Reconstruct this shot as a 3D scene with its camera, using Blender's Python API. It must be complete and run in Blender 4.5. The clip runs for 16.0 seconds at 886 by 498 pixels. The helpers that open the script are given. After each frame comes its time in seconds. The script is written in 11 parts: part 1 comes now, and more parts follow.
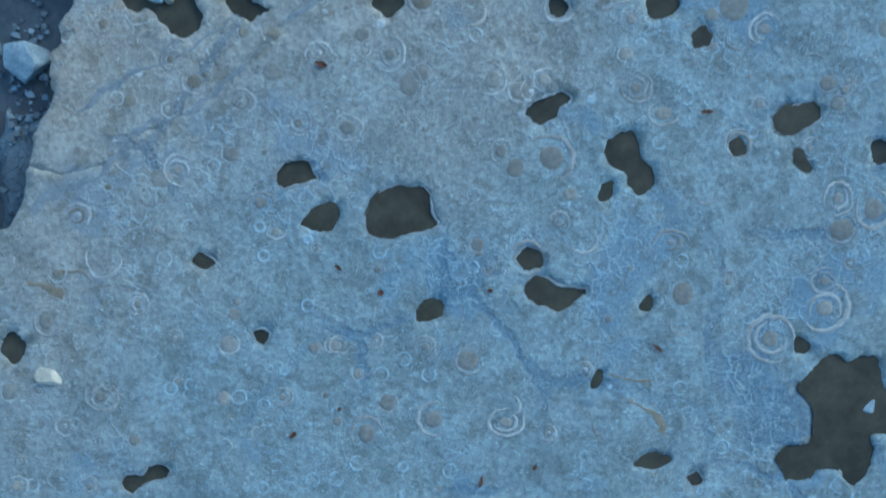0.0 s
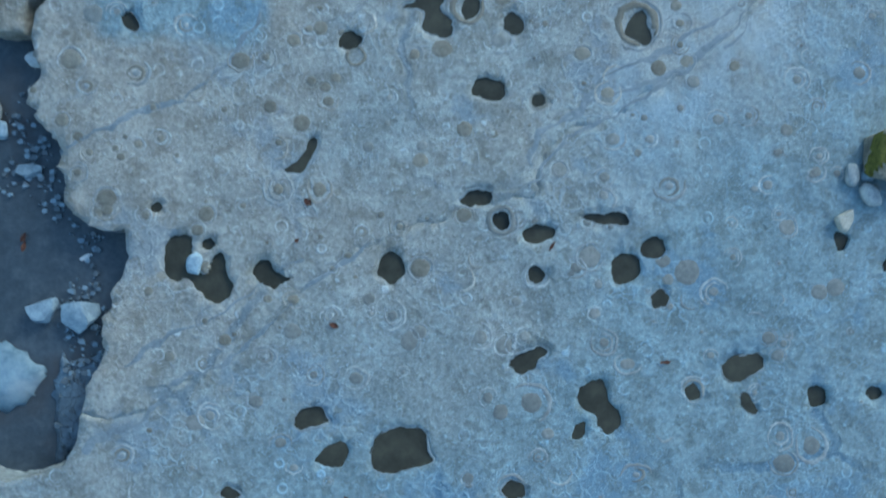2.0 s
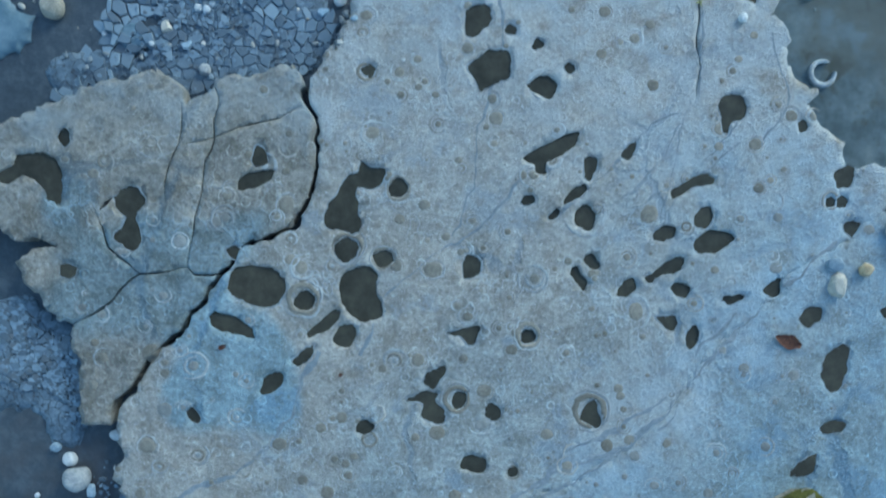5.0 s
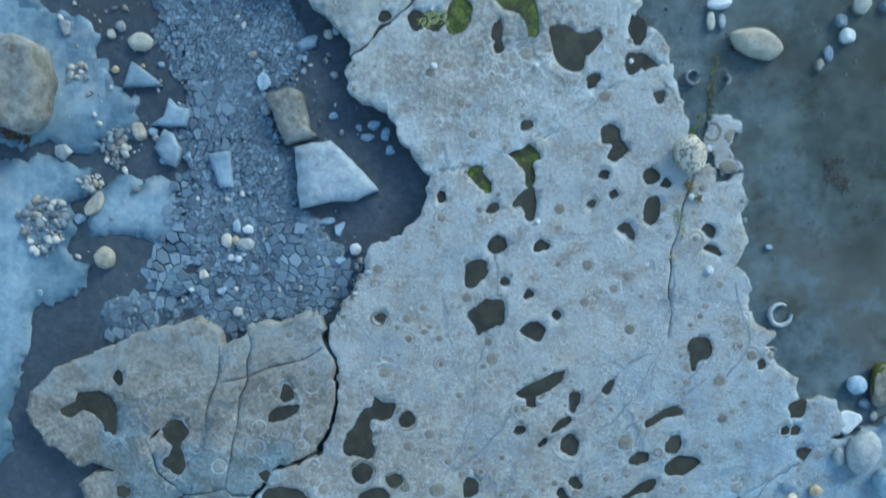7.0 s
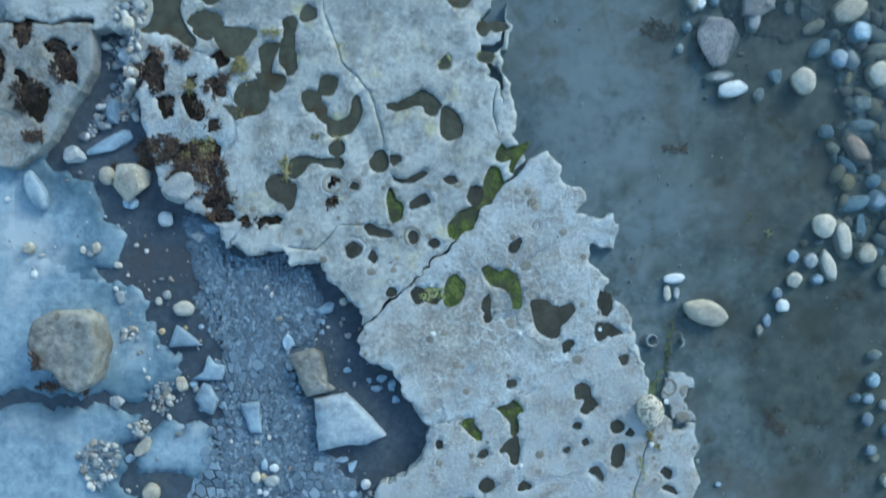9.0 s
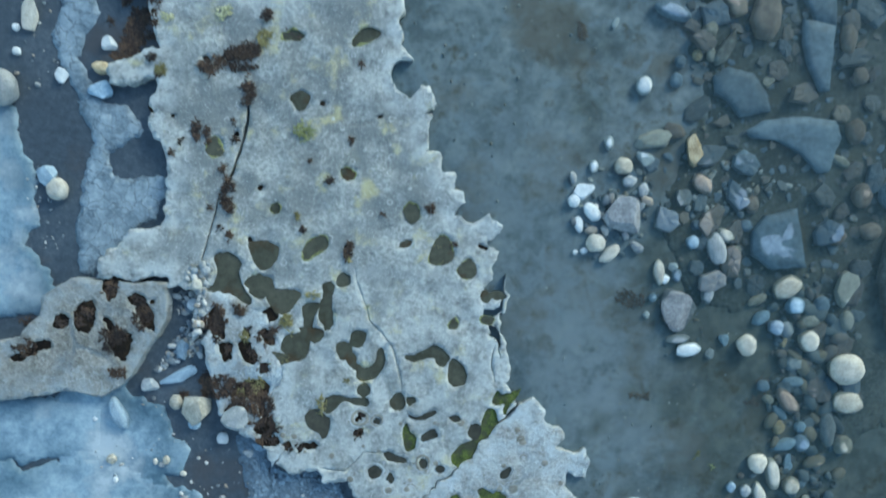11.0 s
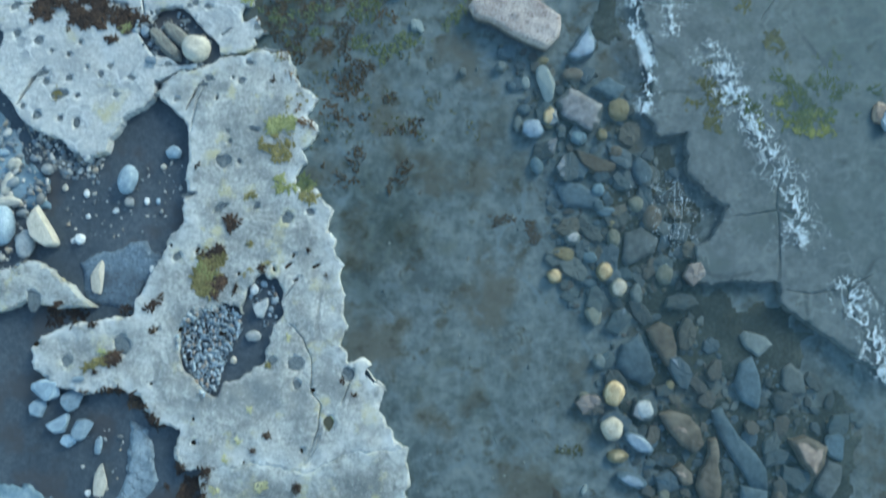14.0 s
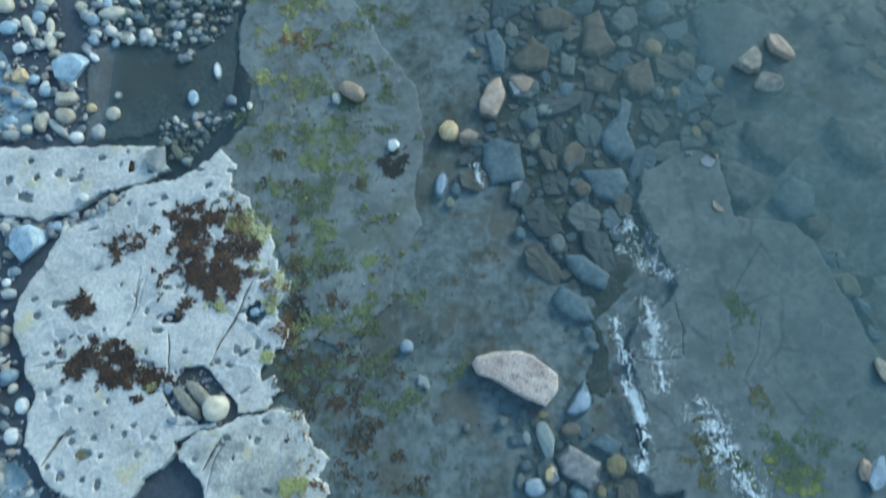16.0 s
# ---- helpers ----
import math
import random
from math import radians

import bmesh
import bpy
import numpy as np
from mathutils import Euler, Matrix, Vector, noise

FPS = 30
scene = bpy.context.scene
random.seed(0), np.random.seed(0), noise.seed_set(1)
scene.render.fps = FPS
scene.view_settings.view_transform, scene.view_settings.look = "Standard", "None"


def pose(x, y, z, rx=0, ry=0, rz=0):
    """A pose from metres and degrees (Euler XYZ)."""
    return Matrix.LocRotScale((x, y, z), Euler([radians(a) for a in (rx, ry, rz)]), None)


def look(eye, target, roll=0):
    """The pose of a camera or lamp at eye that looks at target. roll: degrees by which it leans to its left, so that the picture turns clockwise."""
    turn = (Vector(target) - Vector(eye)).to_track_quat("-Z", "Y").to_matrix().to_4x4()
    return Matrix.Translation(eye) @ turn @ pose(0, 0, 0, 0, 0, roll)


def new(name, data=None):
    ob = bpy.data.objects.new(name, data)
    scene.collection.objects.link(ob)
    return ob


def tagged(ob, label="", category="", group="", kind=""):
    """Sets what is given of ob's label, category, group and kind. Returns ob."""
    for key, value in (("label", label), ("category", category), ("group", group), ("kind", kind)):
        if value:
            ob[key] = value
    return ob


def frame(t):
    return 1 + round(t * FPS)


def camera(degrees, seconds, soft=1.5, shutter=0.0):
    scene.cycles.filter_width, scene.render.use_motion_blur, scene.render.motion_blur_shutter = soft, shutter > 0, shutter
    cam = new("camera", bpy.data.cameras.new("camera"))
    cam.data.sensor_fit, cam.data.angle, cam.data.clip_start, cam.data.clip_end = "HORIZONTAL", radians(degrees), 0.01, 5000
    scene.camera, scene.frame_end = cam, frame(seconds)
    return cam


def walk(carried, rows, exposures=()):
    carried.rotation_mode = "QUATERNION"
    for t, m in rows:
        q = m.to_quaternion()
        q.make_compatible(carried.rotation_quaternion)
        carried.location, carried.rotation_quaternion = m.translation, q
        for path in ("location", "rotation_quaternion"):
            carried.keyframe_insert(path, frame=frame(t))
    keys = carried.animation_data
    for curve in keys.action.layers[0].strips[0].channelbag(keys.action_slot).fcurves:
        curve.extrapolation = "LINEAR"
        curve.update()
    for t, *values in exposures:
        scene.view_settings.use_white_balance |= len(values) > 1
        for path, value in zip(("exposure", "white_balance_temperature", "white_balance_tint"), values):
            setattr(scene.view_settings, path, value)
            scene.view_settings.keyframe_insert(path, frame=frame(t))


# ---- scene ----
cam = camera(70.0, 16.0, soft=1.8, shutter=0.5)
# seconds, eye in metres, degrees up from straight down, lean, turn
ROWS = [
    (0.0, 0.000, -0.000, 3.000, -2.50, -1.09, 0.00),
    (0.5, 0.006, 0.270, 3.100, -2.27, -1.12, 0.07),
    (1.0, 0.016, 0.548, 3.205, -1.59, -1.08, -0.01),
    (1.5, 0.020, 0.825, 3.312, -0.72, -1.06, -0.03),
    (2.0, 0.024, 1.149, 3.461, -0.07, -1.00, 0.01),
    (2.5, 0.024, 1.511, 3.622, -0.02, -0.95, -0.03),
    (3.0, 0.020, 1.870, 3.783, 0.14, -0.96, -0.09),
    (3.5, 0.014, 2.221, 3.954, 0.69, -1.03, -0.19),
    (4.0, 0.011, 2.579, 4.132, 1.32, -1.11, -0.23),
    (4.2, 0.019, 2.732, 4.197, 1.51, -1.13, -0.24),
    (6.3, 0.126, 4.819, 4.822, -1.48, 0.08, -0.50),
    (6.5, 0.126, 4.997, 4.893, -1.41, 0.08, -0.50),
    (7.0, 0.119, 5.426, 5.075, -1.09, -0.03, -0.48),
    (7.5, 0.113, 5.873, 5.291, -0.47, -0.20, -0.48),
    (8.0, 0.115, 6.407, 5.506, -0.13, -0.29, -0.47),
    (8.5, 0.130, 6.995, 5.729, -0.05, -0.24, -0.42),
    (9.0, 0.139, 7.577, 5.970, 0.14, -0.22, -0.48),
    (9.2, 0.137, 7.819, 6.072, 0.23, -0.22, -0.51),
    (11.3, 0.044, 10.900, 7.483, -1.79, 0.09, 1.52),
    (11.5, 0.050, 11.218, 7.596, -1.78, 0.13, 1.48),
    (12.0, 0.067, 12.033, 7.892, -1.16, 0.19, 1.41),
    (12.5, 0.057, 12.809, 8.186, 0.44, 0.10, 1.34),
    (13.0, 0.029, 13.573, 8.482, 2.58, 0.02, 1.31),
    (13.5, -0.000, 14.362, 8.782, 4.54, 0.06, 1.33),
    (14.0, -0.022, 15.166, 9.080, 6.62, 0.14, 1.32),
    (14.5, -0.035, 16.037, 9.373, 9.00, 0.25, 1.28),
    (15.0, -0.061, 16.959, 9.684, 11.39, 0.30, 1.18),
    (15.5, -0.112, 17.886, 10.025, 13.83, 0.30, 1.10),
    (16.0, -0.168, 18.830, 10.382, 16.33, 0.23, 1.08),
]
walk(cam, [(t, pose(x, y, z, up, lean, turn)) for t, x, y, z, up, lean, turn in ROWS],
     exposures=[(0.0, 0.75, 5390, -8), (2.0, 0.76, 5490, -8), (4.0, 0.78, 5570, -8), (7.0, 0.90, 5630, -8), (9.0, 1.00, 5750, -8), (13.0, 1.10, 6090, -10), (16.0, 1.05, 6060, -11)])

# ---- light: an overcast blue evening ----
world = bpy.data.worlds.new("overcast_sky")
scene.world = world
world.use_nodes = True
sky = world.node_tree.nodes.new("ShaderNodeTexSky")
sky.sky_type, sky.sun_disc = "NISHITA", False
sky.sun_elevation, sky.sun_rotation = radians(26), radians(42)
back = world.node_tree.nodes["Background"]
back.inputs["Strength"].default_value = 0.16
world.node_tree.links.new(sky.outputs["Color"], back.inputs["Color"])
sun = new("sun", bpy.data.lights.new("sun", "SUN"))
sun.data.energy, sun.data.angle, sun.data.color = 0.9, radians(18), (1.0, 0.95, 0.88)
sun.matrix_world = look((9.0, 22.0, 6.6), (0.0, 12.0, 0.0))


# ---- materials ----
def material(name, dark, mid, light, size=1.0, fine=14.0, rough=0.75, bump=0.4, speck=None, vary=0.0, spec=0.35, relief=0.02, stain=None, edge=0.16, damp=None, mottle=None, veins=None, scars=None, washed=None, lace=None, soft_=0.11):
    """Stone or earth: three tones over two sizes of patches, specks, relief; vary: how far single pieces differ."""
    m = bpy.data.materials.new(name)
    m.use_nodes = True
    n, li = m.node_tree.nodes, m.node_tree.links
    bsdf = n["Principled BSDF"]
    bsdf.inputs["Specular IOR Level"].default_value = spec
    co = n.new("ShaderNodeTexCoord").outputs["Object"]
    info = n.new("ShaderNodeObjectInfo")
    shift = n.new("ShaderNodeVectorMath")
    shift.operation = "MULTIPLY_ADD"
    comb = n.new("ShaderNodeCombineXYZ")
    for k in range(3):
        li.new(info.outputs["Random"], comb.inputs[k])
    li.new(comb.outputs[0], shift.inputs[0])
    shift.inputs[1].default_value = (37.0, 19.0, 53.0) if vary else (0, 0, 0)
    li.new(co, shift.inputs[2])
    at = shift.outputs[0]

    def tex(scale, detail=6.0, kind="ShaderNodeTexNoise", rough_=0.6):
        t = n.new(kind)
        t.inputs["Scale"].default_value = scale
        if kind == "ShaderNodeTexNoise":
            t.inputs["Detail"].default_value, t.inputs["Roughness"].default_value = detail, rough_
        li.new(at, t.inputs["Vector"])
        return t

    big, small = tex(size, 7.0), tex(fine, 8.0, rough_=0.7)
    ramp = n.new("ShaderNodeValToRGB")
    e = ramp.color_ramp.elements
    e[0].position, e[1].position = 0.40, 0.61
    e[0].color, e[1].color = (*dark, 1), (*light, 1)
    c = e.new(0.5)
    c.color = (*mid, 1)
    add = n.new("ShaderNodeMath")
    add.operation = "MULTIPLY_ADD"
    add.inputs[1].default_value, add.inputs[2].default_value = 0.55, 0.0
    li.new(small.outputs["Fac"], add.inputs[0])
    tot = n.new("ShaderNodeMath")
    tot.operation = "MULTIPLY_ADD"
    tot.inputs[1].default_value = 0.45
    li.new(big.outputs["Fac"], tot.inputs[0])
    li.new(add.outputs[0], tot.inputs[2])
    li.new(tot.outputs[0], ramp.inputs[0])
    col = ramp.outputs["Color"]

    def mix(a, b, fac):
        x = n.new("ShaderNodeMix")
        x.data_type = "RGBA"
        for v, s in ((a, 6), (b, 7), (fac, 0)):
            if isinstance(v, bpy.types.NodeSocket):
                li.new(v, x.inputs[s])
            else:
                x.inputs[s].default_value = v
        return x.outputs[2]

    def band(src, lo, hi, most=1.0):
        r = n.new("ShaderNodeMapRange")
        r.inputs["To Max"].default_value = most
        r.inputs["From Min"].default_value, r.inputs["From Max"].default_value = lo, hi
        li.new(src, r.inputs["Value"])
        return r.outputs[0]

    if stain:
        tint, where, lo = stain
        col = mix(col, (*tint, 1), band(tex(where, 7.0).outputs["Fac"], lo, lo + edge, 0.78))
    height = tot.outputs[0]

    def plus(a, b, k):
        x = n.new("ShaderNodeMath")
        x.operation = "MULTIPLY_ADD"
        x.inputs[1].default_value = k
        li.new(b, x.inputs[0])
        li.new(a, x.inputs[2])
        return x.outputs[0]

    if mottle:
        tint, where, lo = mottle
        spot = band(tex(where, 7.0, rough_=0.68).outputs["Fac"], lo, lo + soft_, 0.86 if soft_ > 0.08 else 0.62)
        col = mix(col, (*tint, 1), spot)
    if veins or scars or lace:
        warp = tex(3.0, 3.0)
        bend = n.new("ShaderNodeVectorMath")
        bend.operation = "MULTIPLY_ADD"
        bend.inputs[1].default_value = (0.22, 0.22, 0.22)
        li.new(warp.outputs["Color"], bend.inputs[0])
        crumb = n.new("ShaderNodeVectorMath")
        crumb.operation = "MULTIPLY_ADD"
        crumb.inputs[1].default_value = (0.07, 0.07, 0.07)
        li.new(tex(16.0, 3.0).outputs["Color"], crumb.inputs[0])
        li.new(at, crumb.inputs[2])
        li.new(crumb.outputs[0], bend.inputs[2])
    if veins:
        tint, where = veins
        vo = n.new("ShaderNodeTexVoronoi")
        vo.feature = "DISTANCE_TO_EDGE"
        vo.inputs["Scale"].default_value = where
        li.new(bend.outputs[0], vo.inputs["Vector"])
        line = band(vo.outputs["Distance"], 0.034, 0.014)
        gate = band(tex(0.8, 3.0).outputs["Fac"], 0.47 if where < 3 else 0.2, 0.60 if where < 3 else 0.3, 0.7 if where < 3 else 0.9)
        both = n.new("ShaderNodeMath")
        both.operation = "MULTIPLY"
        li.new(line, both.inputs[0])
        li.new(gate, both.inputs[1])
        col = mix(col, (*tint, 1), both.outputs[0])
        height = plus(height, both.outputs[0], -0.35)
    if lace:
        tint, where = lace
        vo = n.new("ShaderNodeTexVoronoi")
        vo.feature = "DISTANCE_TO_EDGE"
        vo.inputs["Scale"].default_value = where
        li.new(bend.outputs[0], vo.inputs["Vector"])
        thread = n.new("ShaderNodeMath")
        thread.operation = "MULTIPLY"
        li.new(band(vo.outputs["Distance"], 0.06, 0.02), thread.inputs[0])
        li.new(band(tex(1.7, 4.0).outputs["Fac"], 0.50, 0.62, 0.8), thread.inputs[1])
        col = mix(col, (*tint, 1), thread.outputs[0])
        height = plus(height, thread.outputs[0], 0.15)
    if scars:
        for scale, keep in ((9.0, 0.70), (21.0, 0.58), (44.0, 0.6)):
            vo = n.new("ShaderNodeTexVoronoi")
            vo.inputs["Scale"].default_value = scale
            vo.inputs["Randomness"].default_value = 0.9
            li.new(bend.outputs[0] if scale > 10 else at, vo.inputs["Vector"])
            off = n.new("ShaderNodeMath")
            off.operation = "SUBTRACT"
            off.inputs[1].default_value = 0.30
            li.new(vo.outputs["Distance"], off.inputs[0])
            ab = n.new("ShaderNodeMath")
            ab.operation = "ABSOLUTE"
            li.new(off.outputs[0], ab.inputs[0])
            ring = band(ab.outputs[0], 0.055, 0.02)
            sep = n.new("ShaderNodeSeparateColor")
            li.new(vo.outputs["Color"], sep.inputs[0])
            some = band(sep.outputs[0], keep, keep + 0.12)
            wear = band(tex(scale * 1.6, 3.0).outputs["Fac"], 0.40, 0.62)
            m1, m2 = n.new("ShaderNodeMath"), n.new("ShaderNodeMath")
            m1.operation = m2.operation = "MULTIPLY"
            li.new(ring, m1.inputs[0])
            li.new(some, m1.inputs[1])
            li.new(m1.outputs[0], m2.inputs[0])
            li.new(wear, m2.inputs[1])
            col = mix(col, (*scars, 1), m2.outputs[0])
            height = plus(height, m2.outputs[0], 0.12)
    if washed:
        rinse = n.new("ShaderNodeAttribute")
        rinse.attribute_name = "washed"
        patchy = n.new("ShaderNodeMath")
        patchy.operation = "MULTIPLY"
        li.new(rinse.outputs["Fac"], patchy.inputs[0])
        li.new(band(tex(5.0, 6.0).outputs["Fac"], 0.36, 0.60), patchy.inputs[1])
        col = mix(col, (*washed, 1), patchy.outputs[0])
    if damp:
        att = n.new("ShaderNodeAttribute")
        att.attribute_name = "wet"
        mul = n.new("ShaderNodeMix")
        mul.data_type, mul.blend_type = "RGBA", "MULTIPLY"
        li.new(att.outputs["Fac"], mul.inputs[0])
        li.new(col, mul.inputs[6])
        mul.inputs[7].default_value = (*damp, 1)
        col = mul.outputs[2]
    if speck:
        v = tex(fine * 4, kind="ShaderNodeTexVoronoi")
        sep = n.new("ShaderNodeSeparateColor")
        li.new(v.outputs["Color"], sep.inputs[0])
        few = n.new("ShaderNodeMath")
        few.operation = "MULTIPLY"
        li.new(band(v.outputs["Distance"], 0.42, 0.22, 1.0 if size < 2.5 and fine < 12 else 0.55), few.inputs[0])
        li.new(band(sep.outputs[1], 0.45, 0.75), few.inputs[1])
        col = mix(col, (*speck, 1), few.outputs[0])
    if vary:
        hsv = n.new("ShaderNodeHueSaturation")
        li.new(col, hsv.inputs["Color"])
        r = n.new("ShaderNodeMapRange")
        r.inputs["To Min"].default_value, r.inputs["To Max"].default_value = 1 - vary, 1 + vary
        li.new(info.outputs["Random"], r.inputs["Value"])
        li.new(r.outputs[0], hsv.inputs["Value"])
        col = hsv.outputs["Color"]
    li.new(col, bsdf.inputs["Base Color"])
    rr = n.new("ShaderNodeMapRange")
    rr.inputs["To Min"].default_value, rr.inputs["To Max"].default_value = rough - 0.15, min(1.0, rough + 0.15)
    li.new(small.outputs["Fac"], rr.inputs["Value"])
    li.new(rr.outputs[0], bsdf.inputs["Roughness"])
    if bump:
        b = n.new("ShaderNodeBump")
        b.inputs["Strength"].default_value, b.inputs["Distance"].default_value = bump, relief
        li.new(height, b.inputs["Height"])
        li.new(b.outputs[0], bsdf.inputs["Normal"])
    return m


def clear_water(name, tint, murk, body):
    """Thin sheet of sea water: tinted see-through, some silt in it, gloss on top."""
    m = bpy.data.materials.new(name)
    m.use_nodes = True
    n, li = m.node_tree.nodes, m.node_tree.links
    n.remove(n["Principled BSDF"])
    out = n["Material Output"]
    co = n.new("ShaderNodeTexCoord").outputs["Object"]
    through_, silt, gloss, fres = (n.new("ShaderNode" + k) for k in ("BsdfTransparent", "BsdfDiffuse", "BsdfGlossy", "Fresnel"))
    through_.inputs["Color"].default_value = (*tint, 1)
    silt.inputs["Color"].default_value = (*body, 1)
    gloss.inputs["Roughness"].default_value = 0.12
    fres.inputs["IOR"].default_value = 1.33
    noise_ = n.new("ShaderNodeTexNoise")
    noise_.inputs["Scale"].default_value, noise_.inputs["Detail"].default_value = 0.55, 4.0
    li.new(co, noise_.inputs["Vector"])
    r = n.new("ShaderNodeMapRange")
    r.inputs["From Min"].default_value, r.inputs["From Max"].default_value = 0.3, 0.7
    r.inputs["To Min"].default_value, r.inputs["To Max"].default_value = murk[0], murk[1]
    li.new(noise_.outputs["Fac"], r.inputs["Value"])
    a, b = n.new("ShaderNodeMixShader"), n.new("ShaderNodeMixShader")
    xyz, deep, total = n.new("ShaderNodeSeparateXYZ"), n.new("ShaderNodeMapRange"), n.new("ShaderNodeMath")
    li.new(co, xyz.inputs[0])
    sea = n.new("ShaderNodeMath")
    sea.operation = "MULTIPLY_ADD"
    sea.inputs[1].default_value = 0.4
    li.new(xyz.outputs[1], sea.inputs[0])
    li.new(xyz.outputs[0], sea.inputs[2])
    li.new(sea.outputs[0], deep.inputs["Value"])
    deep.interpolation_type = "SMOOTHSTEP"
    deep.inputs["From Min"].default_value, deep.inputs["From Max"].default_value = 10.0, 16.5
    deep.inputs["To Max"].default_value = 0.40
    li.new(r.outputs[0], total.inputs[0])
    li.new(deep.outputs[0], total.inputs[1])
    li.new(total.outputs[0], a.inputs[0])
    li.new(through_.outputs[0], a.inputs[1])
    li.new(silt.outputs[0], a.inputs[2])
    rip = n.new("ShaderNodeTexNoise")
    rip.inputs["Scale"].default_value, rip.inputs["Detail"].default_value = 6.0, 3.0
    li.new(co, rip.inputs["Vector"])
    bp = n.new("ShaderNodeBump")
    bp.inputs["Strength"].default_value, bp.inputs["Distance"].default_value = 0.15, 0.02
    li.new(rip.outputs["Fac"], bp.inputs["Height"])
    li.new(bp.outputs[0], gloss.inputs["Normal"])
    li.new(bp.outputs[0], fres.inputs["Normal"])
    li.new(fres.outputs[0], b.inputs[0])
    li.new(a.outputs[0], b.inputs[1])
    li.new(gloss.outputs[0], b.inputs[2])
    li.new(b.outputs[0], out.inputs["Surface"])
    return m


LIMESTONE = material("limestone", (0.215, 0.21, 0.194), (0.308, 0.301, 0.28), (0.425, 0.418, 0.392), 4.0, 30, 0.7, 1.0, stain=((0.235, 0.272, 0.305), 1.5, 0.56), edge=0.05, damp=(0.67, 0.93, 1.14), mottle=((0.185, 0.173, 0.148), 8.5, 0.53), soft_=0.05, veins=((0.155, 0.195, 0.235), 1.1), scars=(0.48, 0.505, 0.52), lace=((0.385, 0.41, 0.425), 9.0), relief=0.028, washed=(0.40, 0.44, 0.465), speck=(0.405, 0.41, 0.405))
LIMESTONE_TAN = material("tan_limestone", (0.15, 0.145, 0.13), (0.235, 0.227, 0.205), (0.345, 0.335, 0.305), 3.4, 26, 0.75, 1.0, stain=((0.165, 0.19, 0.21), 1.2, 0.60), edge=0.06, damp=(0.74, 0.95, 1.13), mottle=((0.125, 0.117, 0.097), 7.0, 0.52), soft_=0.05, veins=((0.12, 0.15, 0.175), 0.9), scars=(0.39, 0.40, 0.39), lace=((0.35, 0.37, 0.375), 8.0), relief=0.036, washed=(0.30, 0.335, 0.355), speck=(0.33, 0.33, 0.315))
LIMESTONE_LIGHT = material("light_limestone", (0.19, 0.19, 0.18), (0.295, 0.295, 0.282), (0.44, 0.438, 0.418), 3.0, 24, 0.7, 1.0, stain=((0.27, 0.325, 0.365), 1.3, 0.56), edge=0.05, mottle=((0.185, 0.18, 0.16), 5.5, 0.515), soft_=0.05, veins=((0.14, 0.18, 0.21), 0.9), scars=(0.49, 0.52, 0.53), lace=((0.47, 0.515, 0.54), 6.0), relief=0.034, washed=(0.46, 0.515, 0.545), speck=(0.44, 0.45, 0.445))
LIMESTONE_PALE = material("pale_limestone", (0.315, 0.327, 0.332), (0.438, 0.449, 0.447), (0.575, 0.583, 0.566), 1.3, 16, 0.75, 1.0, stain=((0.46, 0.425, 0.255), 1.5, 0.575), edge=0.10, mottle=((0.31, 0.337, 0.36), 1.7, 0.50), veins=((0.24, 0.27, 0.29), 0.7), lace=((0.58, 0.595, 0.595), 2.4), relief=0.03)
LIMESTONE_NECK = material("blotched_limestone", (0.185, 0.195, 0.195), (0.335, 0.345, 0.335), (0.53, 0.535, 0.51), 1.8, 18, 0.76, 1.0, stain=((0.45, 0.41, 0.245), 2.2, 0.565), edge=0.08, mottle=((0.19, 0.205, 0.207), 1.6, 0.485), soft_=0.09, veins=((0.19, 0.20, 0.20), 0.8), scars=(0.50, 0.51, 0.50), washed=(0.55, 0.57, 0.57), speck=(0.48, 0.485, 0.47))
LIMESTONE_LICHEN = material("lichened_limestone", (0.135, 0.148, 0.148), (0.242, 0.255, 0.247), (0.42, 0.43, 0.41), 2.2, 20, 0.78, 1.0, stain=((0.44, 0.40, 0.22), 2.8, 0.555), edge=0.09, mottle=((0.15, 0.166, 0.168), 1.9, 0.48), soft_=0.09, veins=((0.15, 0.16, 0.155), 0.9), scars=(0.45, 0.46, 0.45), washed=(0.47, 0.495, 0.495), speck=(0.42, 0.425, 0.41))
FOSSIL = material("pale_fossil_shell", (0.27, 0.30, 0.32), (0.355, 0.385, 0.40), (0.48, 0.51, 0.52), 12, 60, 0.7, 0.5, vary=0.25, mottle=((0.25, 0.26, 0.26), 22.0, 0.47))
RIM = material("crusted_pool_rim", (0.16, 0.19, 0.215), (0.235, 0.27, 0.295), (0.34, 0.375, 0.39), 9, 40, 0.7, 0.4)
RIM_GREEN = material("algae_pool_rim", (0.10, 0.11, 0.045), (0.19, 0.20, 0.07), (0.33, 0.33, 0.17), 6, 30, 0.8, 0.5)
SEAM = material("wet_joint_clay", (0.15, 0.178, 0.205), (0.20, 0.235, 0.265), (0.265, 0.30, 0.33), 4, 26, 0.65, 0.7)
FOSSIL_CORE = material("tan_fossil_core", (0.15, 0.142, 0.12), (0.205, 0.193, 0.163), (0.275, 0.258, 0.22), 6, 40, 0.75, 0.3, vary=0.2)
FOSSIL_DAMP = material("damp_fossil_core", (0.16, 0.168, 0.165), (0.215, 0.222, 0.215), (0.285, 0.29, 0.278), 6, 40, 0.75, 0.3, vary=0.2)
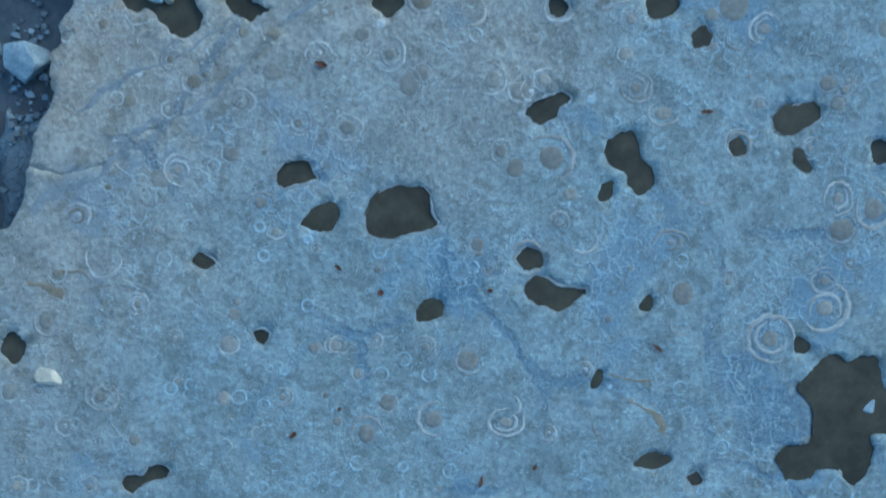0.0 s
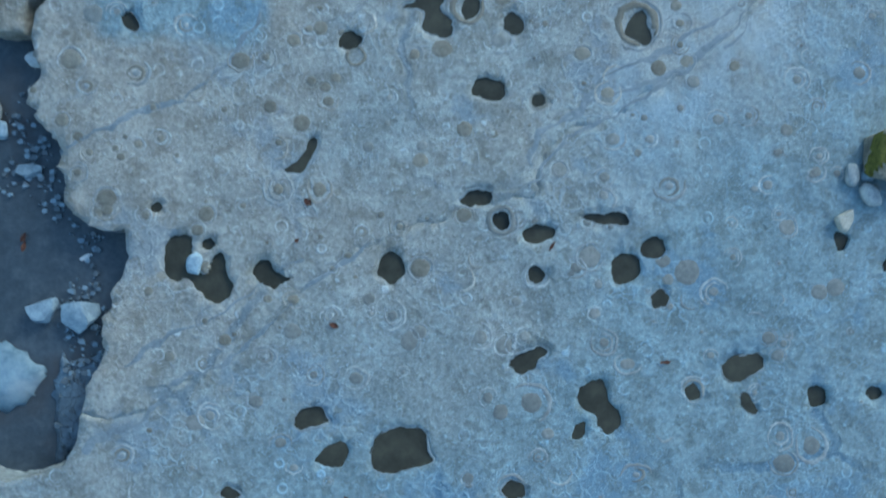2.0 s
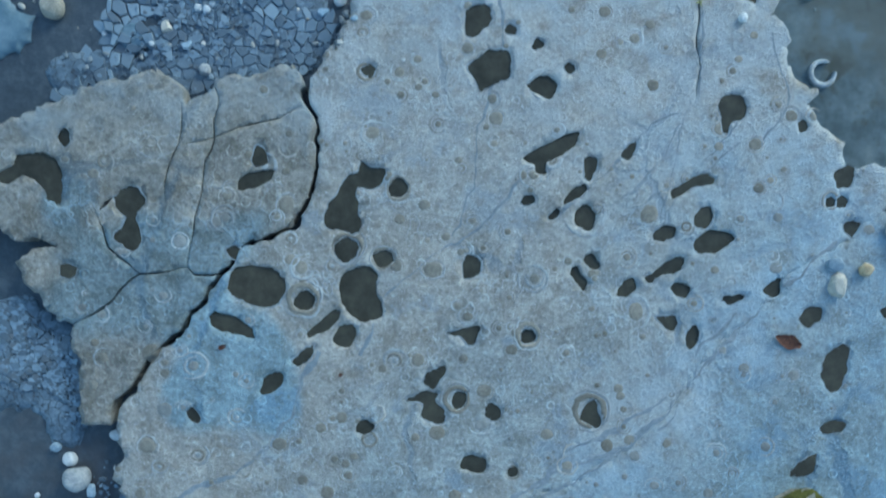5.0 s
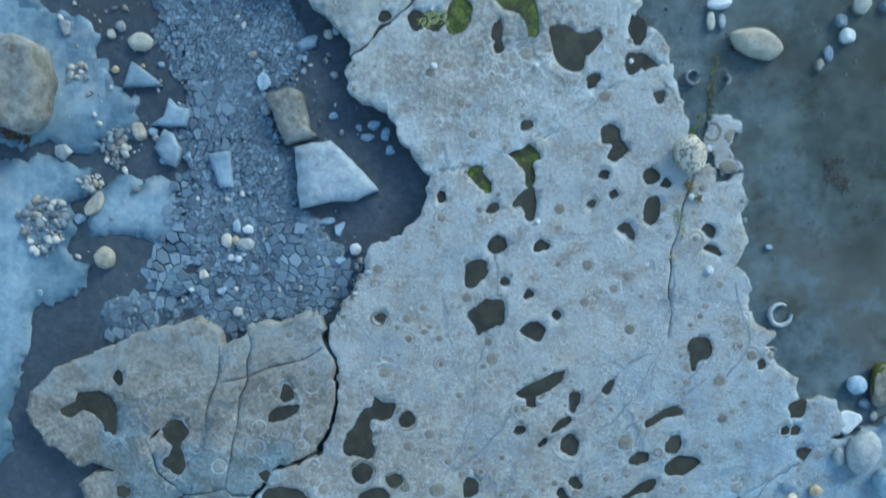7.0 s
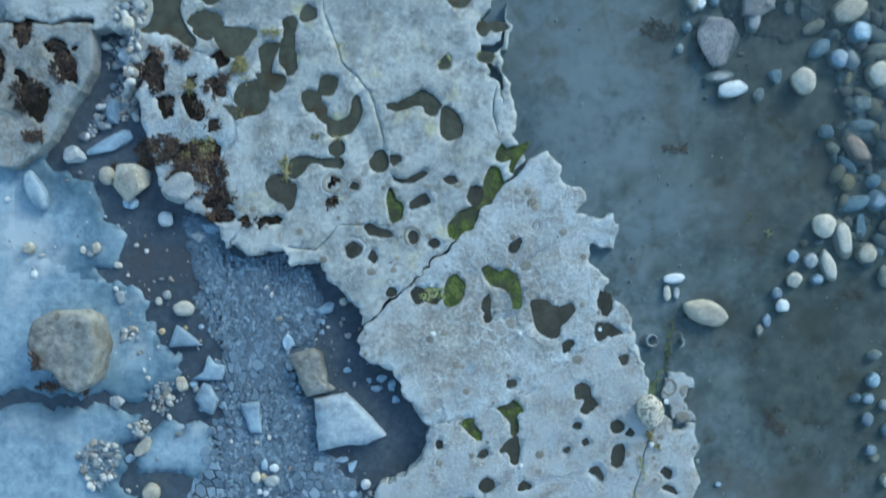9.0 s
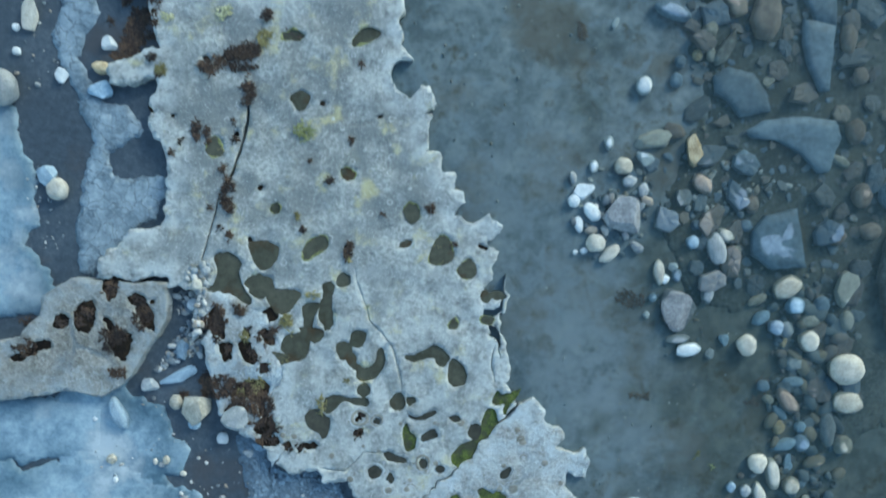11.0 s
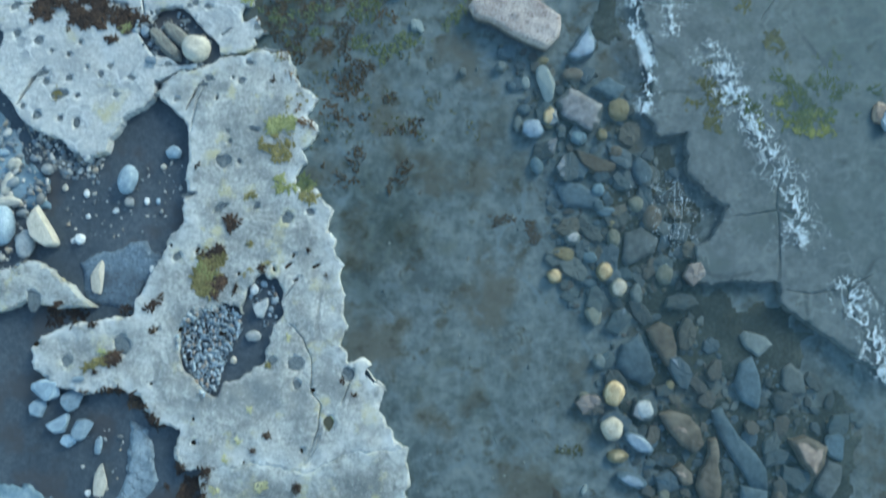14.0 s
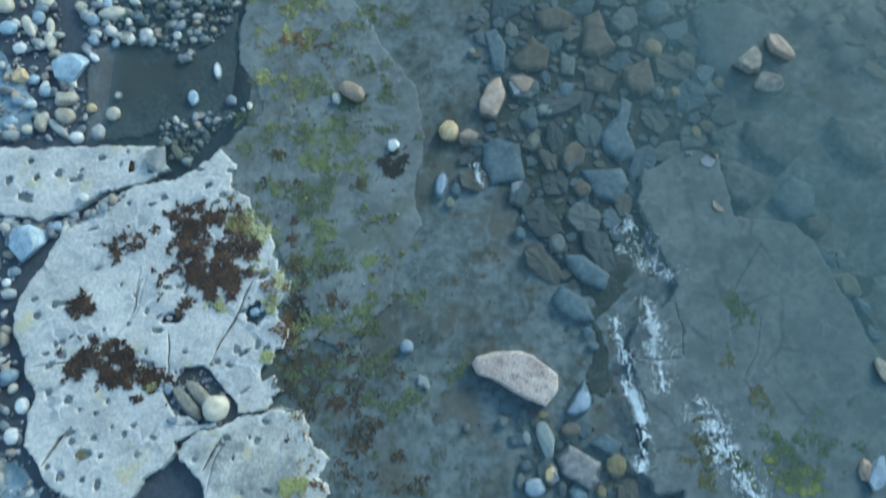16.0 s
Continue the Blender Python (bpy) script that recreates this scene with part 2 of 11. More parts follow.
FOSSIL_FAINT = material("worn_fossil_shell", (0.25, 0.275, 0.29), (0.315, 0.345, 0.36), (0.40, 0.43, 0.445), 12, 50, 0.7, 0.5, vary=0.2, mottle=((0.24, 0.245, 0.24), 16.0, 0.48))
POOL = material("murky_pool_water", (0.036, 0.035, 0.027), (0.052, 0.050, 0.038), (0.074, 0.070, 0.052), 2.0, 9, 0.2, 0.0, spec=0.22)
BORING = material("wet_boring", (0.085, 0.10, 0.11), (0.13, 0.15, 0.16), (0.20, 0.22, 0.225), 5, 30, 0.5, 0.4)
POOL_OLIVE = material("olive_pool_water", (0.045, 0.045, 0.03), (0.066, 0.066, 0.047), (0.09, 0.088, 0.064), 2.0, 9, 0.2, 0.0, spec=0.22, stain=((0.06, 0.036, 0.016), 2.2, 0.57), edge=0.1)
PIT_WEED = material("black_pit_weed", (0.008, 0.007, 0.006), (0.016, 0.012, 0.009), (0.04, 0.027, 0.015), 8, 50, 0.85, 0.8, spec=0.1)
ALGAE = material("green_algae", (0.025, 0.032, 0.012), (0.07, 0.095, 0.02), (0.16, 0.19, 0.035), 7, 50, 0.8, 0.8, stain=((0.045, 0.044, 0.03), 6.0, 0.46), edge=0.08)
WRACK = material("brown_wrack", (0.016, 0.011, 0.009), (0.046, 0.028, 0.019), (0.11, 0.066, 0.036), 5, 40, 0.55, 0.8, vary=0.3)
MUD = material("dark_wet_mud", (0.037, 0.049, 0.064), (0.055, 0.071, 0.089), (0.088, 0.106, 0.126), 0.8, 16, 0.55, 0.6, relief=0.03, stain=((0.057, 0.056, 0.06), 0.9, 0.54), edge=0.08)
SEABED = material("grey_seabed", (0.15, 0.173, 0.19), (0.245, 0.272, 0.297), (0.355, 0.38, 0.398), 1.5, 6, 0.85, 0.3, stain=((0.20, 0.175, 0.145), 0.9, 0.51), edge=0.10, mottle=((0.125, 0.115, 0.09), 3.6, 0.57), soft_=0.09, lace=((0.31, 0.355, 0.405), 1.3), damp=(0.51, 0.495, 0.42), washed=(0.315, 0.345, 0.392))
WATER = clear_water("sea_water", (0.82, 0.91, 0.92), (0.07, 0.17), (0.060, 0.120, 0.135))
SHORE = material("lilac_slate", (0.185, 0.2, 0.225), (0.258, 0.273, 0.298), (0.35, 0.365, 0.385), 1.4, 7, 0.65, 0.4, stain=((0.205, 0.225, 0.235), 1.1, 0.54), edge=0.08, mottle=((0.13, 0.12, 0.09), 3.4, 0.60), veins=((0.13, 0.14, 0.16), 0.9), lace=((0.36, 0.38, 0.40), 3.0))
SHELF = material("drowned_shelf_rock", (0.225, 0.235, 0.255), (0.315, 0.325, 0.347), (0.425, 0.434, 0.45), 1.4, 7, 0.7, 0.45, stain=((0.25, 0.25, 0.225), 1.2, 0.54), edge=0.08, mottle=((0.17, 0.16, 0.13), 3.2, 0.56), soft_=0.08)
MARL = material("pale_blue_marl", (0.145, 0.215, 0.275), (0.240, 0.325, 0.388), (0.345, 0.43, 0.478), 1.3, 12, 0.5, 0.45, damp=(0.40, 0.48, 0.53), stain=((0.175, 0.225, 0.268), 1.1, 0.54), edge=0.08, mottle=((0.44, 0.49, 0.52), 1.1, 0.54))
# silt tone made lighter to imitate sky reflected in the pool
POOL_SKY_TONE = material("pool_sky_tone", (0.07, 0.08, 0.085), (0.108, 0.123, 0.128), (0.155, 0.172, 0.176), 0.8, 14, 0.55, 0.5, stain=((0.10, 0.094, 0.085), 0.7, 0.52), edge=0.1)
# darker than the seabed, for the gaps between drowned stones
DARK_BED = material("dark_gap_bed", (0.045, 0.052, 0.05), (0.085, 0.095, 0.09), (0.16, 0.165, 0.15), 2.0, 24, 0.8, 0.9, stain=((0.13, 0.115, 0.08), 1.2, 0.54))
SHALE = material("blue_shale", (0.07, 0.097, 0.13), (0.118, 0.162, 0.21), (0.20, 0.262, 0.32), 1.6, 18, 0.6, 0.9, stain=((0.07, 0.082, 0.096), 1.1, 0.56), veins=((0.042, 0.055, 0.07), 13.0))
CRUMB = material("crackled_marl", (0.13, 0.168, 0.20), (0.23, 0.285, 0.325), (0.36, 0.42, 0.46), 1.2, 12, 0.6, 0.8, damp=(0.72, 0.76, 0.80), veins=((0.12, 0.15, 0.18), 6.0))
FOAM = material("white_foam", (0.50, 0.60, 0.66), (0.62, 0.71, 0.76), (0.76, 0.82, 0.85), 8, 30, 0.6, 0.3)
FOSSIL_TAN = material("tan_fossil_shell", (0.26, 0.256, 0.24), (0.345, 0.34, 0.318), (0.45, 0.442, 0.415), 12, 60, 0.7, 0.5, vary=0.25, mottle=((0.235, 0.225, 0.20), 22.0, 0.47))
WEED_GREEN = material("green_weed", (0.165, 0.175, 0.06), (0.30, 0.315, 0.125), (0.43, 0.43, 0.21), 6, 40, 0.6, 0.4, vary=0.2)
WEED_BROWN = material("drowned_brown_weed", (0.085, 0.06, 0.045), (0.14, 0.10, 0.075), (0.20, 0.15, 0.11), 6, 40, 0.6, 0.4, vary=0.2)
LICHEN = material("pale_yellow_lichen", (0.34, 0.33, 0.17), (0.46, 0.45, 0.26), (0.56, 0.55, 0.36), 6, 40, 0.8, 0.5)
MOSS = material("yellow_green_moss", (0.05, 0.05, 0.010), (0.11, 0.11, 0.02), (0.19, 0.18, 0.04), 8, 40, 0.85, 0.8)
LEAF = material("dead_red_leaf", (0.05, 0.02, 0.015), (0.09, 0.035, 0.02), (0.15, 0.07, 0.04), 20, 80, 0.7, 0.3, vary=0.3)
WEED_RUST = material("rust_weed", (0.08, 0.045, 0.022), (0.155, 0.085, 0.038), (0.25, 0.145, 0.065), 6, 40, 0.6, 0.4, vary=0.2)
WEED_DEEP = material("drowned_green_weed", (0.10, 0.12, 0.035), (0.19, 0.215, 0.06), (0.28, 0.29, 0.10), 6, 40, 0.6, 0.4, vary=0.2)
WEED_FILM = material("dried_weed_film", (0.15, 0.135, 0.105), (0.205, 0.185, 0.145), (0.265, 0.245, 0.20), 6, 40, 0.8, 0.3)
WEED_OLIVE = material("olive_weed", (0.10, 0.088, 0.034), (0.185, 0.16, 0.062), (0.29, 0.255, 0.11), 6, 40, 0.6, 0.4, vary=0.2)


def mixed_pebbles(name, tones):
    """Pebbles of several colours in one heap."""
    m = material(name, tones[0], tones[1], tones[2], 5, 30, 0.6, 0.2)
    n, li = m.node_tree.nodes, m.node_tree.links
    geo, ramp = n.new("ShaderNodeNewGeometry"), n.new("ShaderNodeValToRGB")
    ramp.color_ramp.interpolation = "CONSTANT"
    e = ramp.color_ramp.elements
    while len(e) < len(tones):
        e.new(0.5)
    for i, t in enumerate(tones):
        e[i].position, e[i].color = i / len(tones), (*t, 1)
    li.new(geo.outputs["Random Per Island"], ramp.inputs[0])
    bsdf = n["Principled BSDF"]
    old = bsdf.inputs["Base Color"].links[0].from_socket
    mix = n.new("ShaderNodeMix")
    mix.data_type = "RGBA"
    mix.inputs[0].default_value = 0.62
    li.new(old, mix.inputs[6])
    li.new(ramp.outputs[0], mix.inputs[7])
    li.new(mix.outputs[2], bsdf.inputs["Base Color"])
    return m


PLATING = mixed_pebbles("jointed_shale", [(0.085, 0.115, 0.150), (0.145, 0.195, 0.245), (0.118, 0.157, 0.200), (0.215, 0.280, 0.340), (0.155, 0.205, 0.255), (0.285, 0.365, 0.430), (0.105, 0.130, 0.158), (0.175, 0.232, 0.285)])
FLAKES = mixed_pebbles("shale_flakes", [(0.084, 0.108, 0.132), (0.132, 0.180, 0.228), (0.102, 0.132, 0.162), (0.204, 0.270, 0.336), (0.144, 0.186, 0.228), (0.300, 0.390, 0.468), (0.120, 0.132, 0.144), (0.240, 0.324, 0.396)])
PEBBLES = mixed_pebbles("beach_pebbles", [(0.10, 0.13, 0.16), (0.22, 0.24, 0.25), (0.45, 0.43, 0.38), (0.16, 0.21, 0.26), (0.30, 0.24, 0.17), (0.62, 0.60, 0.56), (0.07, 0.08, 0.09)])
GRIT = mixed_pebbles("pocket_gravel", [(0.10, 0.13, 0.16), (0.20, 0.26, 0.31), (0.34, 0.41, 0.46), (0.15, 0.19, 0.23), (0.30, 0.20, 0.12), (0.50, 0.55, 0.58), (0.06, 0.07, 0.08), (0.24, 0.30, 0.36)])
FLAGS = mixed_pebbles("drowned_flags", [(0.122, 0.163, 0.204), (0.209, 0.177, 0.149), (0.162, 0.213, 0.25), (0.122, 0.142, 0.156), (0.229, 0.199, 0.164), (0.155, 0.213, 0.282), (0.257, 0.284, 0.297), (0.094, 0.114, 0.128), (0.162, 0.142, 0.133), (0.189, 0.263, 0.343), (0.135, 0.177, 0.219)])
DROWNED = mixed_pebbles("drowned_pebbles", [(0.081, 0.115, 0.135), (0.162, 0.189, 0.203), (0.135, 0.162, 0.176), (0.121, 0.162, 0.203), (0.270, 0.216, 0.135), (0.216, 0.176, 0.149), (0.068, 0.074, 0.081)])
STONES = {}
STONES["cream"] = (material("cream_stone", (0.32, 0.305, 0.265), (0.44, 0.42, 0.365), (0.57, 0.54, 0.475), 1.6, 9, 0.65, 0.3, speck=(0.30, 0.27, 0.22), vary=0.12), "cream-coloured limestone")
STONES["white"] = (material("white_stone", (0.40, 0.435, 0.455), (0.53, 0.56, 0.57), (0.66, 0.67, 0.67), 1.6, 9, 0.6, 0.3, vary=0.1), "whitish")
STONES["grey"] = (material("grey_stone", (0.20, 0.22, 0.23), (0.30, 0.32, 0.33), (0.42, 0.43, 0.43), 1.6, 9, 0.65, 0.3, vary=0.25), "grey")
STONES["blue"] = (material("blue_stone", (0.16, 0.22, 0.28), (0.25, 0.33, 0.40), (0.36, 0.45, 0.52), 1.6, 9, 0.6, 0.3, vary=0.25), "blue-grey limestone")
STONES["pale blue"] = (material("pale_blue_stone", (0.19, 0.23, 0.265), (0.29, 0.34, 0.38), (0.41, 0.46, 0.495), 1.6, 14, 0.65, 0.7, vary=0.1, mottle=((0.24, 0.245, 0.235), 3.0, 0.56)), "pale blue-grey limestone")
STONES["tan"] = (material("tan_stone", (0.22, 0.21, 0.17), (0.33, 0.31, 0.26), (0.46, 0.43, 0.36), 1.4, 9, 0.75, 0.5, vary=0.15), "tan-grey rough")
STONES["mossy"] = (material("pitted_stone", (0.20, 0.19, 0.16), (0.34, 0.325, 0.275), (0.50, 0.475, 0.41), 2.2, 10, 0.85, 1.0, speck=(0.16, 0.15, 0.12), relief=0.08), "tan, pitted and moss-stained")
STONES["ochre"] = (material("ochre_stone", (0.27, 0.20, 0.11), (0.42, 0.33, 0.20), (0.58, 0.48, 0.32), 1.6, 9, 0.6, 0.3, vary=0.15), "ochre yellow")
STONES["brown"] = (material("brown_stone", (0.16, 0.13, 0.11), (0.25, 0.203, 0.168), (0.34, 0.285, 0.24), 1.4, 9, 0.65, 0.6, vary=0.2, mottle=((0.15, 0.12, 0.10), 4.0, 0.56)), "dull brown")
STONES["dark"] = (material("slate_stone", (0.12, 0.158, 0.205), (0.18, 0.235, 0.295), (0.26, 0.325, 0.39), 1.4, 9, 0.55, 0.5, vary=0.25, mottle=((0.12, 0.15, 0.185), 3.5, 0.56)), "dark slate-blue")
STONES["pink"] = (material("pink_granite", (0.27, 0.22, 0.20), (0.42, 0.36, 0.34), (0.56, 0.49, 0.46), 3.5, 14, 0.8, 1.0, mottle=((0.19, 0.135, 0.12), 13.0, 0.50), relief=0.07), "pinkish-grey granite")
STONES["granite"] = (material("pink_granite_block", (0.30, 0.25, 0.235), (0.45, 0.40, 0.38), (0.60, 0.545, 0.515), 3.0, 34, 0.85, 1.0, mottle=((0.17, 0.13, 0.12), 21.0, 0.53), relief=0.05), "pinkish-grey granite")
STONES["drab"] = (material("drab_stone", (0.12, 0.122, 0.113), (0.212, 0.215, 0.20), (0.325, 0.328, 0.305), 2.0, 14, 0.8, 1.0, mottle=((0.11, 0.10, 0.085), 5.0, 0.54), relief=0.04), "drab tan-grey, pitted")
STONES["speckled"] = (material("speckled_stone", (0.42, 0.39, 0.32), (0.52, 0.475, 0.395), (0.61, 0.565, 0.475), 2.0, 8, 0.65, 0.3, mottle=((0.05, 0.042, 0.034), 5.0, 0.50), soft_=0.085), "cream, dark-speckled")
STONES["lilac"] = (material("lilac_stone", (0.13, 0.138, 0.152), (0.22, 0.23, 0.245), (0.33, 0.34, 0.35), 2.0, 9, 0.75, 0.7, vary=0.15, mottle=((0.17, 0.18, 0.19), 3.0, 0.53)), "lilac-grey")


# ---- building helpers ----
from mathutils.bvhtree import BVHTree


def mesh_object(name, verts, faces, mat, parent=None, label="", smooth=False):
    me = bpy.data.meshes.new(name)
    me.from_pydata([tuple(v) for v in verts], [], [tuple(f) for f in faces])
    for m in mat if isinstance(mat, (list, tuple)) else [mat]:
        me.materials.append(m)
    if smooth:
        me.polygons.foreach_set("use_smooth", [True] * len(me.polygons))
    ob = new(name, me)
    if parent:
        ob.parent = parent
    if label:
        ob["label"] = label
    return ob


def jag(points, step=0.028, amp=0.022, seed=0.0, freq=4.0):
    """A closed outline broken into short, uneven pieces."""
    out = []
    for (ax, ay), (bx, by) in zip(points, points[1:] + points[:1]):
        k = max(1, int(math.hypot(bx - ax, by - ay) / step))
        for i in range(k):
            x, y = ax + (bx - ax) * i / k, ay + (by - ay) * i / k
            w = Vector((x * freq, y * freq, seed))
            v = noise.noise_vector(w) + 0.6 * noise.noise_vector(w * 3.1) + 0.35 * noise.noise_vector(w * 5.3)
            out.append((x + amp * v.x * 1.6, y + amp * v.y * 1.6))
    return out


def teeth(points, seed, size=0.15):
    """An edge broken into uneven saw teeth and notches."""
    rnd, out = random.Random(seed), []
    for (ax, ay), (bx, by) in zip(points, points[1:]):
        l = math.hypot(bx - ax, by - ay)
        k = max(1, int(l / 0.11))
        nx, ny = (by - ay) / max(l, 1e-6), -(bx - ax) / max(l, 1e-6)
        for i in range(k):
            s, o = (i + rnd.uniform(-0.3, 0.3) * (i > 0)) / k, (size * rnd.uniform(-0.9, 0.7) if i else 0)
            out.append((ax + (bx - ax) * s + nx * o, ay + (by - ay) * s + ny * o))
    return out + [points[-1]]


def blob(x, y, length, width, angle, uneven=0.16, n=26):
    """An uneven oval outline."""
    a = radians(angle)
    out = []
    for i in range(n):
        q = 2 * math.pi * i / n
        s = 1 + uneven * 1.8 * noise.noise(Vector((x * 5 + 1.3 * math.cos(q), y * 5 + 1.3 * math.sin(q), 3.7)))
        s += uneven * 0.7 * noise.noise(Vector((x * 9 + 3 * math.cos(q), y * 9 + 3 * math.sin(q), 9.1)))
        u, v = 0.5 * length * s * math.cos(q), 0.5 * width * s * math.sin(q)
        out.append((x + u * math.cos(a) - v * math.sin(a), y + u * math.sin(a) + v * math.cos(a)))
    return out


def inside(px, py, poly):
    """Which of the points lie in the outline (arrays)."""
    p = np.array(poly)
    q = np.roll(p, -1, 0)
    hit = np.zeros(len(px), bool)
    for (ax, ay), (bx, by) in zip(p, q):
        if ay != by:
            c = (ay > py) != (by > py)
            hit ^= c & (px < (bx - ax) * (py - ay) / (by - ay) + ax)
    return hit


class Area:
    """An outline that can be asked whether a place lies in it."""

    def __init__(self, poly, z=0.0, body=None, kind=""):
        self.poly, self.z, self.body, self.kind = poly, z, body, kind
        a = np.array(poly)
        b = np.roll(a, -1, 0)
        keep = a[:, 1] != b[:, 1]
        self.a, self.b = a[keep], b[keep]
        self.lo, self.hi = a.min(0), a.max(0)

    def holds(self, x, y):
        if not (self.lo[0] <= x <= self.hi[0] and self.lo[1] <= y <= self.hi[1]):
            return False
        a, b = self.a, self.b
        c = (a[:, 1] > y) != (b[:, 1] > y)
        a, b = a[c], b[c]
        return int((x < (b[:, 0] - a[:, 0]) * (y - a[:, 1]) / (b[:, 1] - a[:, 1]) + a[:, 0]).sum()) % 2 == 1


SLABS, SHEETS, HOLLOWS, PLATES = [], [], [], []


def surface(area, x, y):
    """Height of the bed's top at that place."""
    for a in (area, *(q for q in SLABS if q is not area and q.holds(x, y))):
        hit = a.tree.ray_cast(Vector((x, y, 1.0)), Vector((0, 0, -1)))[0]
        if hit and hit.z > a.z - 0.06:
            return hit.z
    return area.z - 0.03


def relief(x, y):
    """Height of the weathered top of the ledge above its plane."""
    w = Vector((x, y, 0.4))
    k = 1.0 + 1.1 * max(0.0, min(1.0, (y - 7.8) / 1.5)) * max(0.3, min(1.0, (17.5 - y) / 2.0))    # the upper beds are more weathered
    e = 0.014 * max(0.0, min(1.0, (-1.3 - x) / 0.6)) * max(0.0, min(1.0, (7.0 - y) / 2.0))      # crumbling channel edge
    return 0.016 * noise.noise(w * 0.9) + k * (0.010 * noise.noise(w * 3.2) + 0.0055 * noise.noise(w * 9.0)) + e * noise.noise(w * 8.0) + 0.003 * noise.noise(w * 24)


FILMS = [(-1.21, 2.57, 0.34, 0.9), (-1.53, 2.54, 0.26, 0.9), (-1.68, 2.46, 0.20, 0.9), (-1.90, 3.38, 0.29, 0.9), (-2.23, 3.46, 0.23, 0.9), (-1.17, 2.88, 0.23, 0.9), (-1.68, 3.09, 0.22, 0.9), (-1.87, 3.68, 0.22, 0.9), (-1.02, 2.39, 0.20, 0.9), (-2.55, 3.09, 0.29, 0.9), (-2.56, 3.75, 0.23, 0.9), (-2.19, 3.20, 0.29, 0.9), (-1.58, 3.31, 0.29, 0.9), (-1.17, 3.68, 0.20, 0.9), (-1.76, 3.24, 0.29, 0.9), (-1.35, 2.76, 0.29, 0.9), (-2.45, 3.97, 0.20, 0.9), (-1.39, 3.60, 0.17, 0.9), (2.2, 3.9, 0.5, 0.5), (1.1, 7.8, 0.5, 0.4)]   # thin films of water left on the rock


def dampness(x, y):
    """How wet the ledge is: its low seaward corner stays damp after the tide."""
    d = 0.85 - 0.32 * y + 0.27 * x + 0.5 * noise.noise(Vector((x * 0.6, y * 0.6, 2.0))) + 0.25 * noise.noise(Vector((x * 2.0, y * 2.0, 2.0)))
    f = 0.0
    for cx, cy, r, k in FILMS:
        f += k * math.exp(-((x - cx) ** 2 + (y - cy) ** 2) / (r * r))
    f = 2.6 * (f - 0.55 + 0.35 * noise.noise(Vector((x * 6.0, y * 6.0, 2.0))))
    return max(0.0, min(0.95, d), min(1.0, f))


HOLES = []     # all hollows in the ledge: outline, kind


def hollow(kind, x, y, length, width, angle):
    big = max(length, width) > 0.2
    HOLES.append((blob(x, y, length * 1.05, width * 1.05, angle, 0.24 if big else 0.16, 54 if big else 30), kind))
    HOLLOWS.append(Area(HOLES[-1][0], kind=kind))


def rounded(points, parts=5):
    """A closed outline drawn smoothly through its corners."""
    out, n = [], len(points)
    for i in range(n):
        a, b, c, d = (Vector(points[(i + k) % n]) for k in (-1, 0, 1, 2))
        for j in range(parts):
            s = j / parts
            out.append(0.5 * (2 * b + (c - a) * s + (2 * a - 5 * b + 4 * c - d) * s * s + (3 * b - a - 3 * c + d) * s ** 3))
    return [(p.x, p.y) for p in out]


def basin(kind, points):
    """A hollow with an outline of its own."""
    size = max(max(p[k] for p in points) - min(p[k] for p in points) for k in (0, 1))
    out = []
    for x, y in rounded(points, 4 if size < 0.12 else 7):
        v = noise.noise_vector(Vector((x * 22, y * 22, 4.4))) + 0.7 * noise.noise_vector(Vector((x * 55, y * 55, 4.4)))
        out.append((x + (0.03 if kind == "weed" else 0.010) * v.x, y + (0.03 if kind == "weed" else 0.010) * v.y))
    HOLES.append((out, kind))
    HOLLOWS.append(Area(out, kind=kind))


def crack(points, width):
    """An open joint in the rock: a thin, wandering gap that tapers out."""
    pts = []
    for (ax, ay), (bx, by) in zip(points, points[1:]):
        k = max(1, int(math.hypot(bx - ax, by - ay) / 0.07))
        pts += [(ax + (bx - ax) * i / k, ay + (by - ay) * i / k) for i in range(k)]
    pts.append(points[-1])
    left, right = [], []
    for i, (x, y) in enumerate(pts):
        j, k = max(0, i - 1), min(len(pts) - 1, i + 1)
        d = Vector((pts[k][0] - pts[j][0], pts[k][1] - pts[j][1])).normalized()
        v = noise.noise_vector(Vector((x * 5, y * 5, 1.7)))
        x, y = x + 0.03 * v.x, y + 0.03 * v.y
        w = width * (0.6 + 0.9 * abs(noise.noise(Vector((x * 6, y * 6, 5.0))))) * (0.25 + 0.75 * min(1, 4 * min(i, len(pts) - 1 - i) / len(pts)))
        left.append((x - d.y * w / 2, y + d.x * w / 2))
        right.append((x + d.y * w / 2, y - d.x * w / 2))
    HOLES.append((left + right[::-1], "gap"))


def c_size(poly):
    p = np.array(poly)
    return float((p.max(0) - p.min(0)).min())


def c_mid(poly):
    return float(np.mean(poly, 0)[1])


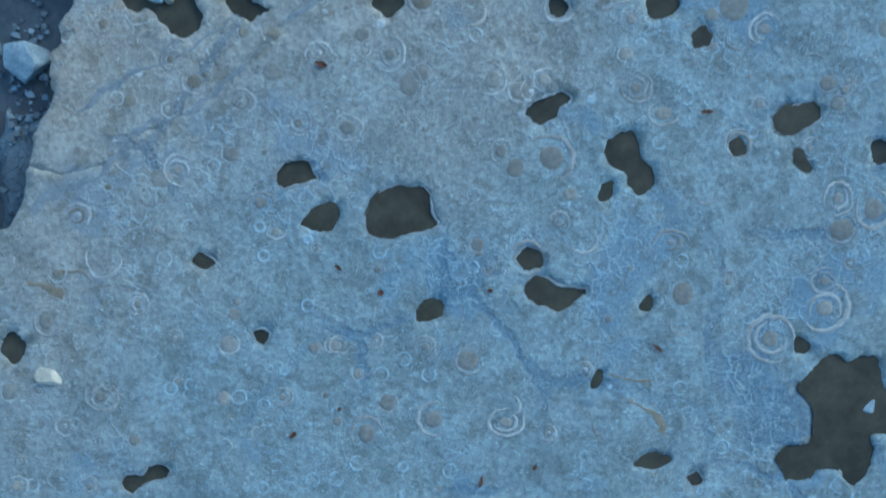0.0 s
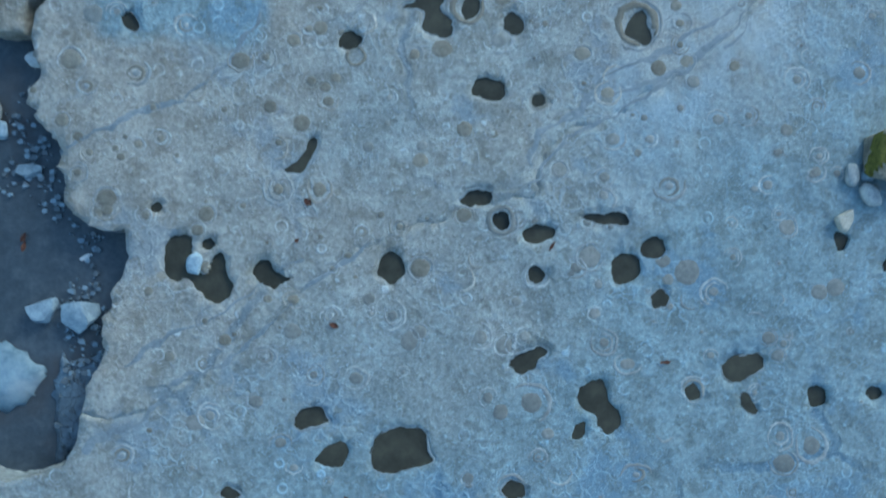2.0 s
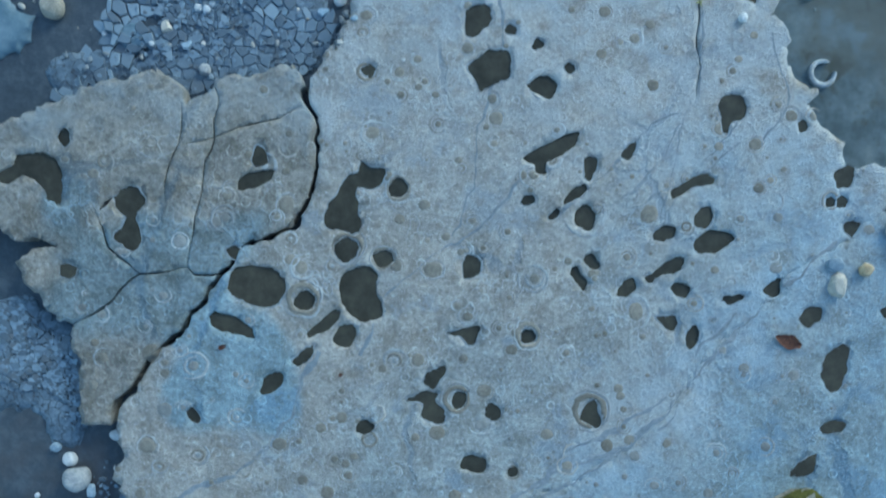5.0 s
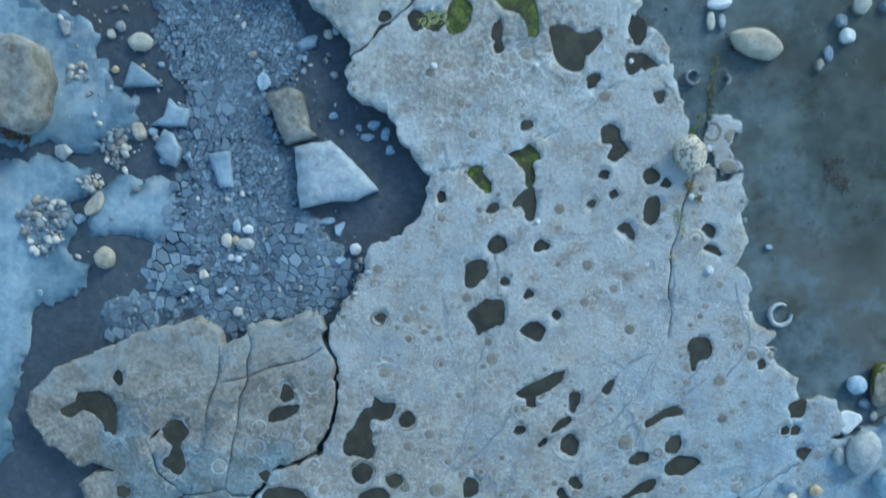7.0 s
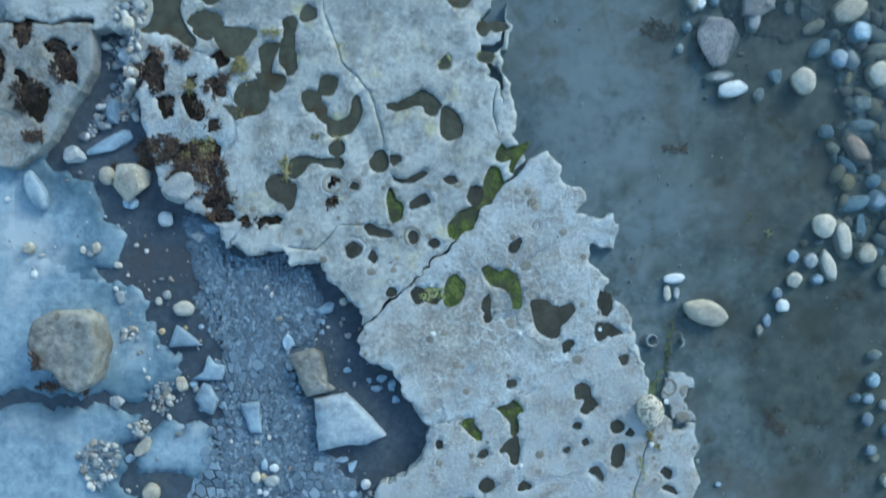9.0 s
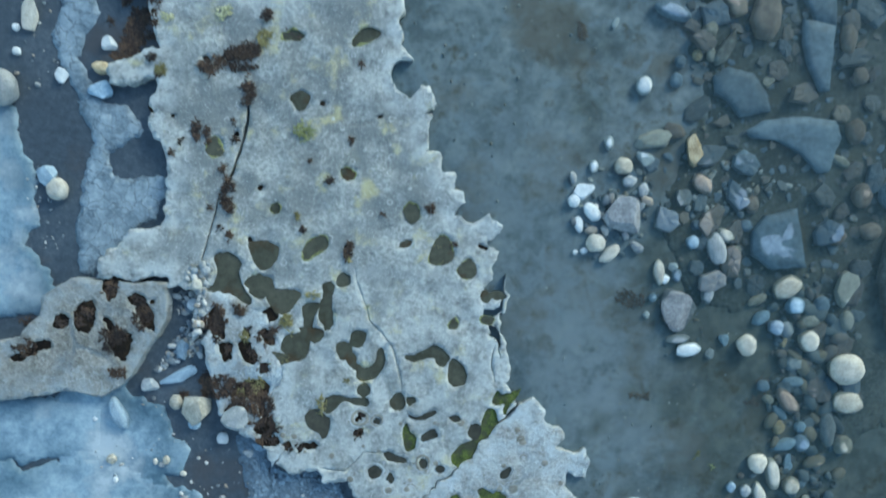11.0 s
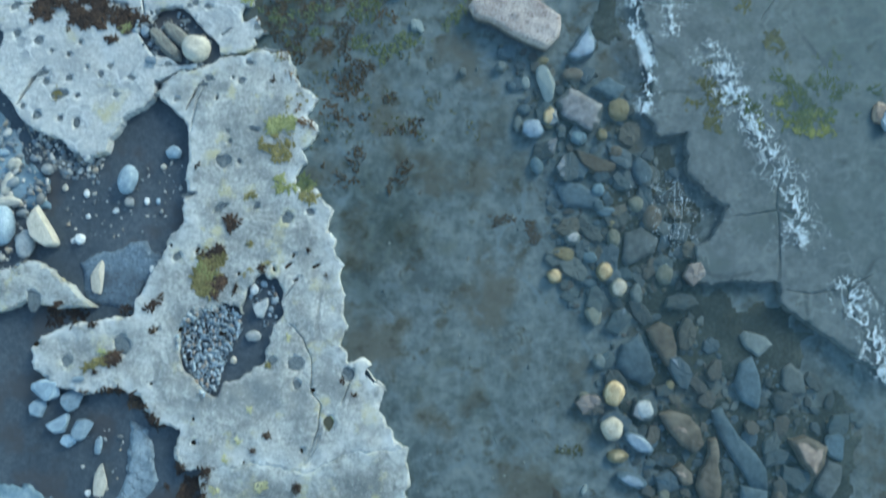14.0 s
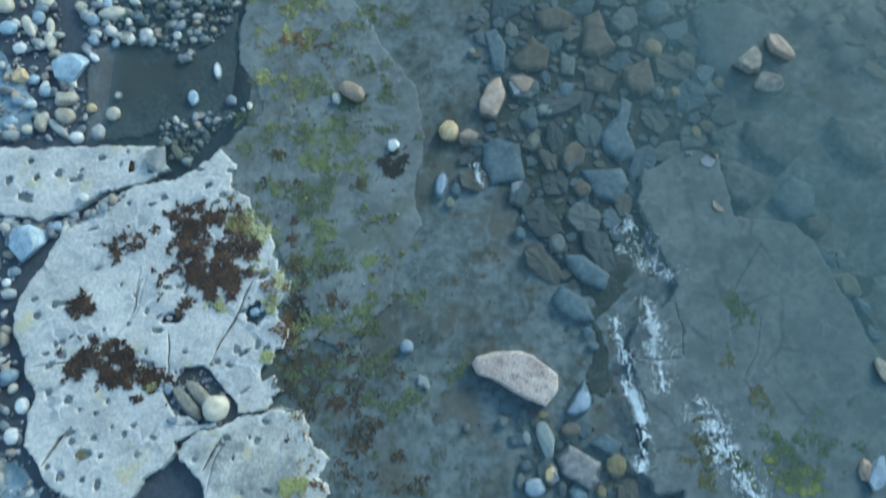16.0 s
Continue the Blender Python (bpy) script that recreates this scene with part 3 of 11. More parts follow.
def seam(points, width, mat=None):
    """A shallow joint filled with wet blue clay, lying flush in the rock."""
    pts = []
    for (ax, ay), (bx, by) in zip(points, points[1:]):
        k = max(1, int(math.hypot(bx - ax, by - ay) / 0.025))
        pts += [(ax + (bx - ax) * i / k, ay + (by - ay) * i / k) for i in range(k)]
    host = next((q for q in SLABS if q.holds(*pts[len(pts) // 2])), None)
    if host is None:
        return
    V, F, n = [], [], len(pts)
    for i, (x, y) in enumerate(pts):
        j, k = max(0, i - 1), min(len(pts) - 1, i + 1)
        d = Vector((pts[k][0] - pts[j][0], pts[k][1] - pts[j][1])).normalized()
        v = noise.noise_vector(Vector((x * 4, y * 4, 6.0))) + 0.5 * noise.noise_vector(Vector((x * 13, y * 13, 6.0)))
        x, y = x + 0.04 * v.x, y + 0.04 * v.y
        wide = [width * max(0.06, 0.50 + 1.1 * noise.noise(Vector((x * 3, y * 3, 8.0))) + 1.0 * noise.noise(Vector((x * 15, y * 15, 5.0 * side)))) for side in (-1, 1)]
        for o, h in ((-wide[0], -0.0015), (-0.4 * wide[0], 0.0012), (0.4 * wide[1], 0.0012), (wide[1], -0.0015)):
            px, py = x - o * d.y, y + o * d.x
            V.append((px, py, surface(host, px, py) + h))
    for i in range(n - 1):
        F += [(4 * i + j + 1, 4 * i + j, 4 * i + j + 4, 4 * i + j + 5) for j in range(3)]
    mesh_object("weed_film" if mat else "joint_seam", V, F, mat or SEAM, host.body, "dried brown film of weed on the rock" if mat else "wet blue clay in a rock joint", True)


def floor_of(outline, z):
    """The uneven floor of a hollow."""
    from mathutils.geometry import delaunay_2d_cdt
    p, q = np.min(outline, 0), np.max(outline, 0)
    g = max(0.018, 0.09 * float((q - p).max()))
    gx, gy = np.meshgrid(np.arange(p[0], q[0], g), np.arange(p[1], q[1], g))
    gx, gy = gx.ravel(), gy.ravel()
    ok = inside(gx, gy, outline)
    verts = [Vector(v) for v in outline] + [Vector(v) for v in zip(gx[ok].tolist(), gy[ok].tolist())]
    v2, _, f2, _, _, _ = delaunay_2d_cdt(verts, [(i, (i + 1) % len(outline)) for i in range(len(outline))], [], 0, 1e-5)
    V, F = np.array([tuple(v) for v in v2]), np.array([tuple(f) for f in f2])
    mid = V[F].mean(1)
    F = F[inside(mid[:, 0], mid[:, 1], outline)].tolist()
    return [(x, y, z + 0.016 * noise.noise(Vector((x * 22, y * 22, 3)))) for x, y in V.tolist()], F


def slab(label, edges, z, mat, thick=0.24, grain=0.055, amp=0.034):
    """One bed of rock with its hollows cut in, its pools and its broken edge."""
    from mathutils.geometry import delaunay_2d_cdt
    rim = jag([p for e in edges for p in e], amp=amp, seed=0.0)
    R = np.array(rim)
    lo, hi = R.min(0), R.max(0)
    mine = []
    for poly, kind in HOLES:
        P = np.array(poly)
        if (z > -0.02 or kind == "gap") and (P.max(0) > lo).all() and (P.min(0) < hi).all() and inside(P[:, 0], P[:, 1], rim).mean() > (0.15 if kind == "gap" else 0.5):
            mine.append((poly, kind))
    nx, ny = int((hi[0] - lo[0]) / grain), int((hi[1] - lo[1]) / grain)
    gx, gy = np.meshgrid(lo[0] + (np.arange(nx) + 0.5) * grain, lo[1] + (np.arange(ny) + 0.5) * grain)
    rs = np.random.RandomState(5)
    gx, gy = gx.ravel() + rs.uniform(-0.35, 0.35, gx.size) * grain, gy.ravel() + rs.uniform(-0.35, 0.35, gy.size) * grain
    ok = inside(gx, gy, rim)
    for poly, kind in mine:
        ok &= ~inside(gx, gy, poly)
    verts = [Vector(p) for p in rim]
    edges_ = [(i, (i + 1) % len(rim)) for i in range(len(rim))]
    for poly, kind in mine:
        b = len(verts)
        verts += [Vector(p) for p in poly]
        edges_ += [(b + i, b + (i + 1) % len(poly)) for i in range(len(poly))]
    verts += [Vector(p) for p in zip(gx[ok].tolist(), gy[ok].tolist())]
    v2, _, f2, _, _, _ = delaunay_2d_cdt(verts, edges_, [], 0, 1e-5)
    V, F = np.array([tuple(v) for v in v2]), np.array([tuple(f) for f in f2])
    mid = V[F].mean(1)
    ok = inside(mid[:, 0], mid[:, 1], rim)
    for poly, kind in mine:
        ok &= ~inside(mid[:, 0], mid[:, 1], poly)
    F = F[ok]
    flat = 0.45 if z < -0.03 else 1.0
    top = [(x, y, z + flat * relief(x, y)) for x, y in V.tolist()]
    # open edges of the top become the walls
    count = {}
    for f in F.tolist():
        for a, b in zip(f, f[1:] + f[:1]):
            count[(a, b)] = 1
    faces = F.tolist()
    low = {}

    def under(a):
        if a not in low:
            x, y, h = top[a]
            low[a] = len(top)
            top.append((x + 0.02 * noise.noise(Vector((x * 7, y * 7, 2))), y + 0.02 * noise.noise(Vector((x * 7, y * 7, 8))), z - thick))
        return low[a]

    for a, b in count:
        if (b, a) not in count:
            faces.append((b, a, under(a), under(b)))
    body = mesh_object("limestone_slab", top, faces, mat)
    body.data.polygons.foreach_set("use_smooth", [i < len(F) for i in range(len(faces))])
    wet = body.data.attributes.new("wet", "FLOAT", "POINT")
    wet.data.foreach_set("value", [dampness(p[0], p[1]) for p in top])
    seaward = body.data.attributes.new("washed", "FLOAT", "POINT")
    P = np.array([p[:2] for p in top])
    gap_ = np.full(len(P), 9.0)
    for at_ in range(0, len(P), 2000):
        q = P[at_:at_ + 2000]
        gap_[at_:at_ + 2000] = np.sqrt(((q[:, None, :] - R[None, ::3, :]) ** 2).sum(2)).min(1)
    rinsed = []
    for (u, v), g in zip(P.tolist(), gap_.tolist()):
        edge_ = 0.0 if (v < 4.2 and u < 1.0) else 0.8 * max(0.0, min(1.0, 1.25 - g / (0.5 if z > -0.02 and v < 9.0 and u > 0.5 else 0.28)))
        rinsed.append(max(edge_, 0.75 * max(0.0, min(1.0, (v + 0.5 * u - 3.6) / 1.8)) if mat is LIMESTONE and v < 8.0 else 0.5 * max(0.0, min(1.0, (10.8 - v) / 1.4)) if mat is LIMESTONE_LICHEN else 0.0))
    seaward.data.foreach_set("value", rinsed)
    SLABS.append(Area(rim, z, body))
    SLABS[-1].tree = BVHTree.FromPolygons(top, faces)
    tagged(body, label, "rock slab", "beds of the rock ledge")
    taken = []
    for poly, kind in mine:
        if kind == "gap":
            continue
        P = np.array(poly)
        near = {k for a, b, k in taken if (P.max(0) > a).all() and (P.min(0) < b).all()}
        level = min(k for k in range(20) if k not in near)
        taken.append((P.min(0), P.max(0), level))
        c = np.mean(poly, 0)
        grow = [(c[0] + (x - c[0]) * 1.04, c[1] + (y - c[1]) * 1.04) for x, y in poly]
        depth = -0.002 * level + {"pool": -0.008 if z > -0.02 else -0.016, "algae": -0.012, "weed": -0.02, "boring": -0.014, "pocket": -0.09}[kind]
        alone = not any(o is not poly and k_ != "gap" and (np.max(o, 0) > P.min(0)).all() and (np.min(o, 0) < P.max(0)).all() for o, k_ in mine)
        if kind == "pool" and z > -0.02 and alone and len(taken) % 3 and c_size(poly) > 0.08:
            strip, m = [], len(poly)
            for i, (x, y) in enumerate(poly):
                dx, dy = poly[(i + 1) % m][0] - poly[i - 1][0], poly[(i + 1) % m][1] - poly[i - 1][1]
                l = max(1e-6, math.hypot(dx, dy))
                w = max(0.001, 0.005 + (0.05 if c_mid(poly) > 8.3 else 0.016) * noise.noise(Vector((x * 9, y * 9, 3))))
                for o, h in ((-0.003, -0.004), (0.0, 0.001), (0.5 * w, 0.0015), (w, -0.002)):
                    px, py = x + dy / l * o, y - dx / l * o
                    strip.append((px, py, z + relief(px, py) + h))
            fs = [(4 * i + j, 4 * ((i + 1) % m) + j, 4 * ((i + 1) % m) + j + 1, 4 * i + j + 1) for i in range(m) for j in range(3)]
            green = c_mid(poly) > 8.3
            mesh_object("pool_rim", strip, fs, RIM_GREEN if green else RIM, body, "yellow-green algae rim of a rock pool" if green else "pale crusted rim of a rock pool", True)
        if kind == "pool":
            mesh_object("rock_pool", [(x, y, z + depth) for x, y in grow], [tuple(range(len(grow)))], POOL_OLIVE if c[1] > 8.3 else POOL, body, "still murky water in a solution hollow")
        else:
            pts, fs = floor_of(grow, z + depth)
            name, mat_, lab = {"algae": ("algae_mat", ALGAE, "green algae in a shallow hollow"), "weed": ("weed_mat", PIT_WEED, "dark brown wrack in a hollow"), "boring": ("boring", BORING, "shallow wet grey boring in the rock"), "pocket": ("pocket_floor", MUD, "wet mud floor of a pocket")}[kind]
            mesh_object(name, pts, fs, mat_, body, lab, True)
    return body


# ---- ground, reaching to the horizon ----
def shore_line(y):
    """Where the ledge's seaward edge runs."""
    return float(np.interp(y, [-5, 3, 6, 9, 11, 13.5, 17, 20, 23, 40], [4.2, 3.6, 2.6, 1.3, 0.6, -0.7, -1.9, -2.9, -3.7, -3.9]))


def bed_height(x, y):
    w = Vector((x, y, 7.0))
    d = x - shore_line(y)
    z = -0.085 - 0.10 / (1 + math.exp(-(d - 2.2) * 1.6)) - 0.012 * max(0, d - 4)
    k = max(0.0, min(1.0, (d + 0.75) / 0.5))
    z = -0.156 + (z + 0.156) * k * k * (3 - 2 * k)
    return max(z, -0.32) + (0.02 if d > -0.4 else 0.008) * noise.noise(w * 0.7) + 0.008 * noise.noise(w * 3.0) + 0.004 * noise.noise(w * 9.0)


def ground_sheet():
    xs = [-2500, -200, -30] + [-12 + 0.1 * i for i in range(241)] + [30, 200, 2500]
    ys = [-2500, -200, -20] + [-4 + 0.1 * i for i in range(361)] + [60, 300, 2500]
    verts = [(x, y, bed_height(x, y) if abs(x) < 25 and -10 < y < 40 else -0.2) for y in ys for x in xs]
    n = len(xs)
    faces = [(j * n + i, j * n + i + 1, (j + 1) * n + i + 1, (j + 1) * n + i) for j in range(len(ys) - 1) for i in range(n - 1)]
    ob = mesh_object("ground", verts, faces, [MUD, SEABED], smooth=True)
    grown = ob.data.attributes.new("wet", "FLOAT", "POINT")      # brown film of algae on the seabed

    def film(x, y):
        d, w = x - shore_line(y), Vector((x, y, 3.0))
        near = math.exp(-((d - 0.35) / 0.8) ** 2) * float(np.interp(y, [9, 12, 15, 17], [-0.3, 0.5, 0.6, 0.0]))
        pale = math.exp(-((d - 0.2) / 1.2) ** 2) * float(np.interp(y, [7.0, 9.0, 12.5, 14.0], [0.0, 1.0, 1.0, 0.0]))
        return max(0.0, min(1.0, 0.5 * near - 0.9 * pale + 0.9 * noise.noise(w * 0.55) + 0.8 * noise.noise(w * 2.1) + 0.6 * noise.noise(w * 6.0) + 0.08 + 1.45 * max(0.0, min(1.0, (d - float(np.interp(y, [6.0, 8.0], [-0.1, 0.7]))) / 1.6)) * float(np.interp(y, [10, 13], [1.0, 0.0]))))

    bare = ob.data.attributes.new("washed", "FLOAT", "POINT")      # lilac rock swept clean beside the ledge

    def swept(x, y):
        d = x - shore_line(y)
        return 0.9 * math.exp(-((d - 0.5) / 1.0) ** 2) * float(np.interp(y, [7.0, 8.5, 10.8, 12.5], [0.15, 1.0, 0.9, 0.0])) if abs(x) < 25 and -10 < y < 40 else 0.0

    bare.data.foreach_set("value", [swept(x, y) for x, y, z in verts])
    grown.data.foreach_set("value", [film(x, y) if abs(x) < 25 and -10 < y < 40 else 0.3 for x, y, z in verts])
    for p in ob.data.polygons:
        p.material_index = 1 if p.center.x > float(np.interp(p.center.y, [-5, 6, 9, 13.5, 20, 22, 24, 28], [2.5, 1.2, 0.0, -2.2, -4.0, -4.0, -3.9, -3.9])) else 0
    return tagged(ob, "dark wet shale and grey seabed round the ledge", "ground", kind="structure")


GROUND = ground_sheet()


def water():
    left = [(2.6, -3.0), (2.2, 3.0), (1.4, 6.0), (0.4, 9.0), (-0.6, 11.0), (-1.6, 13.5), (-2.8, 17.0), (-3.8, 20.0), (-4.6, 22.2), (-6.4, 22.8), (-6.8, 30.0), (-7.0, 60.0)]
    verts = [(x, y, -0.06) for x, y in left] + [(60, 60, -0.06), (60, -3, -0.06)]
    ob = mesh_object("water", verts, [tuple(range(len(verts)))[::-1]], WATER)
    ob.visible_shadow = False
    tagged(ob, "shallow calm sea water with a teal cast", "water", kind="structure")


water()

# ---- hollows and joints of the ledge ----
basin("pool", [(-0.26, 0.13), (-0.17, 0.17), (-0.05, 0.16), (-0.00, 0.14), (0.01, 0.06), (0.04, -0.02), (-0.07, -0.05), (-0.19, -0.08), (-0.29, -0.06), (-0.31, 0.02)])
basin("pool", [(-0.73, 0.22), (-0.68, 0.27), (-0.58, 0.29), (-0.56, 0.24), (-0.54, 0.19), (-0.70, 0.15)])
basin("pool", [(-0.62, -0.01), (-0.54, 0.07), (-0.46, 0.09), (-0.43, 0.04), (-0.46, -0.03), (-0.51, -0.05)])
basin("pool", [(0.45, 0.52), (0.50, 0.58), (0.59, 0.61), (0.65, 0.60), (0.66, 0.57), (0.61, 0.53), (0.57, 0.48), (0.50, 0.46), (0.47, 0.49)])
basin("pool", [(0.84, 0.38), (0.88, 0.41), (0.94, 0.43), (0.98, 0.39), (1.00, 0.31), (1.05, 0.25), (1.07, 0.20), (1.04, 0.15), (0.99, 0.13), (0.94, 0.17), (0.92, 0.23), (0.85, 0.27), (0.82, 0.33)])
basin("pool", [(0.82, 0.18), (0.86, 0.20), (0.87, 0.17), (0.85, 0.11), (0.80, 0.10), (0.80, 0.14)])
basin("pool", [(1.63, 0.50), (1.70, 0.55), (1.82, 0.57), (1.86, 0.53), (1.85, 0.47), (1.71, 0.41), (1.63, 0.44)])
basin("pool", [(1.73, 0.34), (1.76, 0.35), (1.80, 0.30), (1.83, 0.25), (1.79, 0.23), (1.74, 0.27)])
basin("pool", [(1.42, 0.37), (1.46, 0.40), (1.50, 0.37), (1.50, 0.32), (1.46, 0.30), (1.42, 0.33)])
basin("pool", [(0.45, -0.29), (0.52, -0.26), (0.64, -0.30), (0.74, -0.32), (0.74, -0.35), (0.68, -0.39), (0.61, -0.43), (0.55, -0.42), (0.46, -0.36)])
basin("pool", [(0.40, -0.16), (0.45, -0.12), (0.52, -0.14), (0.54, -0.19), (0.50, -0.23), (0.44, -0.24), (0.40, -0.20)])
basin("pool", [(1.78, -0.81), (1.85, -0.72), (1.89, -0.66), (1.96, -0.64), (2.02, -0.67), (2.09, -0.65), (2.16, -0.66), (2.19, -0.73), (2.21, -0.82), (2.30, -0.85), (2.31, -1.04), (2.15, -1.04), (2.16, -1.12), (2.14, -1.21), (2.08, -1.29), (2.02, -1.26), (2.00, -1.21), (1.89, -1.21), (1.84, -1.26), (1.75, -1.26), (1.71, -1.19), (1.69, -1.15), (1.75, -1.09), (1.83, -1.09), (1.86, -1.02), (1.86, -0.91)])
basin("pool", [(1.02, -0.37), (1.05, -0.35), (1.07, -0.39), (1.05, -0.43), (1.00, -0.42)])
basin("pool", [(1.76, -0.57), (1.81, -0.57), (1.84, -0.60), (1.81, -0.64), (1.76, -0.63)])
basin("pool", [(0.99, -1.16), (1.06, -1.12), (1.14, -1.14), (1.16, -1.17), (1.09, -1.20), (0.99, -1.19)])
basin("pool", [(1.24, -1.24), (1.28, -1.21), (1.32, -1.24), (1.31, -1.28), (1.26, -1.29)])
basin("pool", [(-1.13, -0.18), (-1.11, -0.15), (-1.06, -0.15), (-1.01, -0.20), (-1.06, -0.23), (-1.11, -0.22)])
basin("pool", [(-2.02, -0.55), (-1.98, -0.52), (-1.93, -0.54), (-1.91, -0.59), (-1.94, -0.66), (-1.98, -0.67), (-2.03, -0.61)])
basin("pool", [(-1.48, -1.26), (-1.45, -1.20), (-1.38, -1.20), (-1.34, -1.15), (-1.25, -1.17), (-1.26, -1.22), (-1.33, -1.24), (-1.40, -1.28), (-1.44, -1.30)])
basin("pool", [(-0.84, -0.53), (-0.80, -0.50), (-0.76, -0.53), (-0.78, -0.58), (-0.83, -0.58)])
basin("pool", [(-0.06, -0.41), (-0.01, -0.37), (0.05, -0.38), (0.05, -0.45), (-0.01, -0.48), (-0.07, -0.47)])
basin("pool", [(-2.78, 4.20), (-2.64, 4.21), (-2.56, 4.12), (-2.58, 4.01), (-2.56, 3.90), (-2.62, 3.88), (-2.64, 3.95), (-2.73, 4.03), (-2.84, 4.08), (-2.84, 4.19)])
basin("pool", [(-2.16, 3.90), (-2.07, 3.97), (-1.98, 3.96), (-1.94, 3.86), (-2.00, 3.77), (-1.97, 3.62), (-2.01, 3.52), (-2.12, 3.57), (-2.17, 3.62), (-2.11, 3.71), (-2.10, 3.77), (-2.15, 3.84)])
basin("pool", [(-1.30, 3.98), (-1.27, 4.04), (-1.14, 4.08), (-1.04, 4.08), (-1.08, 4.01), (-1.18, 3.96), (-1.29, 3.94)])
basin("pool", [(-1.21, 4.16), (-1.18, 4.26), (-1.12, 4.24), (-1.09, 4.14), (-1.16, 4.10), (-1.21, 4.13)])
basin("pool", [(-0.62, 3.92), (-0.55, 4.03), (-0.47, 4.07), (-0.44, 4.15), (-0.38, 4.11), (-0.27, 4.08), (-0.29, 3.98), (-0.36, 3.94), (-0.47, 3.95), (-0.46, 3.83), (-0.45, 3.68), (-0.49, 3.62), (-0.59, 3.66), (-0.68, 3.67), (-0.70, 3.75), (-0.68, 3.83)])
basin("pool", [(-0.62, 3.57), (-0.53, 3.61), (-0.46, 3.55), (-0.47, 3.48), (-0.55, 3.43), (-0.62, 3.48)])
basin("pool", [(-0.23, 4.00), (-0.16, 4.02), (-0.11, 3.95), (-0.16, 3.89), (-0.23, 3.90), (-0.25, 3.95)])
basin("pool", [(-0.36, 3.46), (-0.31, 3.51), (-0.23, 3.50), (-0.23, 3.42), (-0.31, 3.40)])
basin("pool", [(-1.37, 3.29), (-1.32, 3.40), (-1.17, 3.42), (-1.03, 3.38), (-0.97, 3.29), (-0.99, 3.18), (-1.06, 3.12), (-1.17, 3.13), (-1.30, 3.18), (-1.36, 3.23)])
basin("pool", [(-1.39, 3.53), (-1.32, 3.56), (-1.25, 3.51), (-1.29, 3.46), (-1.36, 3.47)])
basin("pool", [(-1.50, 3.06), (-1.46, 3.10), (-1.36, 3.07), (-1.26, 3.03), (-1.19, 2.94), (-1.21, 2.91), (-1.34, 2.94), (-1.46, 2.98)])
basin("pool", [(-0.90, 3.20), (-0.84, 3.24), (-0.77, 3.20), (-0.78, 3.12), (-0.85, 3.10), (-0.91, 3.14)])
basin("pool", [(-0.59, 3.31), (-0.55, 3.36), (-0.42, 3.41), (-0.33, 3.35), (-0.34, 3.23), (-0.29, 3.10), (-0.35, 3.03), (-0.44, 3.02), (-0.54, 3.09), (-0.59, 3.20)])
basin("pool", [(-0.82, 2.94), (-0.73, 3.03), (-0.64, 3.10), (-0.59, 3.09), (-0.62, 3.01), (-0.71, 2.95), (-0.81, 2.91)])
basin("pool", [(-0.64, 2.90), (-0.59, 2.99), (-0.50, 3.00), (-0.48, 2.92), (-0.53, 2.85), (-0.62, 2.86)])
basin("pool", [(-0.92, 2.76), (-0.84, 2.84), (-0.78, 2.85), (-0.79, 2.77), (-0.88, 2.72), (-0.92, 2.73)])
basin("pool", [(-1.15, 2.55), (-1.10, 2.65), (-1.01, 2.67), (-0.99, 2.61), (-1.06, 2.53), (-1.13, 2.52)])
basin("pool", [(-1.66, 2.41), (-1.61, 2.43), (-1.56, 2.37), (-1.58, 2.32), (-1.64, 2.35)])
basin("pool", [(-0.78, 1.58), (-0.68, 1.67), (-0.64, 1.75), (-0.60, 1.74), (-0.62, 1.64), (-0.68, 1.56), (-0.73, 1.56)])
basin("pool", [(-0.49, 2.28), (-0.44, 2.33), (-0.36, 2.31), (-0.37, 2.26), (-0.44, 2.23), (-0.48, 2.25)])
basin("pool", [(-0.14, 2.46), (-0.05, 2.52), (0.04, 2.53), (0.09, 2.51), (0.07, 2.46), (0.13, 2.40), (0.14, 2.31), (0.04, 2.31), (-0.03, 2.35), (-0.03, 2.44)])
basin("pool", [(-0.02, 2.60), (0.02, 2.67), (0.15, 2.70), (0.09, 2.57), (0.03, 2.55)])
basin("pool", [(0.70, 4.15), (0.77, 4.21), (0.91, 4.28), (0.98, 4.32), (1.09, 4.34), (1.07, 4.26), (1.00, 4.19), (0.90, 4.15), (0.86, 4.11), (0.86, 4.05), (0.79, 4.05), (0.77, 4.11)])
basin("pool", [(1.12, 4.11), (1.15, 4.17), (1.22, 4.16), (1.22, 4.10), (1.17, 4.00), (1.12, 4.02)])
basin("pool", [(1.39, 4.19), (1.43, 4.25), (1.50, 4.28), (1.49, 4.21), (1.45, 4.15), (1.39, 4.16)])
basin("pool", [(0.98, 3.87), (1.05, 3.94), (1.14, 3.97), (1.13, 3.91), (1.03, 3.85), (0.98, 3.83)])
basin("pool", [(0.86, 3.74), (0.92, 3.80), (0.96, 3.79), (0.93, 3.74), (0.88, 3.72)])
basin("pool", [(0.67, 3.85), (0.72, 3.90), (0.77, 3.90), (0.78, 3.85), (0.71, 3.82)])
basin("pool", [(1.74, 3.87), (1.75, 3.93), (1.84, 3.98), (1.94, 4.04), (2.03, 4.03), (2.04, 3.98), (1.90, 3.95), (1.81, 3.89)])
basin("pool", [(1.90, 3.72), (1.94, 3.80), (2.02, 3.80), (2.04, 3.72), (1.99, 3.66), (1.91, 3.67)])
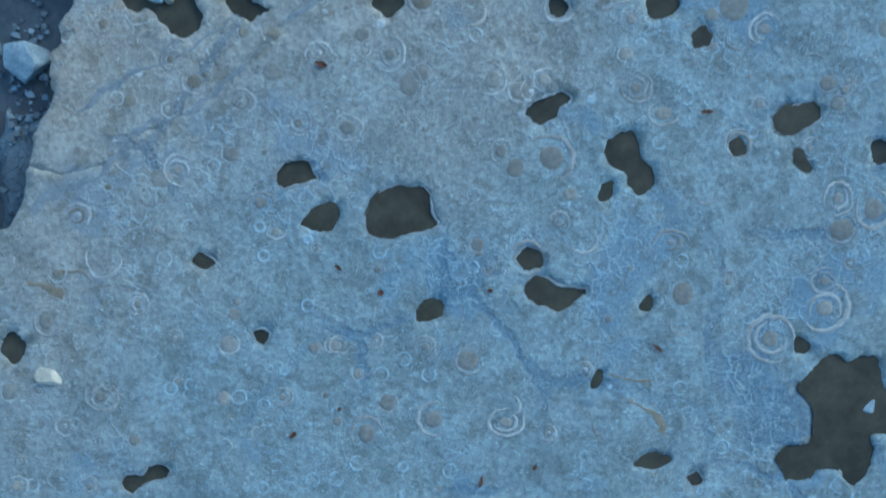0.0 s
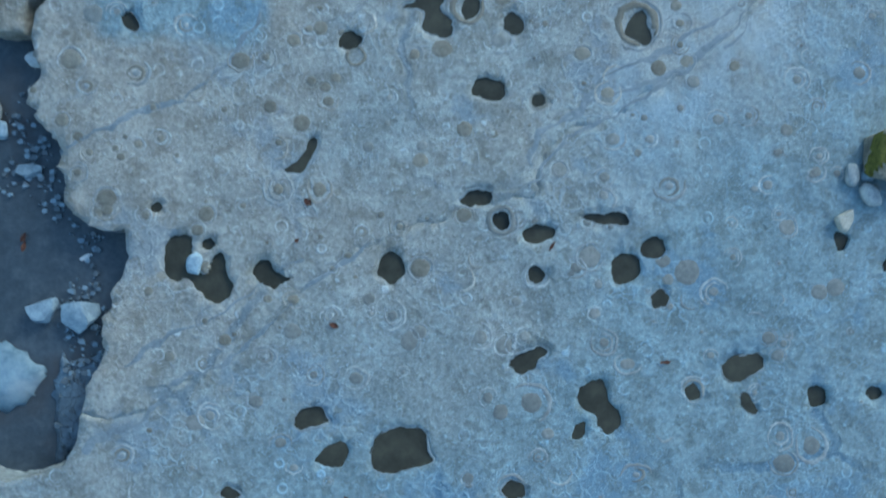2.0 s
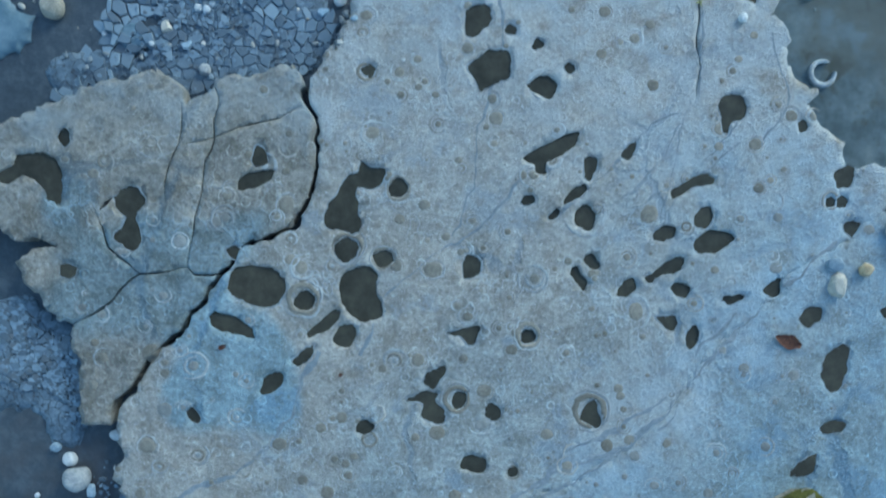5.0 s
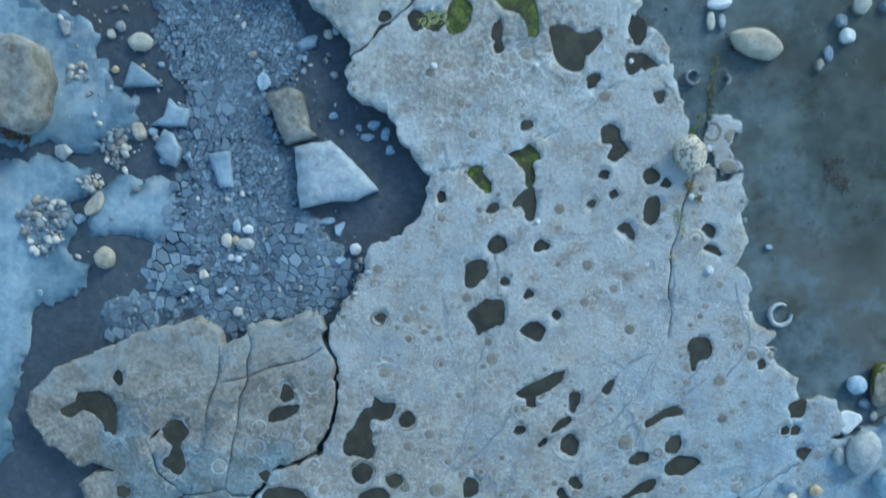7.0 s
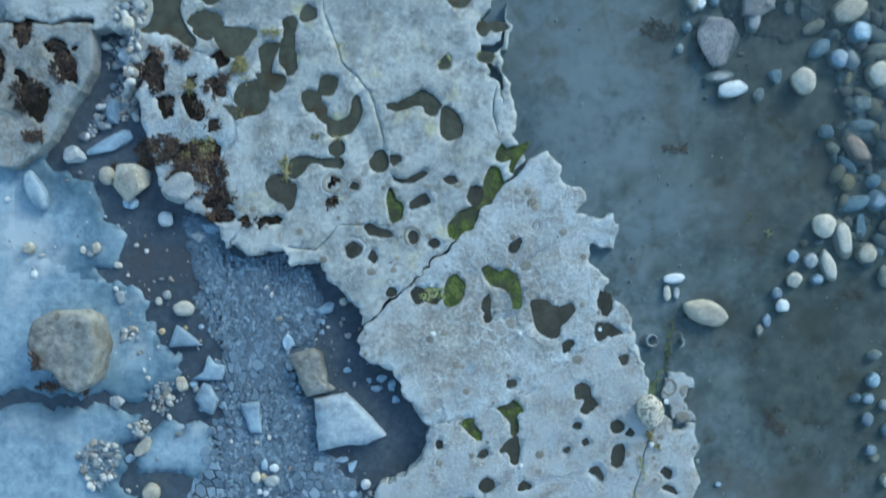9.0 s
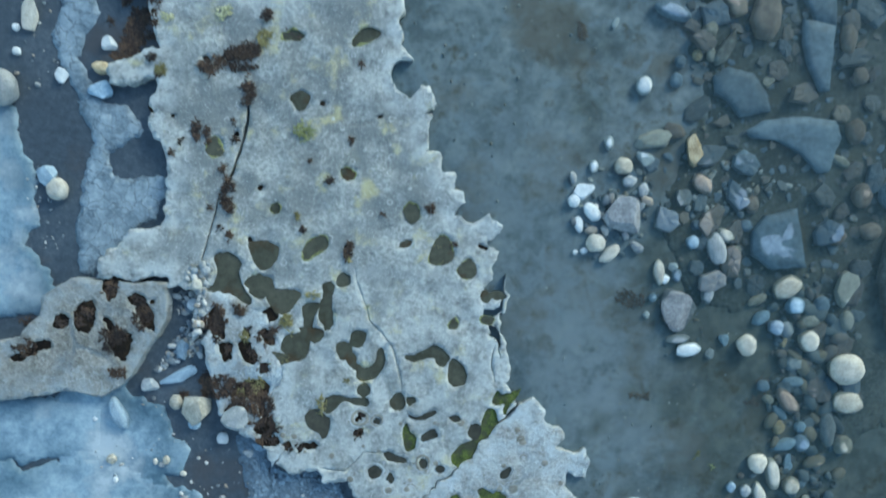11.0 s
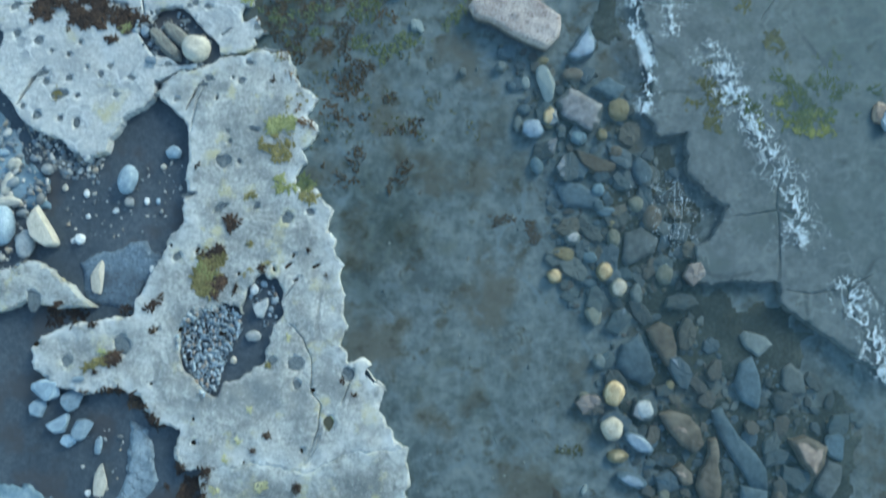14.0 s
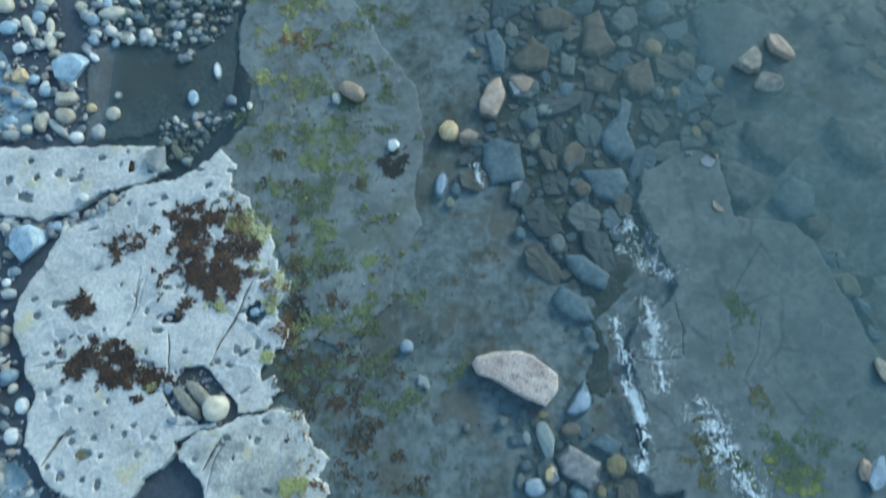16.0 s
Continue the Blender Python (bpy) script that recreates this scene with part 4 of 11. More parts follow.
basin("pool", [(1.61, 3.63), (1.67, 3.68), (1.77, 3.67), (1.76, 3.61), (1.69, 3.57), (1.61, 3.58)])
basin("pool", [(1.89, 3.55), (1.99, 3.64), (2.14, 3.63), (2.19, 3.58), (2.06, 3.49), (1.95, 3.48), (1.91, 3.50)])
basin("pool", [(0.27, 3.33), (0.28, 3.46), (0.36, 3.48), (0.41, 3.42), (0.38, 3.34), (0.30, 3.31)])
basin("pool", [(0.15, 2.94), (0.26, 2.97), (0.38, 2.98), (0.35, 2.86), (0.30, 2.85), (0.24, 2.90)])
basin("pool", [(1.12, 3.46), (1.18, 3.49), (1.23, 3.40), (1.18, 3.37), (1.13, 3.41)])
basin("pool", [(1.02, 3.36), (1.07, 3.40), (1.10, 3.34), (1.14, 3.29), (1.12, 3.23), (1.07, 3.27)])
basin("pool", [(1.55, 3.31), (1.61, 3.35), (1.69, 3.42), (1.80, 3.46), (1.83, 3.43), (1.78, 3.35), (1.67, 3.33), (1.59, 3.28)])
basin("pool", [(1.35, 3.21), (1.40, 3.29), (1.47, 3.31), (1.48, 3.23), (1.42, 3.18), (1.36, 3.18)])
basin("pool", [(1.73, 3.23), (1.78, 3.28), (1.86, 3.25), (1.86, 3.19), (1.80, 3.17)])
basin("pool", [(2.09, 3.18), (2.15, 3.19), (2.25, 3.19), (2.23, 3.15), (2.15, 3.12), (2.09, 3.14)])
basin("pool", [(2.38, 3.23), (2.46, 3.29), (2.53, 3.29), (2.52, 3.21), (2.46, 3.17), (2.40, 3.19)])
basin("pool", [(2.63, 3.02), (2.70, 3.10), (2.80, 3.09), (2.79, 3.01), (2.70, 2.95), (2.64, 2.99)])
basin("pool", [(1.61, 3.04), (1.68, 3.05), (1.77, 3.04), (1.76, 2.95), (1.70, 2.95)])
basin("pool", [(1.83, 2.90), (1.87, 2.98), (1.92, 2.96), (1.93, 2.89), (1.88, 2.81), (1.84, 2.83)])
basin("pool", [(2.80, 2.71), (2.87, 2.80), (2.99, 2.83), (2.98, 2.67), (2.94, 2.54), (2.86, 2.50), (2.80, 2.57), (2.79, 2.65)])
basin("pool", [(0.19, 2.49), (0.22, 2.53), (0.28, 2.51), (0.28, 2.44), (0.22, 2.40), (0.18, 2.44)])
basin("pool", [(0.42, 2.40), (0.46, 2.45), (0.52, 2.42), (0.53, 2.35), (0.48, 2.32), (0.42, 2.34)])
basin("pool", [(1.09, 2.38), (1.15, 2.45), (1.20, 2.45), (1.21, 2.38), (1.24, 2.32), (1.20, 2.26), (1.14, 2.29), (1.08, 2.32)])
basin("pool", [(0.24, 2.00), (0.28, 2.08), (0.38, 2.07), (0.42, 2.04), (0.41, 1.96), (0.35, 1.96), (0.29, 1.98)])
basin("pool", [(0.18, 1.43), (0.26, 1.48), (0.35, 1.46), (0.35, 1.41), (0.29, 1.36), (0.19, 1.39)])
basin("pool", [(0.53, 1.24), (0.60, 1.28), (0.69, 1.26), (0.69, 1.21), (0.60, 1.17), (0.52, 1.20)])
basin("pool", [(0.85, 1.32), (0.90, 1.35), (0.97, 1.34), (1.05, 1.36), (1.10, 1.33), (1.10, 1.26), (1.01, 1.28), (0.94, 1.28), (0.86, 1.31)])
basin("pool", [(1.17, 1.11), (1.19, 1.19), (1.27, 1.21), (1.31, 1.14), (1.27, 1.09)])
basin("pool", [(1.01, 1.04), (1.03, 1.10), (1.12, 1.12), (1.17, 1.07), (1.15, 0.98), (1.04, 0.95)])
basin("pool", [(2.79, 2.26), (2.87, 2.29), (2.97, 2.28), (2.91, 2.22), (2.80, 2.21)])
basin("pool", [(2.57, 1.92), (2.62, 2.01), (2.74, 2.06), (2.74, 1.98), (2.70, 1.92), (2.60, 1.91)])
basin("pool", [(2.25, 1.15), (2.25, 1.24), (2.33, 1.21), (2.31, 1.15), (2.27, 1.13)])
basin("pool", [(2.51, 1.07), (2.55, 1.09), (2.59, 1.05), (2.53, 1.01)])
basin("pool", [(-1.42, 1.16), (-1.37, 1.22), (-1.29, 1.21), (-1.28, 1.14), (-1.26, 1.04), (-1.20, 1.01), (-1.16, 1.10), (-1.12, 1.13), (-1.09, 1.08), (-1.09, 1.01), (-1.05, 0.95), (-1.09, 0.87), (-1.16, 0.85), (-1.24, 0.91), (-1.30, 0.98), (-1.37, 0.97), (-1.43, 1.03)])
basin("pool", [(-0.95, 1.03), (-0.91, 1.09), (-0.86, 1.08), (-0.83, 1.03), (-0.75, 0.98), (-0.79, 0.95), (-0.85, 0.93), (-0.93, 0.98)])
basin("pool", [(-2.98, 4.05), (-2.87, 4.12), (-2.67, 4.18), (-2.56, 4.16), (-2.52, 4.02), (-2.55, 3.85), (-2.61, 3.92), (-2.68, 4.03), (-2.76, 4.07), (-2.90, 3.99)])
basin("pool", [(-2.55, 4.33), (-2.49, 4.39), (-2.45, 4.31), (-2.47, 4.24), (-2.53, 4.27)])
basin("pool", [(-0.45, 4.78), (-0.38, 4.82), (-0.33, 4.79), (-0.37, 4.73)])
basin("pool", [(0.30, 4.81), (0.41, 4.88), (0.47, 4.93), (0.60, 4.92), (0.62, 4.79), (0.60, 4.71), (0.47, 4.68), (0.40, 4.64), (0.38, 4.70)])
basin("pool", [(0.73, 4.66), (0.82, 4.74), (0.91, 4.72), (0.94, 4.66), (0.89, 4.58), (0.80, 4.61)])
basin("pool", [(2.09, 4.56), (2.13, 4.60), (2.20, 4.61), (2.26, 4.58), (2.28, 4.49), (2.24, 4.42), (2.18, 4.40), (2.15, 4.33), (2.11, 4.34), (2.10, 4.43), (2.08, 4.49)])
basin("pool", [(2.64, 4.40), (2.70, 4.42), (2.72, 4.37), (2.66, 4.33)])
basin("pool", [(2.90, 4.05), (2.97, 4.09), (3.04, 4.07), (3.02, 3.96), (2.94, 3.94), (2.90, 3.98)])
basin("pool", [(2.95, 3.67), (2.99, 3.71), (3.08, 3.70), (3.09, 3.65), (3.03, 3.58), (2.97, 3.62)])
basin("pool", [(3.21, 3.07), (3.30, 3.11), (3.35, 3.05), (3.28, 3.00)])
basin("pool", [(0.75, 6.33), (0.79, 6.36), (0.86, 6.35), (0.84, 6.27), (0.76, 6.27)])
basin("pool", [(0.48, 5.68), (0.54, 5.71), (0.58, 5.66), (0.53, 5.61), (0.46, 5.63)])
basin("pool", [(1.29, 6.67), (1.34, 6.70), (1.37, 6.64), (1.33, 6.60), (1.29, 6.61)])
basin("pool", [(1.39, 6.28), (1.46, 6.32), (1.54, 6.28), (1.55, 6.21), (1.62, 6.11), (1.57, 6.06), (1.50, 6.02), (1.44, 6.05), (1.48, 6.15), (1.41, 6.17)])
basin("pool", [(1.37, 5.91), (1.41, 5.96), (1.47, 5.93), (1.44, 5.87), (1.38, 5.88)])
basin("pool", [(1.73, 5.93), (1.80, 5.97), (1.86, 5.93), (1.86, 5.87), (1.78, 5.83), (1.73, 5.86)])
basin("pool", [(1.87, 5.84), (1.91, 5.89), (1.96, 5.84), (1.93, 5.80), (1.87, 5.81)])
basin("pool", [(1.45, 5.76), (1.50, 5.80), (1.54, 5.75), (1.48, 5.72)])
basin("pool", [(1.27, 5.70), (1.33, 5.73), (1.36, 5.70), (1.33, 5.65), (1.27, 5.66)])
basin("pool", [(1.73, 5.63), (1.76, 5.72), (1.85, 5.73), (1.87, 5.65), (1.84, 5.54), (1.78, 5.51), (1.73, 5.56)])
basin("pool", [(1.51, 5.48), (1.57, 5.53), (1.63, 5.52), (1.67, 5.41), (1.63, 5.37), (1.57, 5.43)])
basin("pool", [(2.19, 5.47), (2.24, 5.52), (2.31, 5.47), (2.28, 5.39), (2.21, 5.44)])
basin("pool", [(2.21, 5.32), (2.26, 5.35), (2.34, 5.31), (2.35, 5.25), (2.26, 5.28)])
basin("pool", [(0.48, 5.38), (0.54, 5.44), (0.62, 5.41), (0.63, 5.33), (0.56, 5.28), (0.49, 5.31)])
basin("pool", [(0.30, 5.19), (0.37, 5.25), (0.47, 5.23), (0.49, 5.14), (0.43, 5.07), (0.36, 5.01), (0.30, 5.03), (0.29, 5.12)])
basin("pool", [(0.85, 5.35), (0.91, 5.40), (0.98, 5.36), (0.95, 5.31), (0.87, 5.30)])
basin("pool", [(0.57, 5.07), (0.60, 5.12), (0.66, 5.09), (0.65, 5.03), (0.59, 5.03)])
basin("pool", [(0.76, 4.96), (0.80, 5.01), (0.85, 4.97), (0.82, 4.93), (0.77, 4.93)])
basin("pool", [(1.81, 6.56), (1.86, 6.58), (1.91, 6.56), (1.89, 6.49), (1.84, 6.48)])
basin("pool", [(0.68, 5.67), (0.70, 5.72), (0.78, 5.80), (0.86, 5.81), (0.86, 5.57), (0.79, 5.56), (0.76, 5.65)])
basin("algae", [(0.65, 6.09), (0.70, 6.16), (0.79, 6.18), (0.87, 6.13), (0.91, 6.05), (0.85, 6.01), (0.87, 5.90), (0.83, 5.82), (0.78, 5.85), (0.78, 5.94), (0.72, 6.01)])
basin("algae", [(0.32, 5.94), (0.37, 6.01), (0.46, 6.02), (0.45, 5.94), (0.51, 5.86), (0.51, 5.77), (0.46, 5.78), (0.39, 5.84)])
basin("pool", [(-1.00, 9.15), (-0.97, 9.23), (-0.87, 9.25), (-0.81, 9.20), (-0.85, 9.07), (-0.92, 9.04), (-0.99, 9.07)])
basin("pool", [(-1.04, 8.92), (-0.98, 8.99), (-0.92, 8.93), (-0.92, 8.87), (-0.82, 8.82), (-0.72, 8.87), (-0.68, 9.02), (-0.62, 9.04), (-0.58, 8.92), (-0.62, 8.79), (-0.71, 8.69), (-0.83, 8.65), (-0.92, 8.68), (-0.93, 8.77), (-1.00, 8.82)])
basin("pool", [(-1.59, 9.26), (-1.33, 9.25), (-1.32, 9.15), (-1.41, 9.09), (-1.51, 9.15)])
basin("pool", [(-2.02, 8.93), (-1.92, 8.98), (-1.74, 8.95), (-1.59, 9.03), (-1.49, 9.00), (-1.54, 8.90), (-1.69, 8.85), (-1.82, 8.82), (-1.95, 8.85)])
basin("pool", [(-1.50, 8.18), (-1.47, 8.28), (-1.36, 8.32), (-1.26, 8.23), (-1.21, 8.21), (-1.23, 8.05), (-1.29, 7.95), (-1.34, 8.03), (-1.44, 8.08)])
basin("pool", [(-1.30, 8.36), (-1.26, 8.46), (-1.13, 8.49), (-0.98, 8.46), (-0.78, 8.46), (-0.79, 8.36), (-0.93, 8.37), (-1.06, 8.41), (-1.16, 8.31), (-1.24, 8.26), (-1.29, 8.28)])
basin("pool", [(-0.53, 8.41), (-0.47, 8.51), (-0.39, 8.54), (-0.34, 8.43), (-0.37, 8.33), (-0.47, 8.32)])
basin("pool", [(-0.33, 8.48), (-0.24, 8.48), (-0.22, 8.43), (-0.29, 8.37), (-0.33, 8.42)])
basin("pool", [(-0.36, 8.97), (-0.26, 8.98), (-0.08, 9.07), (-0.00, 9.10), (0.12, 9.02), (0.16, 8.94), (0.10, 8.85), (0.02, 8.86), (-0.03, 8.94), (-0.13, 8.93), (-0.26, 8.89), (-0.35, 8.92)])
basin("pool", [(-0.16, 8.02), (-0.11, 8.08), (0.01, 8.12), (0.05, 8.04), (-0.04, 7.98), (-0.13, 7.96)])
basin("pool", [(-0.32, 8.30), (-0.22, 8.25), (-0.06, 8.32), (0.04, 8.33), (-0.04, 8.25), (-0.16, 8.20), (-0.29, 8.23)])
basin("pool", [(-0.58, 7.82), (-0.53, 7.84), (-0.42, 7.79), (-0.33, 7.77), (-0.32, 7.71), (-0.45, 7.71), (-0.55, 7.74)])
basin("pool", [(-0.76, 7.63), (-0.68, 7.68), (-0.60, 7.62), (-0.62, 7.54), (-0.71, 7.51), (-0.76, 7.56)])
basin("pool", [(-0.55, 7.54), (-0.50, 7.59), (-0.45, 7.52), (-0.48, 7.46), (-0.54, 7.49)])
basin("pool", [(-0.17, 7.71), (-0.14, 7.77), (-0.08, 7.76), (-0.07, 7.67), (-0.13, 7.64)])
basin("pool", [(0.01, 7.66), (0.09, 7.70), (0.15, 7.66), (0.11, 7.60), (0.03, 7.61)])
basin("pool", [(-0.72, 8.18), (-0.68, 8.24), (-0.62, 8.20), (-0.65, 8.14)])
basin("pool", [(-0.38, 7.20), (-0.33, 7.24), (-0.27, 7.20), (-0.30, 7.14), (-0.37, 7.15)])
basin("pool", [(-0.15, 7.18), (-0.09, 7.24), (0.01, 7.18), (-0.02, 7.10), (-0.10, 7.07)])
basin("pool", [(0.17, 8.94), (0.28, 8.91), (0.36, 8.78), (0.35, 8.66), (0.25, 8.61), (0.17, 8.64), (0.14, 8.76)])
basin("pool", [(0.39, 8.07), (0.42, 8.17), (0.50, 8.19), (0.55, 8.14), (0.52, 8.02), (0.45, 7.99)])
basin("pool", [(0.77, 7.60), (0.83, 7.67), (0.91, 7.69), (0.90, 7.61), (0.85, 7.55), (0.79, 7.55)])
basin("pool", [(0.99, 7.09), (1.13, 7.10), (1.23, 7.04), (1.37, 7.07), (1.41, 7.00), (1.32, 6.89), (1.27, 6.84), (1.25, 6.75), (1.16, 6.74), (1.04, 6.82), (1.00, 6.96)])
basin("pool", [(1.28, 6.68), (1.34, 6.73), (1.40, 6.70), (1.37, 6.64), (1.30, 6.64)])
basin("pool", [(1.58, 6.83), (1.62, 6.88), (1.72, 6.89), (1.77, 6.86), (1.85, 6.80), (1.86, 6.74), (1.80, 6.68), (1.72, 6.75), (1.64, 6.70), (1.59, 6.75)])
basin("weed", [(-2.05, 8.75), (-2.01, 8.86), (-1.94, 8.80), (-1.95, 8.72), (-2.02, 8.71)])
basin("weed", [(-2.05, 9.23), (-1.93, 9.23), (-1.88, 9.10), (-1.90, 9.03), (-1.99, 9.08), (-2.05, 9.16)])
basin("weed", [(-2.25, 9.23), (-2.15, 9.26), (-2.17, 9.13), (-2.25, 9.16)])
basin("weed", [(-2.38, 8.49), (-2.25, 8.60), (-2.08, 8.65), (-1.94, 8.60), (-1.94, 8.44), (-1.93, 8.24), (-1.98, 8.16), (-2.05, 8.29), (-2.08, 8.39), (-2.21, 8.42), (-2.36, 8.42)])
basin("weed", [(-2.46, 8.27), (-2.36, 8.35), (-2.32, 8.32), (-2.41, 8.25)])
basin("weed", [(-2.11, 8.06), (-2.03, 8.19), (-1.90, 8.21), (-1.85, 8.36), (-1.80, 8.34), (-1.76, 8.16), (-1.83, 8.06), (-1.93, 7.98), (-2.08, 8.01)])
basin("weed", [(-0.92, 8.20), (-0.88, 8.29), (-0.82, 8.27), (-0.83, 8.19), (-0.89, 8.17)])
basin("weed", [(-0.96, 8.05), (-0.91, 8.10), (-0.83, 8.10), (-0.84, 8.02), (-0.93, 8.00)])
basin("weed", [(-1.80, 7.83), (-1.72, 7.92), (-1.67, 7.88), (-1.71, 7.80)])
basin("weed", [(-1.60, 7.83), (-1.55, 7.90), (-1.39, 7.92), (-1.37, 7.85), (-1.50, 7.83), (-1.56, 7.77)])
basin("algae", [(-0.37, 8.10), (-0.32, 8.18), (-0.27, 8.07), (-0.21, 8.02), (-0.22, 7.89), (-0.31, 7.84), (-0.35, 7.92)])
basin("algae", [(-0.07, 7.20), (0.08, 7.23), (0.16, 7.15), (0.08, 7.07), (-0.02, 7.10)])
basin("algae", [(0.24, 7.69), (0.21, 7.82), (0.33, 7.95), (0.49, 8.03), (0.56, 8.25), (0.61, 8.36), (0.69, 8.36), (0.74, 8.25), (0.72, 8.06), (0.62, 7.90), (0.43, 7.69)])
basin("algae", [(0.66, 8.45), (0.72, 8.58), (0.78, 8.55), (0.91, 8.58), (0.99, 8.60), (0.94, 8.50), (0.87, 8.40), (0.83, 8.30), (0.78, 8.35), (0.81, 8.42), (0.73, 8.40)])
basin("algae", [(0.52, 7.40), (0.60, 7.43), (0.70, 7.37), (0.75, 7.40), (0.85, 7.35), (0.89, 7.22), (0.90, 7.04), (0.82, 7.02), (0.79, 7.14), (0.70, 7.22), (0.60, 7.25)])
basin("algae", [(0.19, 7.28), (0.26, 7.35), (0.34, 7.31), (0.37, 7.22), (0.33, 7.10), (0.24, 7.05), (0.16, 7.10)])
basin("pool", [(-2.18, 10.22), (-2.08, 10.25), (-1.88, 10.22), (-1.84, 10.12), (-1.93, 9.95), (-2.04, 9.91), (-2.15, 10.04)])
basin("pool", [(-1.57, 10.16), (-1.47, 10.30), (-1.30, 10.34), (-1.28, 10.20), (-1.40, 10.10), (-1.53, 10.03), (-1.58, 10.07)])
basin("pool", [(-2.59, 10.07), (-2.42, 10.12), (-2.28, 10.01), (-2.29, 9.84), (-2.21, 9.67), (-2.14, 9.56), (-2.24, 9.48), (-2.45, 9.56), (-2.70, 9.65), (-2.59, 9.75), (-2.55, 9.90)])
basin("pool", [(-2.00, 9.67), (-1.87, 9.71), (-1.59, 9.68), (-1.63, 9.54), (-1.79, 9.40), (-1.93, 9.50)])
basin("pool", [(-1.56, 9.51), (-1.35, 9.55), (-1.42, 9.38), (-1.45, 9.17), (-1.51, 8.96), (-1.65, 8.92), (-1.80, 8.99), (-1.75, 9.16), (-1.55, 9.24)])
basin("pool", [(-1.34, 9.76), (-1.25, 9.81), (-1.19, 9.76), (-1.22, 9.64), (-1.31, 9.67)])
basin("pool", [(-0.42, 10.64), (-0.36, 10.74), (-0.25, 10.71), (-0.22, 10.57), (-0.33, 10.50)])
basin("pool", [(-0.12, 10.06), (-0.04, 10.31), (0.05, 10.38), (0.15, 10.28), (0.17, 10.11), (0.06, 10.03)])
basin("pool", [(-1.17, 9.04), (-1.09, 9.11), (-0.98, 9.06), (-1.00, 8.94), (-1.10, 8.89)])
basin("pool", [(-1.04, 12.58), (-0.91, 12.72), (-0.74, 12.69), (-0.74, 12.62), (-0.91, 12.52), (-1.03, 12.51)])
basin("pool", [(-1.15, 11.09), (-1.08, 11.13), (-0.96, 11.06), (-1.01, 10.98), (-1.11, 10.99)])
basin("pool", [(-1.74, 11.92), (-1.64, 11.99), (-1.51, 11.93), (-1.55, 11.81), (-1.63, 11.76), (-1.72, 11.84)])
basin("pool", [(-1.67, 13.80), (-1.57, 13.82), (-1.54, 13.72), (-1.61, 13.62), (-1.68, 13.70)])
basin("pool", [(-2.71, 11.32), (-2.61, 11.45), (-2.51, 11.36), (-2.51, 11.23), (-2.64, 11.20)])
basin("pool", [(0.29, 10.62), (0.39, 10.69), (0.43, 10.56), (0.33, 10.51)])
basin("pool", [(0.21, 9.97), (0.34, 10.11), (0.43, 10.04), (0.43, 9.91), (0.30, 9.87)])
basin("pool", [(0.49, 9.67), (0.55, 9.76), (0.63, 9.67), (0.56, 9.60)])
basin("pool", [(0.12, 9.35), (0.22, 9.43), (0.25, 9.32), (0.16, 9.28)])
basin("weed", [(-2.65, 9.38), (-2.55, 9.49), (-2.46, 9.35), (-2.46, 9.11), (-2.54, 9.14), (-2.65, 9.21)])
basin("weed", [(-2.54, 9.04), (-2.37, 9.06), (-2.37, 8.90), (-2.45, 8.83)])
basin("weed", [(-2.30, 9.04), (-2.20, 9.12), (-2.09, 8.95), (-2.09, 8.81), (-2.23, 8.86)])
basin("weed", [(-2.26, 8.60), (-2.14, 8.63), (-2.13, 8.46), (-2.24, 8.47)])
basin("weed", [(-4.22, 9.34), (-4.12, 9.48), (-3.98, 9.50), (-3.95, 9.31), (-4.05, 9.14), (-4.19, 9.20)])
basin("weed", [(-4.46, 9.26), (-4.36, 9.36), (-4.26, 9.30), (-4.29, 9.20), (-4.43, 9.17)])
basin("weed", [(-4.94, 8.84), (-4.77, 8.91), (-4.66, 9.02), (-4.53, 9.05), (-4.46, 8.99), (-4.56, 8.92), (-4.73, 8.84), (-4.87, 8.77)])
basin("weed", [(-3.88, 9.31), (-3.78, 9.33), (-3.69, 9.15), (-3.53, 9.15), (-3.53, 9.08), (-3.60, 8.84), (-3.70, 8.85), (-3.81, 9.00), (-3.81, 9.18)])
basin("boring", [(-3.97, 16.02), (-3.89, 16.10), (-3.84, 16.01), (-3.93, 15.95)])
basin("boring", [(-2.42, 16.64), (-2.35, 16.72), (-2.25, 16.65), (-2.30, 16.55), (-2.40, 16.55)])
basin("boring", [(-2.08, 16.73), (-2.00, 16.78), (-1.95, 16.71), (-2.01, 16.66)])
basin("boring", [(-2.23, 14.56), (-2.12, 14.64), (-2.01, 14.56), (-2.04, 14.45), (-2.19, 14.45)])
basin("boring", [(-2.52, 14.58), (-2.45, 14.63), (-2.39, 14.58), (-2.45, 14.50)])
basin("boring", [(-1.47, 14.42), (-1.40, 14.50), (-1.28, 14.45), (-1.31, 14.31), (-1.43, 14.33)])
basin("boring", [(-2.15, 14.26), (-2.09, 14.31), (-2.03, 14.24), (-2.09, 14.17)])
basin("boring", [(-4.72, 14.81), (-4.61, 14.89), (-4.49, 14.78), (-4.52, 14.62), (-4.68, 14.66)])
basin("boring", [(-5.45, 14.52), (-5.36, 14.59), (-5.29, 14.49), (-5.37, 14.40)])
basin("boring", [(-6.02, 15.47), (-5.86, 15.45), (-5.82, 15.28), (-5.96, 15.19)])
crack([(-1.69, 4.57), (-1.69, 4.37), (-1.70, 4.28), (-1.76, 4.15), (-1.80, 3.97), (-1.82, 3.86)], 0.012)
